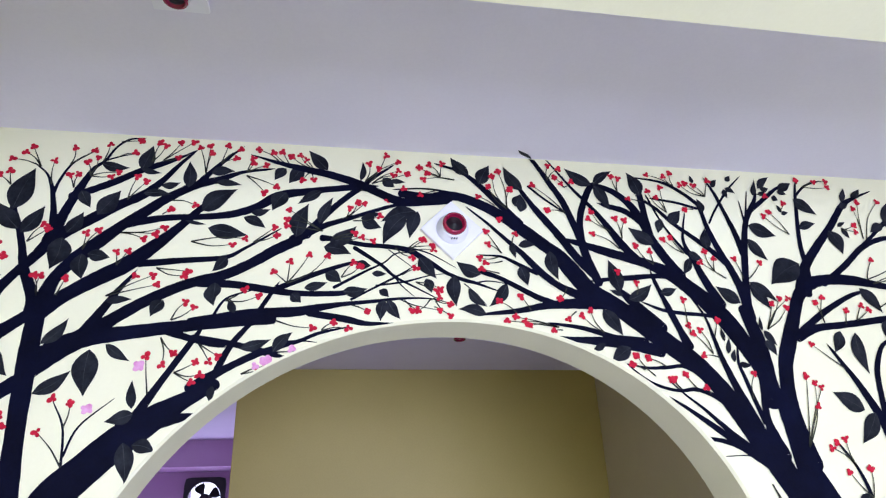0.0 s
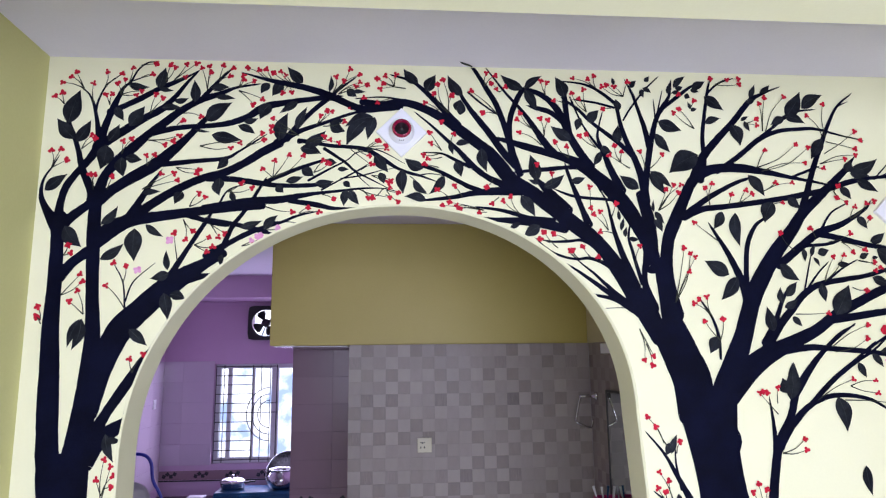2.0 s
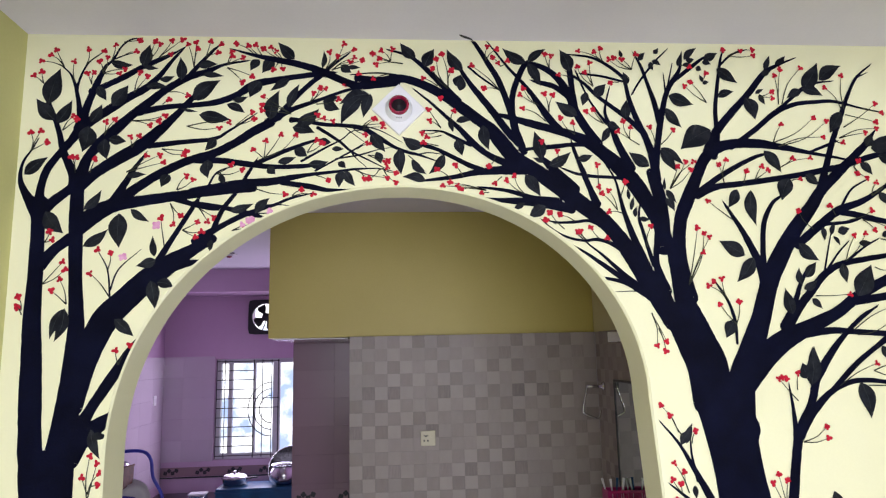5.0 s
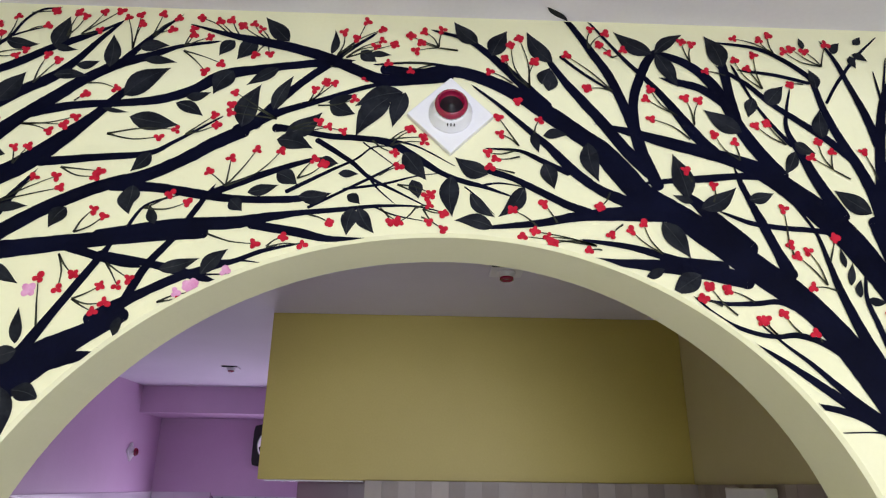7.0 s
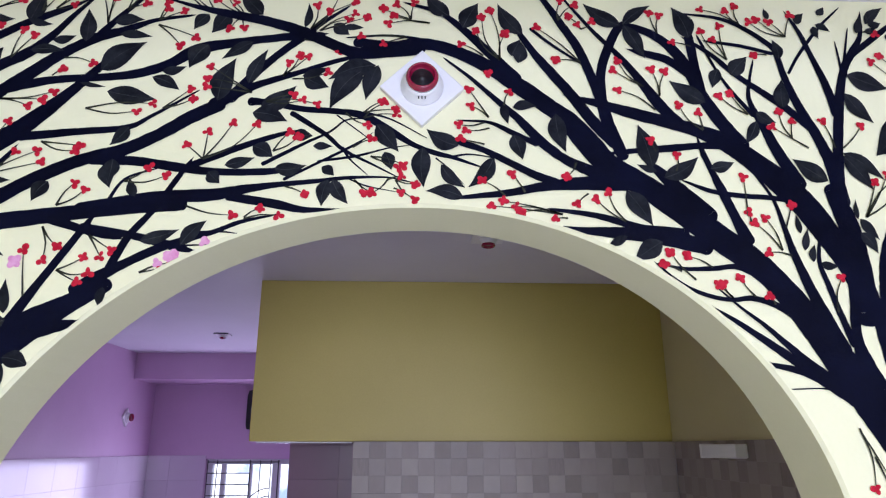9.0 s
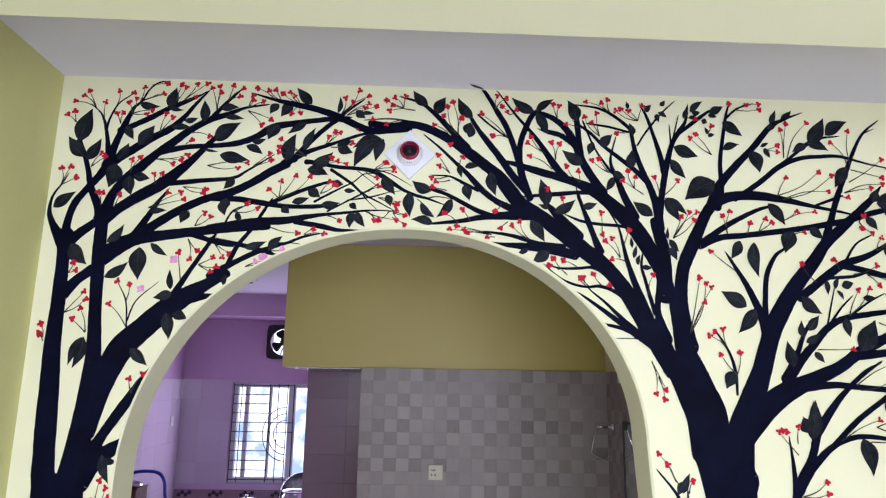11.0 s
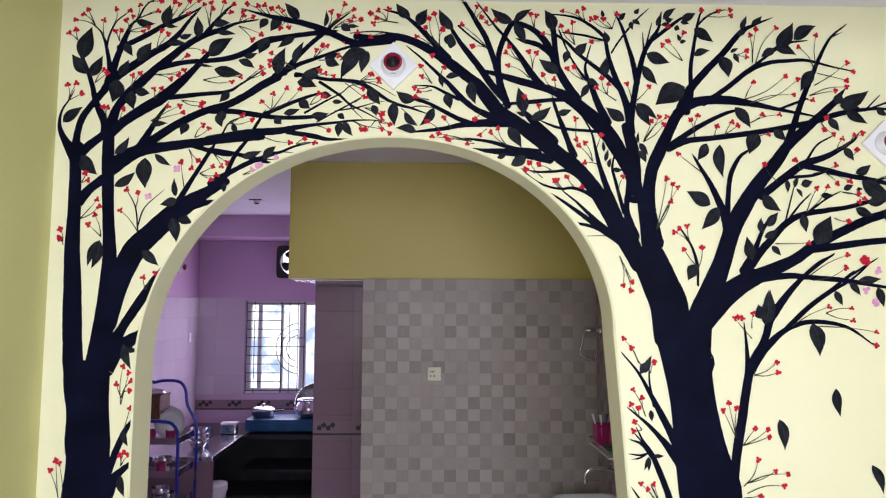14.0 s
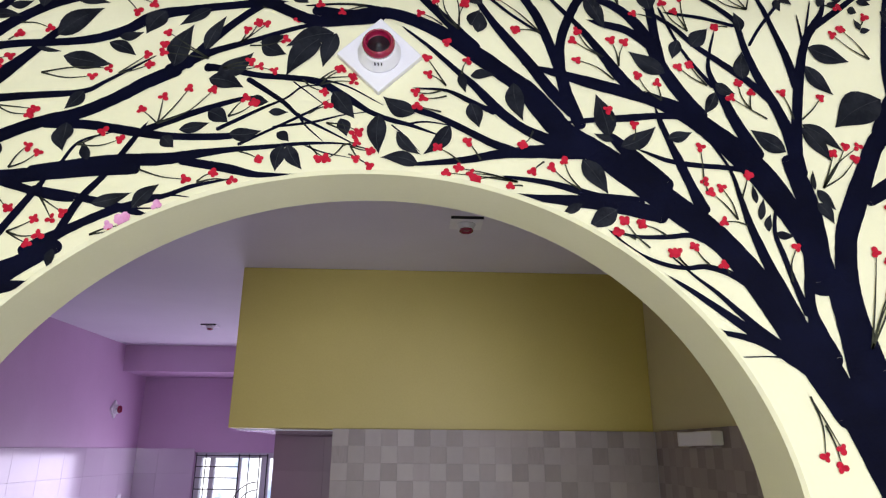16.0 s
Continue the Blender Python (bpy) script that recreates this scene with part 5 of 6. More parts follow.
spray(RT, -0.005, 2.773, -0.091, 2.773, -0.048, 2.758)
spray(RT, 0.176, 2.727, 0.159, 2.838, 0.142, 2.822, 0.130, 2.792, 0.187, 2.786)
spray(RT, 0.144, 2.736, 0.101, 2.761)
spray(RT, 0.181, 2.630, 0.191, 2.659)
spray(RT, 0.153, 2.687, 0.153, 2.697)
spray(RT, 0.152, 2.604, 0.115, 2.663, 0.119, 2.628)
spray(RT, 0.332, 2.726, 0.284, 2.730, 0.248, 2.802)
spray(RT, 0.293, 2.819, 0.300, 2.865, 0.327, 2.857)
spray(RT, 0.337, 2.801, 0.313, 2.828, 0.330, 2.811, 0.359, 2.818)
spray(RT, 0.488, 2.796, 0.476, 2.842, 0.495, 2.837)
spray(RT, 0.553, 2.768, 0.515, 2.777)
spray(RT, 0.451, 2.676, 0.404, 2.732, 0.395, 2.710)
spray(RT, 0.469, 2.627, 0.400, 2.668)
spray(RT, 0.480, 2.657, 0.468, 2.716, 0.495, 2.711)
spray(RT, 0.556, 2.586, 0.515, 2.638, 0.550, 2.623)
spray(RT, 0.621, 2.740, 0.574, 2.803, 0.597, 2.786, 0.614, 2.817)
spray(RT, 0.655, 2.822, 0.581, 2.854, 0.630, 2.852, 0.650, 2.863)
spray(RT, 0.745, 2.795, 0.675, 2.827, 0.692, 2.834, 0.716, 2.829, 0.763, 2.847)
spray(RT, 0.702, 2.753, 0.676, 2.752)
spray(RT, 0.647, 2.621, 0.595, 2.660, 0.617, 2.664)
spray(RT, 0.754, 2.554, 0.690, 2.596)
spray(RT, 0.725, 2.573, 0.707, 2.629, 0.731, 2.609)
spray(RT, 0.805, 2.555, 0.789, 2.611)
spray(RT, 0.821, 2.555, 0.864, 2.602)
spray(RT, 0.312, 2.516, 0.292, 2.487)
spray(RT, 0.976, 2.690, 0.911, 2.743, 0.930, 2.756)
spray(RT, 0.966, 2.761, 0.982, 2.787)
spray(RT, 0.906, 2.811, 0.931, 2.807)
spray(RT, 0.839, 2.417, 0.869, 2.486, 0.894, 2.501, 0.919, 2.501, 0.909, 2.477)
spray(RT, 1.027, 2.320, 0.953, 2.379)
spray(RT, 0.395, 2.402, 0.343, 2.444, 0.366, 2.456)
spray(RT, 0.330, 2.455, 0.308, 2.434)
spray(RT, 0.281, 2.414, 0.154, 2.428, 0.174, 2.438, 0.197, 2.428, 0.206, 2.417)
spray(RT, 0.290, 2.407, 0.268, 2.406)
spray(RT, 0.542, 2.319, 0.499, 2.339)
spray(RT, 0.486, 2.311, 0.456, 2.323)
spray(RT, 0.510, 2.296, 0.469, 2.346)
spray(RT, 0.612, 2.267, 0.589, 2.300)
spray(RT, 0.572, 2.264, 0.549, 2.287, 0.557, 2.290)
spray(RT, 0.645, 2.253, 0.637, 2.268)
spray(RT, 0.673, 2.352, 0.629, 2.404, 0.650, 2.413)
spray(RT, 0.623, 2.405, 0.620, 2.424)
spray(RT, 0.689, 2.342, 0.647, 2.348)
spray(RT, 0.619, 2.416, 0.620, 2.491)
spray(RT, 0.686, 2.395, 0.702, 2.438)
spray(RT, 0.755, 2.240, 0.772, 2.303)
spray(RT, 0.215, 2.455, 0.193, 2.491)
spray(RT, 0.179, 2.448, 0.138, 2.477)
spray(RT, 0.143, 2.593, 0.095, 2.588)
spray(RT, 0.153, 2.582, 0.109, 2.576)
spray(RT, 0.143, 2.549, 0.099, 2.559)
spray(RT, 0.462, 2.541, 0.453, 2.564)
spray(RT, 0.496, 2.502, 0.501, 2.534)
spray(RT, 1.042, 2.851, 1.045, 2.863)
spray(RT, 1.059, 2.843, 1.100, 2.863, 1.141, 2.865, 1.142, 2.846)
spray(RT, 1.208, 2.686, 1.224, 2.801, 1.204, 2.781)
spray(RT, 1.146, 2.709, 1.191, 2.727, 1.190, 2.706)
spray(RT, 1.219, 2.686, 1.292, 2.807)
spray(RT, 1.421, 2.671, 1.425, 2.784)
spray(RT, 1.412, 2.671, 1.365, 2.742)
spray(RT, 1.412, 2.612, 1.526, 2.690)
spray(RT, 1.478, 2.676, 1.545, 2.661)
spray(RT, 1.394, 2.577, 1.521, 2.609, 1.483, 2.595)
spray(RT, 1.422, 2.654, 1.521, 2.631)
spray(RT, 1.382, 2.566, 1.406, 2.563)
spray(RT, 1.178, 2.562, 1.210, 2.622, 1.317, 2.643)
spray(RT, 1.192, 2.550, 1.359, 2.632, 1.342, 2.580)
spray(RT, 1.009, 2.435, 1.022, 2.507, 0.998, 2.492)
spray(RT, 1.072, 2.435, 1.084, 2.472)
spray(RT, 1.108, 2.444, 1.133, 2.486, 1.154, 2.475)
spray(RT, 1.188, 2.481, 1.236, 2.512, 1.292, 2.513)
spray(RT, 1.223, 2.441, 1.253, 2.446)
spray(RT, 1.430, 2.485, 1.449, 2.504, 1.439, 2.464, 1.470, 2.449)
spray(RT, 1.477, 2.393, 1.498, 2.435, 1.540, 2.447, 1.567, 2.454)
spray(RT, 1.519, 2.373, 1.545, 2.398)
spray(RT, 1.724, 2.489, 1.755, 2.463)
spray(RT, 1.276, 2.291, 1.235, 2.347)
spray(RT, 1.353, 2.332, 1.338, 2.362)
spray(RT, 1.395, 2.318, 1.473, 2.347)
spray(RT, 1.599, 2.297, 1.705, 2.318)
spray(RT, 1.729, 2.262, 1.811, 2.304, 1.832, 2.293)
spray(RT, 1.368, 2.190, 1.406, 2.270, 1.441, 2.274)
spray(RT, 1.438, 2.318, 1.474, 2.286, 1.516, 2.294)
spray(RT, 1.487, 2.258, 1.561, 2.236, 1.545, 2.252)
spray(RT, 1.526, 2.212, 1.543, 2.226)
spray(RT, 1.261, 2.088, 1.369, 2.091)
spray(RT, 1.369, 1.985, 1.496, 2.053)
spray(RT, 1.378, 1.970, 1.490, 2.011)
spray(RT, 1.009, 2.009, 0.964, 2.067, 1.023, 2.074)
spray(RT, 0.989, 2.077, 0.935, 2.123, 0.951, 2.135, 0.976, 2.144)
spray(RT, 0.874, 2.125, 0.914, 2.296, 0.933, 2.280, 0.949, 2.268)
spray(RT, 0.879, 2.135, 0.926, 2.222)
spray(RT, 1.458, 2.172, 1.505, 2.162)
blossom(RT, 1.627, 1.439)
blossom(RT, 1.541, 1.199)
blossom(RT, 1.713, 1.289)
blossom(RT, 1.643, 1.016)
blossom(RT, 1.145, 1.848)
blossom(RT, 1.132, 1.852)
blossom(RT, 1.554, 2.034, 0.016)
blossom(RT, 1.676, 1.987, 0.011, ROSE)
blossom(RT, 1.595, 2.002, 0.011, ROSE)
blossom(RT, 1.778, 1.978, 0.017, ROSE)
blossom(RT, 1.552, 1.940, 0.011, ROSE)
blossom(RT, 1.715, 1.937, 0.012, ROSE)
blossom(RT, 1.715, 1.900, 0.012, ROSE)
blossom(RT, 1.581, 1.900, 0.012, ROSE)
blossom(RT, 1.756, 2.022, 0.011, ROSE)


def painted_bird(tree, x, z, way, size):
    """A small perched bird in silhouette; way 1 faces along +x."""
    def at(u, v):
        return x + way * u * size, z + v * size
    body = [at(0.55 * math.cos(a) , 0.28 * math.sin(a) + 0.18 * math.cos(a)) for a in (k * math.tau / 14 for k in range(14))]
    head = [at(0.52 + 0.2 * math.cos(a), 0.42 + 0.2 * math.sin(a)) for a in (k * math.tau / 10 for k in range(10))]
    beak = [at(0.68, 0.48), at(0.90, 0.40), at(0.68, 0.36)]
    tail_feather = [at(-0.35, 0.05), at(-0.45, -0.12), at(-1.25, -0.75), at(-1.32, -0.66)]
    paint("painted_bird", [body, head, beak, tail_feather], INK, tree)


painted_bird(RT, 1.731, 2.140, 1, 0.030)
painted_bird(RT, 1.781, 2.147, -1, 0.034)
bough(RT, (1.819, 2.123, 0.0080), (1.869, 2.064, 0.0060), (1.920, 2.010, 0.0030))


# the topmost leaf strays on to the ceiling
LAYER[0] += 0.00001
bm = bmesh.new()
for sgn in (1, -1):
    bm.faces.new([bm.verts.new((0.256 * (1 - u) + 0.209 * u + sgn * 0.011 * math.sin(math.pi * u), -0.001 * (1 - u) + -0.040 * u, TOP - 0.0012)) for u in (0, 0.2, 0.4, 0.6, 0.8, 1.0)])
part("leaf", bm, LEAF, RT)


# ---- wall and ceiling lamps ----
def lamp_holder(name, label, m, side, diamond=True, short=False, group="lamp holders"):
    """A square white block carrying a stubby holder with a red shade round a dark socket; it points along local +z."""
    top = thing(name, label, "lamp", group=group)
    h = side / 2
    bm = box(-h, -h, 0, h, h, 0.014, 0.0025)
    if diamond:
        bm.transform(Matrix.Rotation(math.pi / 4, 4, "Z"))
    part("mounting_plate", bm, PLASTIC, top)
    if short:
        part("plate_edge", box(-h, h, 0.001, h, h + 0.003, 0.0135), DARK, top, "dark unpainted edge of the block")
    k = 0.40 if short else 0.48
    low = Matrix.Diagonal((0.85, 0.85, 0.8, 1)) if short else Matrix()
    body = lathe([(0.040, 0.014), (0.040, 0.020), (0.034, 0.024), (0.033, 0.024 + 0.026 * k), (0.030, 0.024 + 0.034 * k)])
    part("holder", body, PLASTIC, top, smooth=True)
    z = 0.024 + 0.028 * k
    shade = lathe([(0.0285, z), (0.0300, z + 0.012), (0.0285, z + 0.030 * k), (0.0255, z + 0.040 * k), (0.0235, z + 0.041 * k), (0.0222, z + 0.034 * k), (0.0210, z + 0.003)])
    part("shade", shade, BULB, top, "glossy deep red shade", smooth=True)
    part("socket", lathe([(0.0209, z + 0.001), (0.0209, z + 0.004), (0.008, z + 0.005), (0.007, z + 0.009), (0.0, z + 0.010)]), BLACK, top, "dark lamp socket", smooth=True)
    for i in (-1, 0, 1):
        slot = box(-0.0012, -0.0006, -0.004, 0.0012, 0.0006, 0.004)
        slot.transform(Matrix.Translation((0.006 * i, -0.0338, 0.034)))
        part("vent_slot", slot, BLACK, top)
    top.matrix_world = m @ low
    return top


FACE = Matrix.Rotation(radians(90), 4, "X")  # local z looks out of the mural wall
wall_lamp = lamp_holder("wall_lamp", "white square lamp holder with a red shade on the mural", Matrix.Translation((0.027, -0.001, 2.658)) @ FACE, 0.112)
copy_thing(wall_lamp, Matrix.Translation((1.636, -0.001, 2.418)) @ FACE)
DOWN = Matrix.Rotation(radians(180), 4, "X")
ceiling_lamp = lamp_holder("ceiling_lamp", "white square block lamp holder with a red shade on the ceiling", Matrix.Translation((0.281, 1.175, CEIL)) @ DOWN, 0.138, False, True)
copy_thing(ceiling_lamp, Matrix.Translation((-1.29, 3.39, CEIL)) @ DOWN @ Matrix.Diagonal((0.85, 0.85, 0.8, 1)))
copy_thing(ceiling_lamp, Matrix.Translation((-0.555, -0.497, TOP)) @ DOWN @ Matrix.Diagonal((0.85, 0.85, 0.8, 1)))
kitchen_lamp = lamp_holder("wall_lamp", "small dark lamp holder on the lilac kitchen wall", Matrix.Translation((LX, 4.30, 2.24)) @ Matrix.Rotation(radians(90), 4, "Y"), 0.10)

# ---- exhaust fan ----
fan = thing("exhaust_fan", "black square exhaust fan set in the lilac kitchen wall", "fan", ((FX0 + FX1) / 2, KY, (FZ0 + FZ1) / 2))


def fan_frame():
    bm = bmesh.new()
    n, r, h, th = 32, 0.135, 0.172, 0.03
    rings = []
    for y in (-th, 0.0):
        inner = [bm.verts.new((r * math.cos(k * math.tau / n), y, r * math.sin(k * math.tau / n))) for k in range(n)]
        outer = []
        for k in range(n):
            a = k * math.tau / n
            s = h / max(abs(math.cos(a)), abs(math.sin(a)))
            s = min(s, h * 1.33)
            outer.append(bm.verts.new((s * math.cos(a), y, s * math.sin(a))))
        rings.append((inner, outer))
    for k in range(n):
        j = (k + 1) % n
        (a, b), (c, d) = rings
        bm.faces.new((a[k], a[j], b[j], b[k]))
        bm.faces.new((d[k], d[j], c[j], c[k]))
        bm.faces.new((b[k], b[j], d[j], d[k]))
        bm.faces.new((c[k], c[j], a[j], a[k]))
    bmesh.ops.recalc_face_normals(bm, faces=bm.faces)
    return bm


part("frame", fan_frame(), BLACK, fan)
part("motor", lathe([(0.0, -0.045), (0.030, -0.045), (0.040, -0.03), (0.042, 0.02), (0.03, 0.06), (0.0, 0.062)], m=Matrix.Rotation(radians(-90), 4, "X")), BLACK, fan, smooth=True)
for k in range(4):
    bm = bmesh.new()
    a0 = k * math.tau / 4 + 0.5
    rows = []
    for r, w in ((0.038, 0.30), (0.07, 0.42), (0.105, 0.46), (0.128, 0.36)):
        rows.append([bm.verts.new((r * math.cos(a0 + s * w), 0.012 + s * 0.018 + o, r * math.sin(a0 + s * w))) for s in (-1, -0.3, 0.4, 1) for o in (0,)])
    for p, q in zip(rows, rows[1:]):
        for i in range(3):
            bm.faces.new((p[i], p[i + 1], q[i + 1], q[i]))
    bmesh.ops.solidify(bm, geom=bm.faces, thickness=0.003)
    part("blade", bm, BLACK, fan)
for k in range(3):
    a = k * math.tau / 3 + 0.2
    part("bracket", tube([(0.03 * math.cos(a), 0.05, 0.03 * math.sin(a)), (0.137 * math.cos(a), 0.03, 0.137 * math.sin(a))], 0.005, sides=6), BLACK, fan)

# ---- kitchen window ----
window = thing("window_1", "white framed kitchen window with a black steel grille", "window", kind="structure")
fy = KY + 0.06
for nm, a in (("window_frame", (WX0, fy, WZ0, WX0 + 0.045, fy + 0.06, WZ1)), ("window_frame", (WX1 - 0.045, fy, WZ0, WX1, fy + 0.06, WZ1)),
              ("window_frame", (WX0 + 0.045, fy, WZ1 - 0.045, WX1 - 0.045, fy + 0.06, WZ1)), ("window_sill", (WX0 + 0.045, fy, WZ0, WX1 - 0.045, fy + 0.06, WZ0 + 0.05)),
              ("sash", (-1.64, fy + 0.01, WZ0 + 0.05, -1.60, fy + 0.05, WZ1 - 0.045)), ("sash", (-1.205, fy + 0.01, WZ0 + 0.05, -1.135, fy + 0.05, WZ1 - 0.045)),
              ("sash", (-1.40, fy + 0.015, WZ0 + 0.05, -1.375, fy + 0.045, WZ1 - 0.045))):
    part(nm, box(*a, 0.004), FRAME, window)
gy = KY + 0.02
for i in range(11):
    z = WZ0 + 0.035 + i * (WZ1 - WZ0 - 0.06) / 10
    x1 = -1.385 if i not in (0, 5, 6, 10) else -1.135
    part("grille_bar", tube([(WX0 + 0.01, gy, z), (x1, gy, z)], 0.0045, sides=6), GRILLE, window)
for x in (-1.745, -1.665, -1.385, -1.30, -1.21, -1.145):
    part("grille_bar", tube([(x, gy + 0.006, WZ0 + 0.01), (x, gy + 0.006, WZ1 - 0.01)], 0.0055 if x in (-1.385, -1.145) else 0.0040, sides=6), GRILLE, window)
for r in (0.115, 0.170, 0.225):
    part("grille_arc", tube([(-1.21 - r * math.sin(a), gy, 1.425 + 1.15 * r * math.cos(a)) for a in (math.pi * k / 20 for k in range(21))], 0.0045, sides=6), GRILLE, window)
tagged(part("backdrop", box(-4.5, 7.0, -1.0, 1.5, 7.02, 4.0), SKYCARD), "bright hazy daylight outside the kitchen window", "backdrop", kind="structure")

# ---- kitchen ----
CTOP, CF = 0.665, 4.20
counter = tagged(part("worktop", box(LX, CF, CTOP - 0.04, -0.45, KY, CTOP, 0.004), GRANITE), "black granite kitchen worktop under the window", "worktop")
# the shade below the worktop is put into these parts' dark colour
slab("counter_back", LX, KY - 0.06, 0.10, -0.45, KY - 0.002, CTOP - 0.04, DARK, "recess below the worktop, its shade put in a dark colour")
slab("counter_plinth", LX, CF + 0.06, 0, -0.45, KY - 0.06, 0.10, DARK, "plinth below the worktop, its shade put in a dark colour", "plinth")
part_shelf = tagged(part("shelf", box(-1.60, CF + 0.10, 0.30, -0.47, KY - 0.08, 0.325), DARK), "shelf below the worktop, its shade put in a dark colour", "shelf")
side = thing("side_counter", "pink tiled side counter with a pale steel drainboard top", "counter")
part("support_wall", box(LX, 3.36, 0, -1.60, 3.46, CTOP - 0.04, 0.003), PINK, side)
# added dark panel stands for the shade inside the side counter
part("inner_panel", box(LX, 3.463, 0, -1.80, CF, CTOP - 0.04, 0.003), DARK, side, "added inside panel, dark to stand for the shade")
# the top is a steel sink drainboard
part("top", box(LX, 3.33, CTOP - 0.038, -1.57, CF - 0.003, CTOP, 0.004), STEEL, side, "pale grey steel drainboard top")
mat = tagged(part("floor_mat", box(-1.54, 3.655, 0.001, -0.76, 4.185, 0.014, 0.004), MAT_CLOTH), "dark purple grey floor mat before the worktop", "mat")

bucket = thing("bucket", "white plastic bucket with a ribbed lid on the floor", "bucket", (-1.655, 3.72, 0))
part("body", lathe([(0.070, 0), (0.073, 0.01), (0.084, 0.28), (0.088, 0.285), (0.088, 0.30), (0.086, 0.30), (0.082, 0.295), (0.068, 0.02), (0.0, 0.02)]), PLASTIC, bucket, smooth=True)
part("lid", lathe([(0.095, 0.300), (0.097, 0.318), (0.091, 0.321), (0.091, 0.332), (0.096, 0.335), (0.094, 0.350), (0.086, 0.360), (0.055, 0.366), (0.0, 0.367)]), PLASTIC, bucket, smooth=True)

stove = thing("covered_stove", "two-burner stove under a blue cover on the worktop", "stove", (-1.18, 4.46, CTOP + 0.001))
part("body", box(-0.40, -0.17, 0.012, 0.45, 0.17, 0.125, 0.012), TEAL, stove)
part("cover_hem", box(-0.405, -0.176, 0.085, 0.455, 0.176, 0.098, 0.005), TEAL, stove)
for x in (-0.34, 0.38):
    for y in (-0.13, 0.13):
        part("foot", lathe([(0.016, 0), (0.018, 0.004), (0.014, 0.0125)], 12, m=Matrix.Translation((x, y, 0))), BLACK, stove)
pan = thing("cooking_pan", "shallow steel pan with a knobbed lid on the covered stove", "pan", (-1.45, 4.46, CTOP + 0.1265))
part("body", lathe([(0.085, 0), (0.102, 0.012), (0.110, 0.060), (0.118, 0.064), (0.112, 0.068), (0.1, 0.062), (0.0, 0.060)], 28), STEEL, pan, smooth=True)
part("lid", lathe([(0.116, 0.069), (0.112, 0.074), (0.085, 0.092), (0.03, 0.100), (0.010, 0.102), (0.010, 0.112), (0.018, 0.118), (0.012, 0.126), (0.0, 0.127)], 28), STEEL, pan, smooth=True)
part("handle", tube([(0.11, 0, 0.050), (0.16, -0.02, 0.065), (0.21, -0.03, 0.068)], [0.007, 0.009, 0.008]), BLACK, pan)
pot = thing("cooking_pot", "bright round-bellied steel pot on the covered stove", "pot", (-1.00, 4.42, CTOP + 0.1265))
part("body", lathe([(0.0, 0.0), (0.075, 0.002), (0.115, 0.028), (0.132, 0.070), (0.128, 0.110), (0.108, 0.142), (0.098, 0.155), (0.104, 0.166), (0.118, 0.172), (0.114, 0.176), (0.096, 0.166), (0.090, 0.154), (0.118, 0.105), (0.120, 0.07), (0.0, 0.012)], 32), STEEL, pot, smooth=True)
tray = thing("round_tray", "large dark round tray leaning against the kitchen wall", "tray", (-0.98, 4.655, CTOP + 0.001))
part("body", lathe([(0.0, 0.0), (0.165, 0.0), (0.185, 0.006), (0.205, 0.030), (0.211, 0.031), (0.208, 0.035), (0.198, 0.033), (0.178, 0.010), (0.0, 0.005)], 40, m=Matrix.Translation((0, 0, 0.211)) @ Matrix.Rotation(radians(90), 4, "X")), GRANITE, tray, smooth=True)
part("rim", tube([(0.209 * math.cos(a), -0.034, 0.211 + 0.209 * math.sin(a)) for a in (k * math.tau / 40 for k in range(40))], 0.006, closed=True, sides=6), STEEL, tray, "worn bright rim", smooth=True)
tray.rotation_euler = (radians(-14), 0, 0)
box_tin = thing("storage_tin", "grey lidded tin box on the side counter", "tin", (-1.72, 4.28, CTOP + 0.001))
part("body", box(-0.07, -0.05, 0, 0.07, 0.05, 0.09, 0.008), STEEL, box_tin)
part("lid", box(-0.074, -0.054, 0.09, 0.074, 0.054, 0.105, 0.005), PLASTIC, box_tin)
mug = thing("mug", "blue plastic mug on the side counter", "mug", (-1.83, 3.88, CTOP + 0.001))
part("body", lathe([(0.042, 0), (0.045, 0.005), (0.055, 0.13), (0.056, 0.133), (0.052, 0.133), (0.043, 0.012), (0.0, 0.01)]), TEAL, mug, smooth=True)
part("handle", tube([(0.05, 0, 0.11), (0.08, 0, 0.10), (0.085, 0, 0.06), (0.048, 0, 0.03)], 0.006), TEAL, mug)
steel_bowl = thing("steel_bowl", "stacked steel bowls on the side counter", "bowl", (-1.80, 3.66, CTOP + 0.001))
for i in range(3):
    part("bowl", lathe([(0.04, 0.0 + 0.045 * i), (0.05, 0.005 + 0.045 * i), (0.09 - 0.01 * i, 0.075 + 0.045 * i), (0.086 - 0.01 * i, 0.076 + 0.045 * i), (0.046, 0.012 + 0.045 * i), (0.0, 0.01 + 0.045 * i)]), STEEL, steel_bowl, smooth=True)

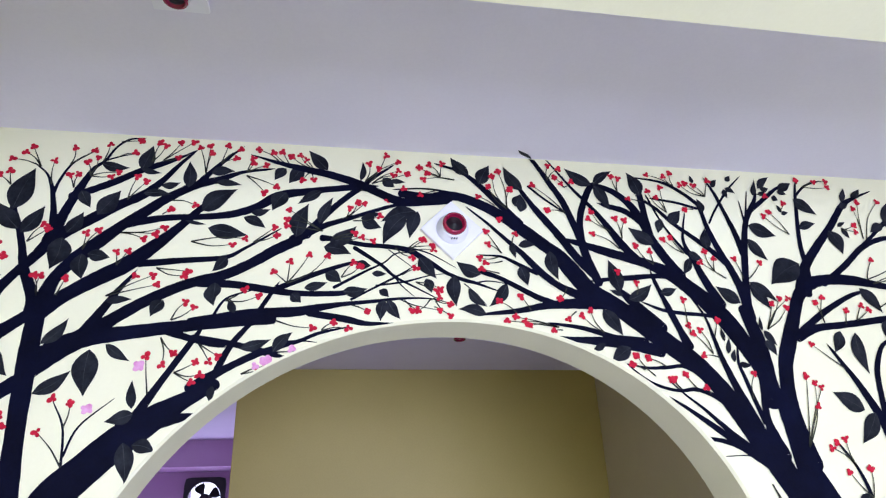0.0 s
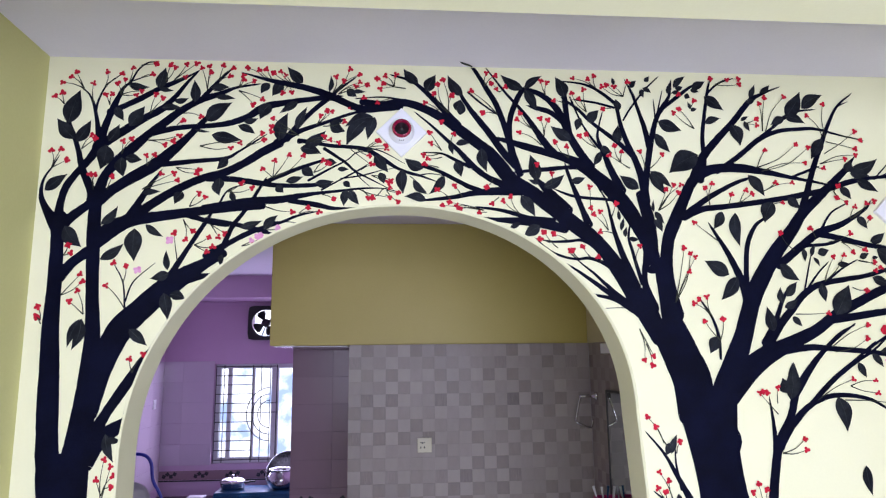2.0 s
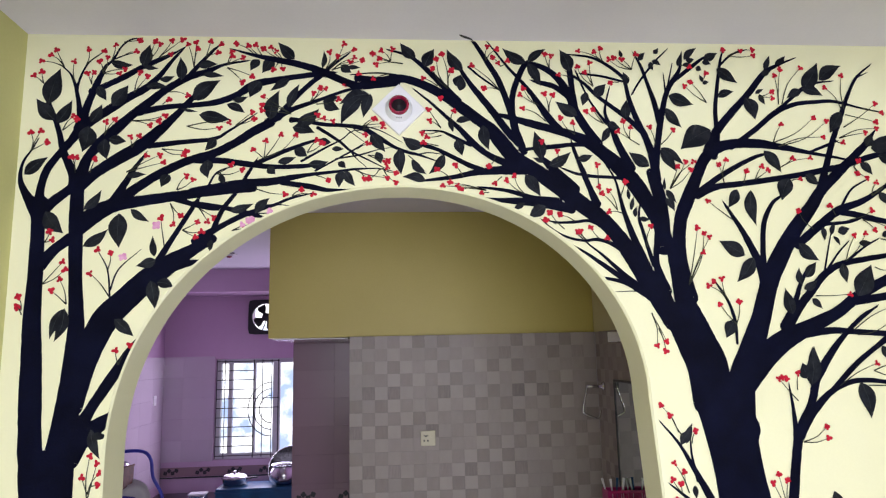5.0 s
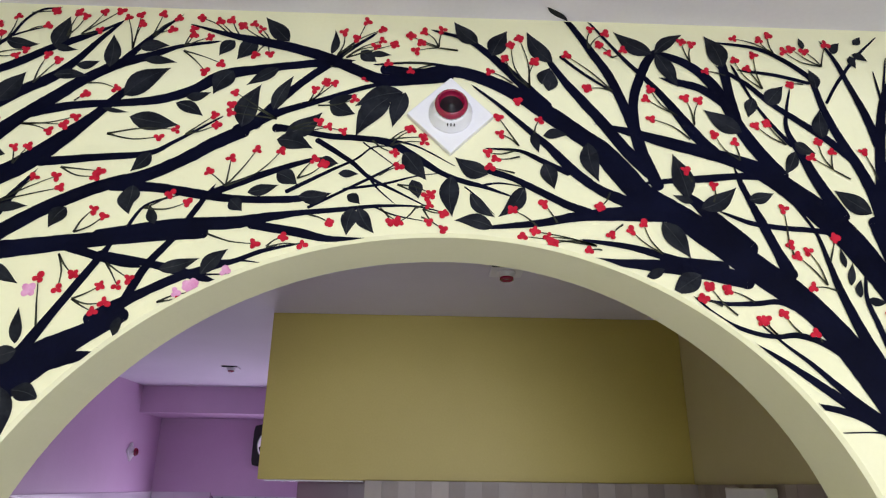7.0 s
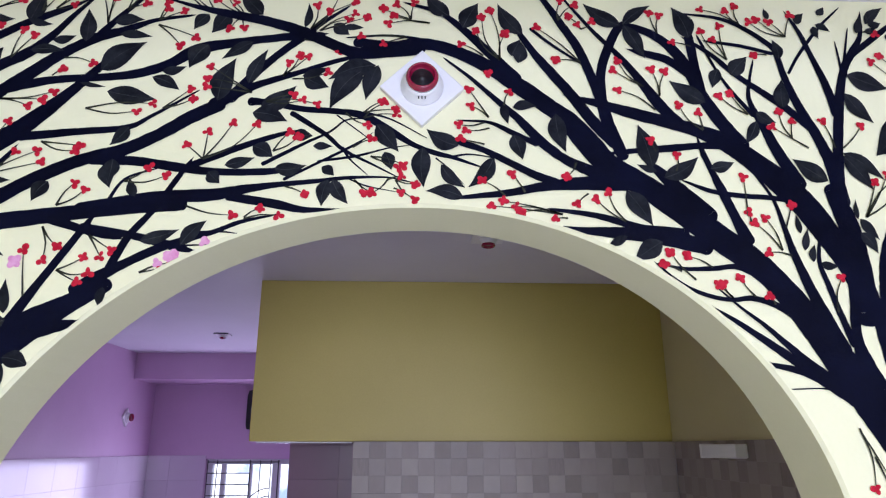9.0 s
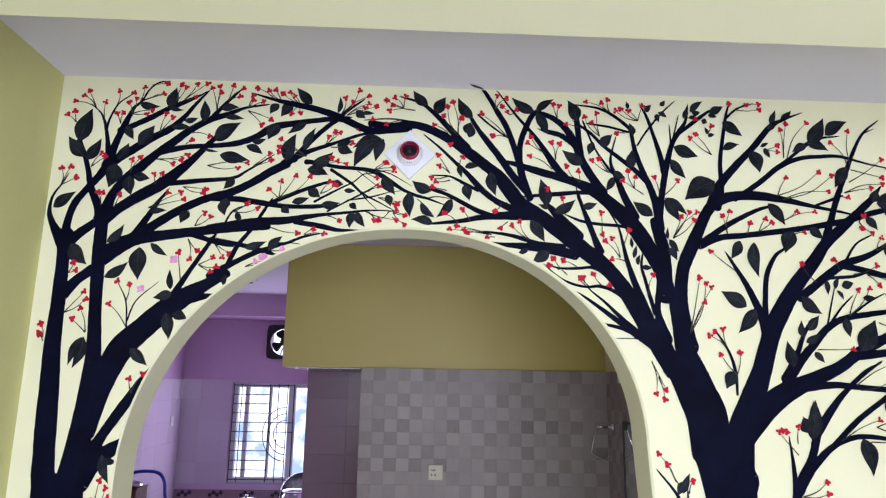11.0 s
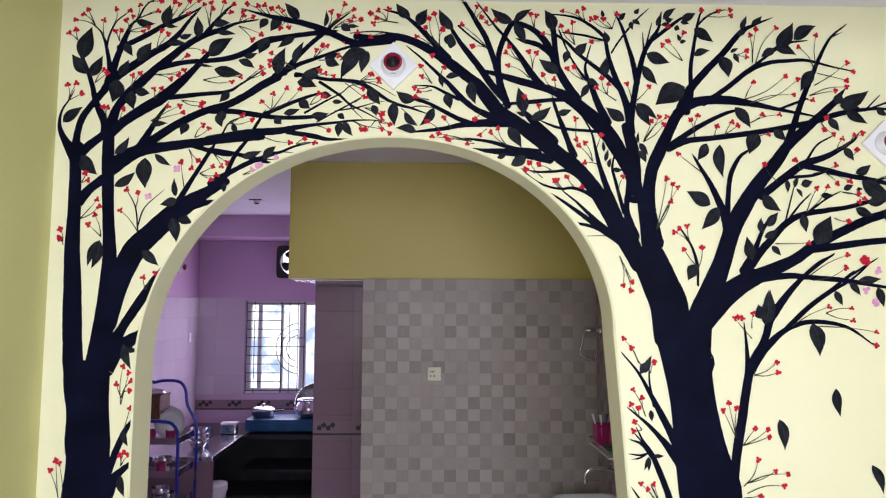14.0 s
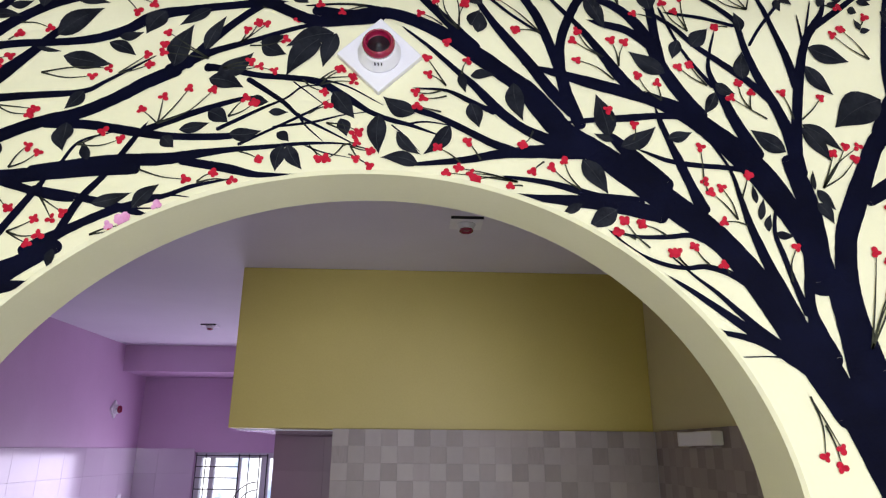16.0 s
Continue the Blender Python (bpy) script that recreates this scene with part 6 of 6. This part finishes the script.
rack = thing("dish_rack", "blue steel trolley rack with wire trays of dishes", "rack")
RACK_Y0, RACK_Y1 = 2.93, 3.28
part("end_frame", tube(glide([(-1.685, RACK_Y1, 0.0), (-1.685, RACK_Y1, 0.60), (-1.69, RACK_Y1, 0.92), (-1.765, RACK_Y1, 1.08), (-1.785, RACK_Y1, 1.20), (-1.83, RACK_Y1, 1.26), (-1.92, RACK_Y1, 1.275), (-2.02, RACK_Y1, 1.26), (-2.08, RACK_Y1, 1.20), (-2.08, RACK_Y1, 0.6), (-2.08, RACK_Y1, 0.0)], 5), 0.0125), BLUE, rack, smooth=True)
part("end_frame", tube(glide([(-1.70, RACK_Y0, 0.0), (-1.70, RACK_Y0, 0.60), (-1.705, RACK_Y0, 0.90), (-1.735, RACK_Y0, 0.98), (-1.80, RACK_Y0, 1.01), (-1.98, RACK_Y0, 1.01), (-2.06, RACK_Y0, 0.96), (-2.08, RACK_Y0, 0.6), (-2.08, RACK_Y0, 0.0)], 5), 0.0125), BLUE, rack, smooth=True)
for z in (0.12, 0.36, 0.60, 0.84):
    part("tray_side", box(-1.712, RACK_Y0, z, -1.703, RACK_Y1, z + 0.052, 0.002), STEEL, rack)
    part("tray_side", box(-2.075, RACK_Y0, z, -2.066, RACK_Y1, z + 0.052, 0.002), STEEL, rack)
    part("tray_front", box(-2.066, RACK_Y0 + 0.015, z, -1.712, RACK_Y0 + 0.022, z + 0.05, 0.002), STEEL, rack)
    for k in range(7):
        y = RACK_Y0 + 0.03 + k * 0.048
        part("tray_wire", tube([(-2.066, y, z + 0.004), (-1.712, y, z + 0.004)], 0.0025, sides=5), STEEL, rack)
for i, (x, y, tilt) in enumerate(((-1.80, 3.02, 12), (-1.83, 3.09, 15), (-1.86, 3.16, 10), (-1.90, 3.22, 14))):
    plate = thing("plate", "white plate standing in the dish rack", "plate", (x, y, 0.96 + 0.02), group="plates in the dish rack")
    part("body", lathe([(0.0, 0.0), (0.05, 0.0), (0.065, 0.006), (0.105, 0.016), (0.107, 0.019), (0.06, 0.010), (0.0, 0.004)], 28), CERAMIC, plate, smooth=True)
    plate.rotation_euler = (radians(78 + tilt), 0, radians(25 + 4 * i))
basket = thing("basket", "brown woven box basket on the dish rack", "basket", (-2.0, 3.06, 1.024))
for a in ((-0.14, -0.10, 0, 0.14, 0.10, 0.01), (-0.14, -0.10, 0.01, -0.13, 0.10, 0.17), (0.13, -0.10, 0.01, 0.14, 0.10, 0.17), (-0.13, 0.09, 0.01, 0.13, 0.10, 0.17), (-0.13, -0.10, 0.01, 0.13, -0.09, 0.17)):
    part("panel", box(*a, 0.003), BROWN, basket)
for a in ((-0.146, -0.106, 0.162, 0.146, -0.100, 0.178), (0.140, -0.100, 0.162, 0.146, 0.10, 0.178)):
    part("rim", box(*a, 0.003), BROWN, basket)
part("lid", lathe([(0.125, 0.0), (0.128, 0.004), (0.11, 0.022), (0.05, 0.038), (0.014, 0.041), (0.012, 0.052), (0.0, 0.054)], 28, m=Matrix.Translation((0.01, 0, 0.1785))), STEEL, basket, "dull domed steel lid", smooth=True)
switch = thing("wall_switch", "small white switch plate on the kitchen side wall", "switch", (LX + 0.0085, 4.60, 1.55))
part("plate", box(0, -0.035, -0.045, 0.009, 0.035, 0.045, 0.003), PLASTIC, switch)
part("rocker", box(0.009, -0.010, -0.016, 0.013, 0.010, 0.016, 0.002), PLASTIC, switch)
for x, y, z in ((-1.78, 2.99, 0.846), (-1.93, 3.00, 0.846), (-1.85, 3.01, 0.606)):
    mg = thing("plastic_cup", "magenta plastic cup in the dish rack", "cup", (x, y, z), group="cups in the dish rack")
    part("body", lathe([(0.028, 0), (0.030, 0.003), (0.038, 0.095), (0.036, 0.095), (0.028, 0.008), (0.0, 0.006)], 18), MAROON, mg, smooth=True)
for i, (x, y, z, r) in enumerate(((-1.86, 3.10, 0.645, 0.06), (-1.79, 3.02, 0.405, 0.05), (-1.90, 3.16, 0.405, 0.07), (-1.82, 3.05, 0.165, 0.06))):
    cup = thing("steel_tumbler", "steel vessel on the tray of the dish rack", "vessel", (x, y, z - 0.038), group="vessels in the dish rack")
    part("body", lathe([(r * 0.8, 0), (r * 0.85, 0.004), (r, 0.11), (r * 0.98, 0.112), (r * 0.8, 0.01), (0.0, 0.008)], 20), STEEL, cup, smooth=True)

# ---- washing corner ----
socket = thing("wall_socket", "ivory plastic power socket on the chequered tiles", "socket", (0.187, TY - 0.0135, 1.482))
part("plate", box(-0.040, -0.010, -0.040, 0.040, 0.0, 0.040, 0.004), IVORY, socket)
for x, z, w, h in ((-0.012, 0.012, 0.004, 0.004), (-0.022, -0.012, 0.0035, 0.005), (-0.002, -0.012, 0.0035, 0.005), (-0.022, 0.014, 0.003, 0.003), (-0.003, 0.014, 0.003, 0.003)):
    part("socket_hole", box(x - w, -0.0125, z - h, x + w, -0.0102, z + h), BLACK, socket)
part("switch", box(0.012, -0.015, 0.004, 0.028, -0.010, 0.028, 0.002), IVORY, socket)

mirror = thing("mirror", "plain grey-green mirror with thin dark edges on the tiled wall", "mirror")
part("glass", box(RX - 0.024, 1.135, 1.22, RX - 0.018, 1.495, 1.775), GLASS, mirror)
for a in ((1.125, 1.775, 1.505, 1.787), (1.125, 1.208, 1.505, 1.22), (1.125, 1.22, 1.135, 1.775), (1.495, 1.22, 1.505, 1.775)):
    part("frame", box(RX - 0.028, a[0], a[1], RX - 0.012, a[2], a[3], 0.002), BLACK, mirror)
for y in (1.15, 1.455):
    part("clip", box(RX - 0.032, y, 1.745, RX - 0.0245, y + 0.03, 1.774, 0.002), BLACK, mirror, "dark square mirror clip")
ring = thing("towel_ring", "chrome towel ring on the tiled wall", "towel ring", (RX - 0.012, 1.71, 1.742))
part("base", lathe([(0.024, 0), (0.024, 0.008), (0.012, 0.014), (0.010, 0.03), (0.0, 0.031)], m=Matrix.Rotation(radians(-90), 4, "Y")), CHROME, ring, smooth=True)
part("arm", tube([(-0.02, 0, 0), (-0.098, 0, 0.0)], 0.008, sides=8), CHROME, ring, smooth=True)
part("ring", tube(glide([(-0.092, 0, 0.0), (-0.110, -0.008, -0.06), (-0.126, -0.014, -0.125), (-0.116, -0.018, -0.143), (-0.060, -0.022, -0.166), (-0.040, -0.020, -0.160), (-0.030, -0.016, -0.125)], 5), 0.0055, sides=8), CHROME, ring, smooth=True)
box_light = thing("mirror_light", "white plastic light fitting above the mirror", "light", (RX - 0.011, 1.315, 2.003))
part("body", box(-0.045, -0.14, -0.024, 0, 0.14, 0.024, 0.006), PLASTIC, box_light)
part("end_cap", box(-0.047, 0.13, -0.026, 0, 0.145, 0.026, 0.003), PLASTIC, box_light)

basin = thing("wash_basin", "white ceramic pedestal wash basin on the tiled wall", "basin", (RX - 0.012, 1.255, 0))


def basin_bowl():
    bm = bmesh.new()
    n = 28
    rings = []
    for s, z in ((0.40, 0.735), (0.55, 0.755), (0.78, 0.81), (0.95, 0.872), (1.0, 0.888), (1.0, 0.897), (0.98, 0.90), (0.90, 0.896), (0.74, 0.84), (0.40, 0.785), (0.08, 0.778)):
        ring_v = []
        for k in range(n):
            a = k * math.tau / n
            c, d = math.cos(a), math.sin(a)
            x = -0.183 - 0.183 * s * math.copysign(abs(c) ** 0.45, c)
            y = 0.195 * s * math.copysign(abs(d) ** 0.5, d) * (1 - 0.06 * c)
            ring_v.append(bm.verts.new((max(min(x, -0.001), -0.42), y, z)))
        rings.append(ring_v)
    for p, q in zip(rings, rings[1:]):
        for k in range(n):
            bm.faces.new((p[k], p[(k + 1) % n], q[(k + 1) % n], q[k]))
    bm.faces.new(rings[0][::-1])
    bm.faces.new(rings[-1])
    bmesh.ops.recalc_face_normals(bm, faces=bm.faces)
    return bm


part("bowl", basin_bowl(), CERAMIC, basin, smooth=True)
part("pedestal", lathe([(0.115, 0.0), (0.11, 0.03), (0.088, 0.10), (0.082, 0.45), (0.084, 0.66), (0.074, 0.742)], 20, m=Matrix.Translation((-0.150, 0, 0))), CERAMIC, basin, smooth=True)
tap = thing("tap", "chrome swan-neck tap on the wall above the basin", "tap", (RX - 0.012, 1.40, 1.02))
part("spout", tube(glide([(0, 0, 0), (-0.05, 0, 0.012), (-0.10, 0, 0.022), (-0.15, 0, 0.016), (-0.175, 0, -0.008), (-0.178, 0, -0.04)], 4), 0.010), CHROME, tap, smooth=True)
part("nozzle", lathe([(0.012, -0.058), (0.013, -0.05), (0.012, -0.038), (0.008, -0.036)], 14, m=Matrix.Translation((-0.178, 0, 0))), CHROME, tap, smooth=True)
part("handle", tube([(-0.045, 0, 0.01), (-0.045, 0, 0.04), (-0.045, -0.03, 0.05)], 0.007), CHROME, tap, smooth=True)
soap_shelf = thing("glass_shelf", "narrow glass shelf with a chrome rail under the mirror", "shelf", (RX - 0.012, 1.30, 1.150))
part("plate", box(-0.135, -0.19, 0, 0, 0.19, 0.008, 0.003), CERAMIC, soap_shelf)
part("rail", tube([(0, -0.19, 0.035), (-0.135, -0.19, 0.035), (-0.135, 0.19, 0.035), (0, 0.19, 0.035)], 0.004, sides=6), CHROME, soap_shelf)
jar = thing("brush_basket", "magenta plastic basket of brushes and tubes on the glass shelf", "basket", (RX - 0.075, 1.415, 1.159))
for a in ((-0.056, -0.045, 0, 0.056, 0.045, 0.004), (-0.056, -0.045, 0.004, -0.052, 0.045, 0.105), (0.052, -0.045, 0.004, 0.056, 0.045, 0.105), (-0.052, 0.041, 0.004, 0.052, 0.045, 0.105)):
    part("panel", box(*a), MAROON, jar)
for i in range(10):
    part("slat", box(-0.052 + 0.0108 * i, -0.045, 0.004, -0.0455 + 0.0108 * i, -0.041, 0.092), MAROON, jar)
part("rim", box(-0.052, -0.0455, 0.092, 0.052, -0.0405, 0.106, 0.001), MAROON, jar)
for a, b, lean, m2 in ((-0.035, 0.01, -0.03, PLASTIC), (-0.018, -0.012, -0.012, CERAMIC), (0.002, 0.016, 0.012, TEAL), (0.016, -0.014, 0.02, PLASTIC), (0.034, 0.008, 0.010, CERAMIC)):
    part("brush", tube([(a, b, 0.008), (a + lean * 0.6, b, 0.11), (a + lean, b, 0.155)], [0.004, 0.004, 0.007], sides=6), m2, jar)
soap = tagged(part("scrub_pad", box(RX - 0.125, 1.18, 1.159, RX - 0.055, 1.29, 1.182, 0.008), LEAFGREEN), "green scrub pad lying on the glass shelf", "scrub pad")
bin_ = thing("dustbin", "black plastic bin standing by the tiled wall", "bin", (0.745, 1.60, 0))
part("body", lathe([(0.10, 0), (0.105, 0.01), (0.118, 0.50), (0.122, 0.505), (0.122, 0.53), (0.118, 0.53), (0.10, 0.02), (0, 0.018)], 28), BLACK, bin_, smooth=True)
part("lid", lathe([(0.125, 0.53), (0.126, 0.545), (0.115, 0.575), (0.07, 0.592), (0.0, 0.596)], 28), BLACK, bin_, smooth=True)


# ---- wall tiles, laid last ----
def tile_mesh(name, w, h, thick, bevel, material):
    """A tile with eased edges, its back at y = 0, its face towards -y, its centre at the origin."""
    bm = bmesh.new()
    back = [bm.verts.new((sx * w / 2, 0, sz * h / 2)) for sx, sz in ((-1, -1), (1, -1), (1, 1), (-1, 1))]
    rim = [bm.verts.new((sx * w / 2, -thick + bevel, sz * h / 2)) for sx, sz in ((-1, -1), (1, -1), (1, 1), (-1, 1))]
    face = [bm.verts.new((sx * (w / 2 - bevel), -thick, sz * (h / 2 - bevel))) for sx, sz in ((-1, -1), (1, -1), (1, 1), (-1, 1))]
    for a, b in ((back, rim), (rim, face)):
        for k in range(4):
            bm.faces.new((a[k], a[(k + 1) % 4], b[(k + 1) % 4], b[k]))
    bm.faces.new(face)
    bmesh.ops.recalc_face_normals(bm, faces=bm.faces)
    return mesh_of(name, bm, material)


def lay(mesh, m, parent):
    ob = new("tile", mesh)
    ob.parent = parent
    ob.matrix_basis = m
    return ob


CHECK_A, CHECK_B = ((0.280, 0.238, 0.216), (0.375, 0.322, 0.292)), ((0.215, 0.180, 0.165), (0.330, 0.279, 0.256))
CHECK_C = ((0.155, 0.128, 0.119), (0.32, 0.268, 0.252))
CH = 0.0695


def chequer(joined):
    """Pale, taupe and brushed dark tiles, for loose pieces or for joined ones."""
    end = "_joined" if joined else ""
    return [pieces("pale_chequer_tile" + end, *CHECK_A, 0.58, 28, 0.03, 0.15, joined, 0.5, 0.9), pieces("taupe_chequer_tile" + end, *CHECK_B, 0.6, 34, 0.03, 0.15, joined, 0.4, 0.9),
            pieces("brushed_chequer_tile" + end, *CHECK_C, 0.6, 150, 0.02, 0.3, joined, 0.14, 1.6)]


def tone_of(i, j):
    """Chequerwork with a brushed dark tile here and there, in the maker's panel repeat of six by six."""
    if (i % 6, j % 6) in ((0, 1), (3, 4), (1, 4)) and (i * 7 + j * 3) % 5:
        return 2
    return (i + j) % 2


loose, joined_mats = chequer(False), chequer(True)
sheets = [tile_mesh("tile_face", CH - 0.0002, CH - 0.0002, thick, 0.0005, m) for thick, m in zip((0.0078, 0.0074, 0.0072), loose)]


def clad(wall, columns, rows, near_cols, near_rows, place):
    """Tiles one wall: the near stretch piece by piece, the remainder joined."""
    rest = [bmesh.new() for _ in range(3)]
    solid = Matrix.Diagonal((CH - 0.0002, 0.007, CH - 0.0002, 1))
    for i in range(columns):
        for j in range(rows):
            m, k = place(i, j), tone_of(i, j)
            if i < near_cols and j < near_rows:
                lay(sheets[k], m, wall)
            else:
                bmesh.ops.create_cube(rest[k], size=1.0, matrix=m @ Matrix.Translation((0, -0.0035, 0)) @ solid)
    for bm, mt in zip(rest, joined_mats):
        tagged(part("lower_tiles", bm, mt, wall), "remaining rows of chequered stone-look tiles", kind="stuff")


clad(bpy.data.objects["wall_tiled"], 20, 29, 20, 15, lambda i, j: pose(-0.24 + CH * (i + 0.5), TY - 0.001, 2.04 - CH * (j + 0.5)))
turn_east = Matrix.Rotation(radians(-90), 4, "Z")
clad(bpy.data.objects["wall_dining_east"], 23, 29, 14, 20, lambda i, j: Matrix.Translation((RX - 0.001, TY - 0.012 - CH * (i + 0.5), 2.04 - CH * (j + 0.5))) @ turn_east)

# glazed kitchen tiles with a decorated border row
TW, TH, TTOP = 0.30, 0.20, 1.95
glazed = tile_mesh("glazed_tile", TW - 0.0004, TH - 0.0004, 0.007, 0.0010, LILAC_TILE)
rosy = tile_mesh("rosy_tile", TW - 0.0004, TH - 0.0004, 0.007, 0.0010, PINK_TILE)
west = bpy.data.objects["wall_kitchen_west"]
turn_west = Matrix.Rotation(radians(90), 4, "Z")
for i in range(11):
    for j in range(6):
        lay(glazed, Matrix.Translation((LX + 0.001, KY - TW * (i + 0.5), TTOP - TH * (j + 0.5))) @ turn_west, west)
north = bpy.data.objects["wall_kitchen_north"]
for j in range(5):
    z = TTOP - TH * (j + 0.5)
    narrow = tile_mesh("edge_tile", WX0 - LX - 0.30 - 0.002, TH - 0.002, 0.007, 0.0012, LILAC_TILE) if j == 0 else narrow
    lay(glazed, pose(WX0 - 0.152, KY - 0.001, z), north)
    lay(narrow, pose((LX + WX0 - 0.302) / 2, KY - 0.001, z), north)
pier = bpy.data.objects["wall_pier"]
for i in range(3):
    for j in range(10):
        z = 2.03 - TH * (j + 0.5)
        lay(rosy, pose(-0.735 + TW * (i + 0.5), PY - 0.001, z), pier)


def border(x0, x1, y, z0, z1, parent):
    """A strip of pale tiles with dark flower sprigs over a black pencil line."""
    part("border_strip", box(x0, y - 0.011, z0 + 0.014, x1, y - 0.0085, z1), PINK_TILE, parent)
    part("pencil_line", box(x0, y - 0.014, z0, x1, y - 0.0085, z0 + 0.012, 0.002), BLACK, parent)
    n = max(1, round((x1 - x0) / 0.30))
    for i in range(n):
        bm = bmesh.new()
        cx = x0 + 0.10 + i * 0.30
        for k in range(4):
            fx, fz = cx + (k - 1.5) * 0.034, (z0 + z1) / 2 + 0.006 + (0.016 if k % 2 else -0.006)
            for p in range(4):
                a = p * math.tau / 4 + 0.5 + k
                bmesh.ops.create_circle(bm, cap_ends=True, segments=8, radius=0.0105, matrix=Matrix.Translation((fx + 0.011 * math.cos(a), y - 0.0125 - 0.00004 * (4 * k + p), fz + 0.011 * math.sin(a))) @ Matrix.Rotation(radians(90), 4, "X"))
        part("flower_sprig", bm, BLACK, parent)


border(LX + 0.01, -0.46, KY, 0.80, 0.90, bpy.data.objects["wall_kitchen_sill"])
border(-0.733, -0.26, PY, 0.882, 0.990, pier)
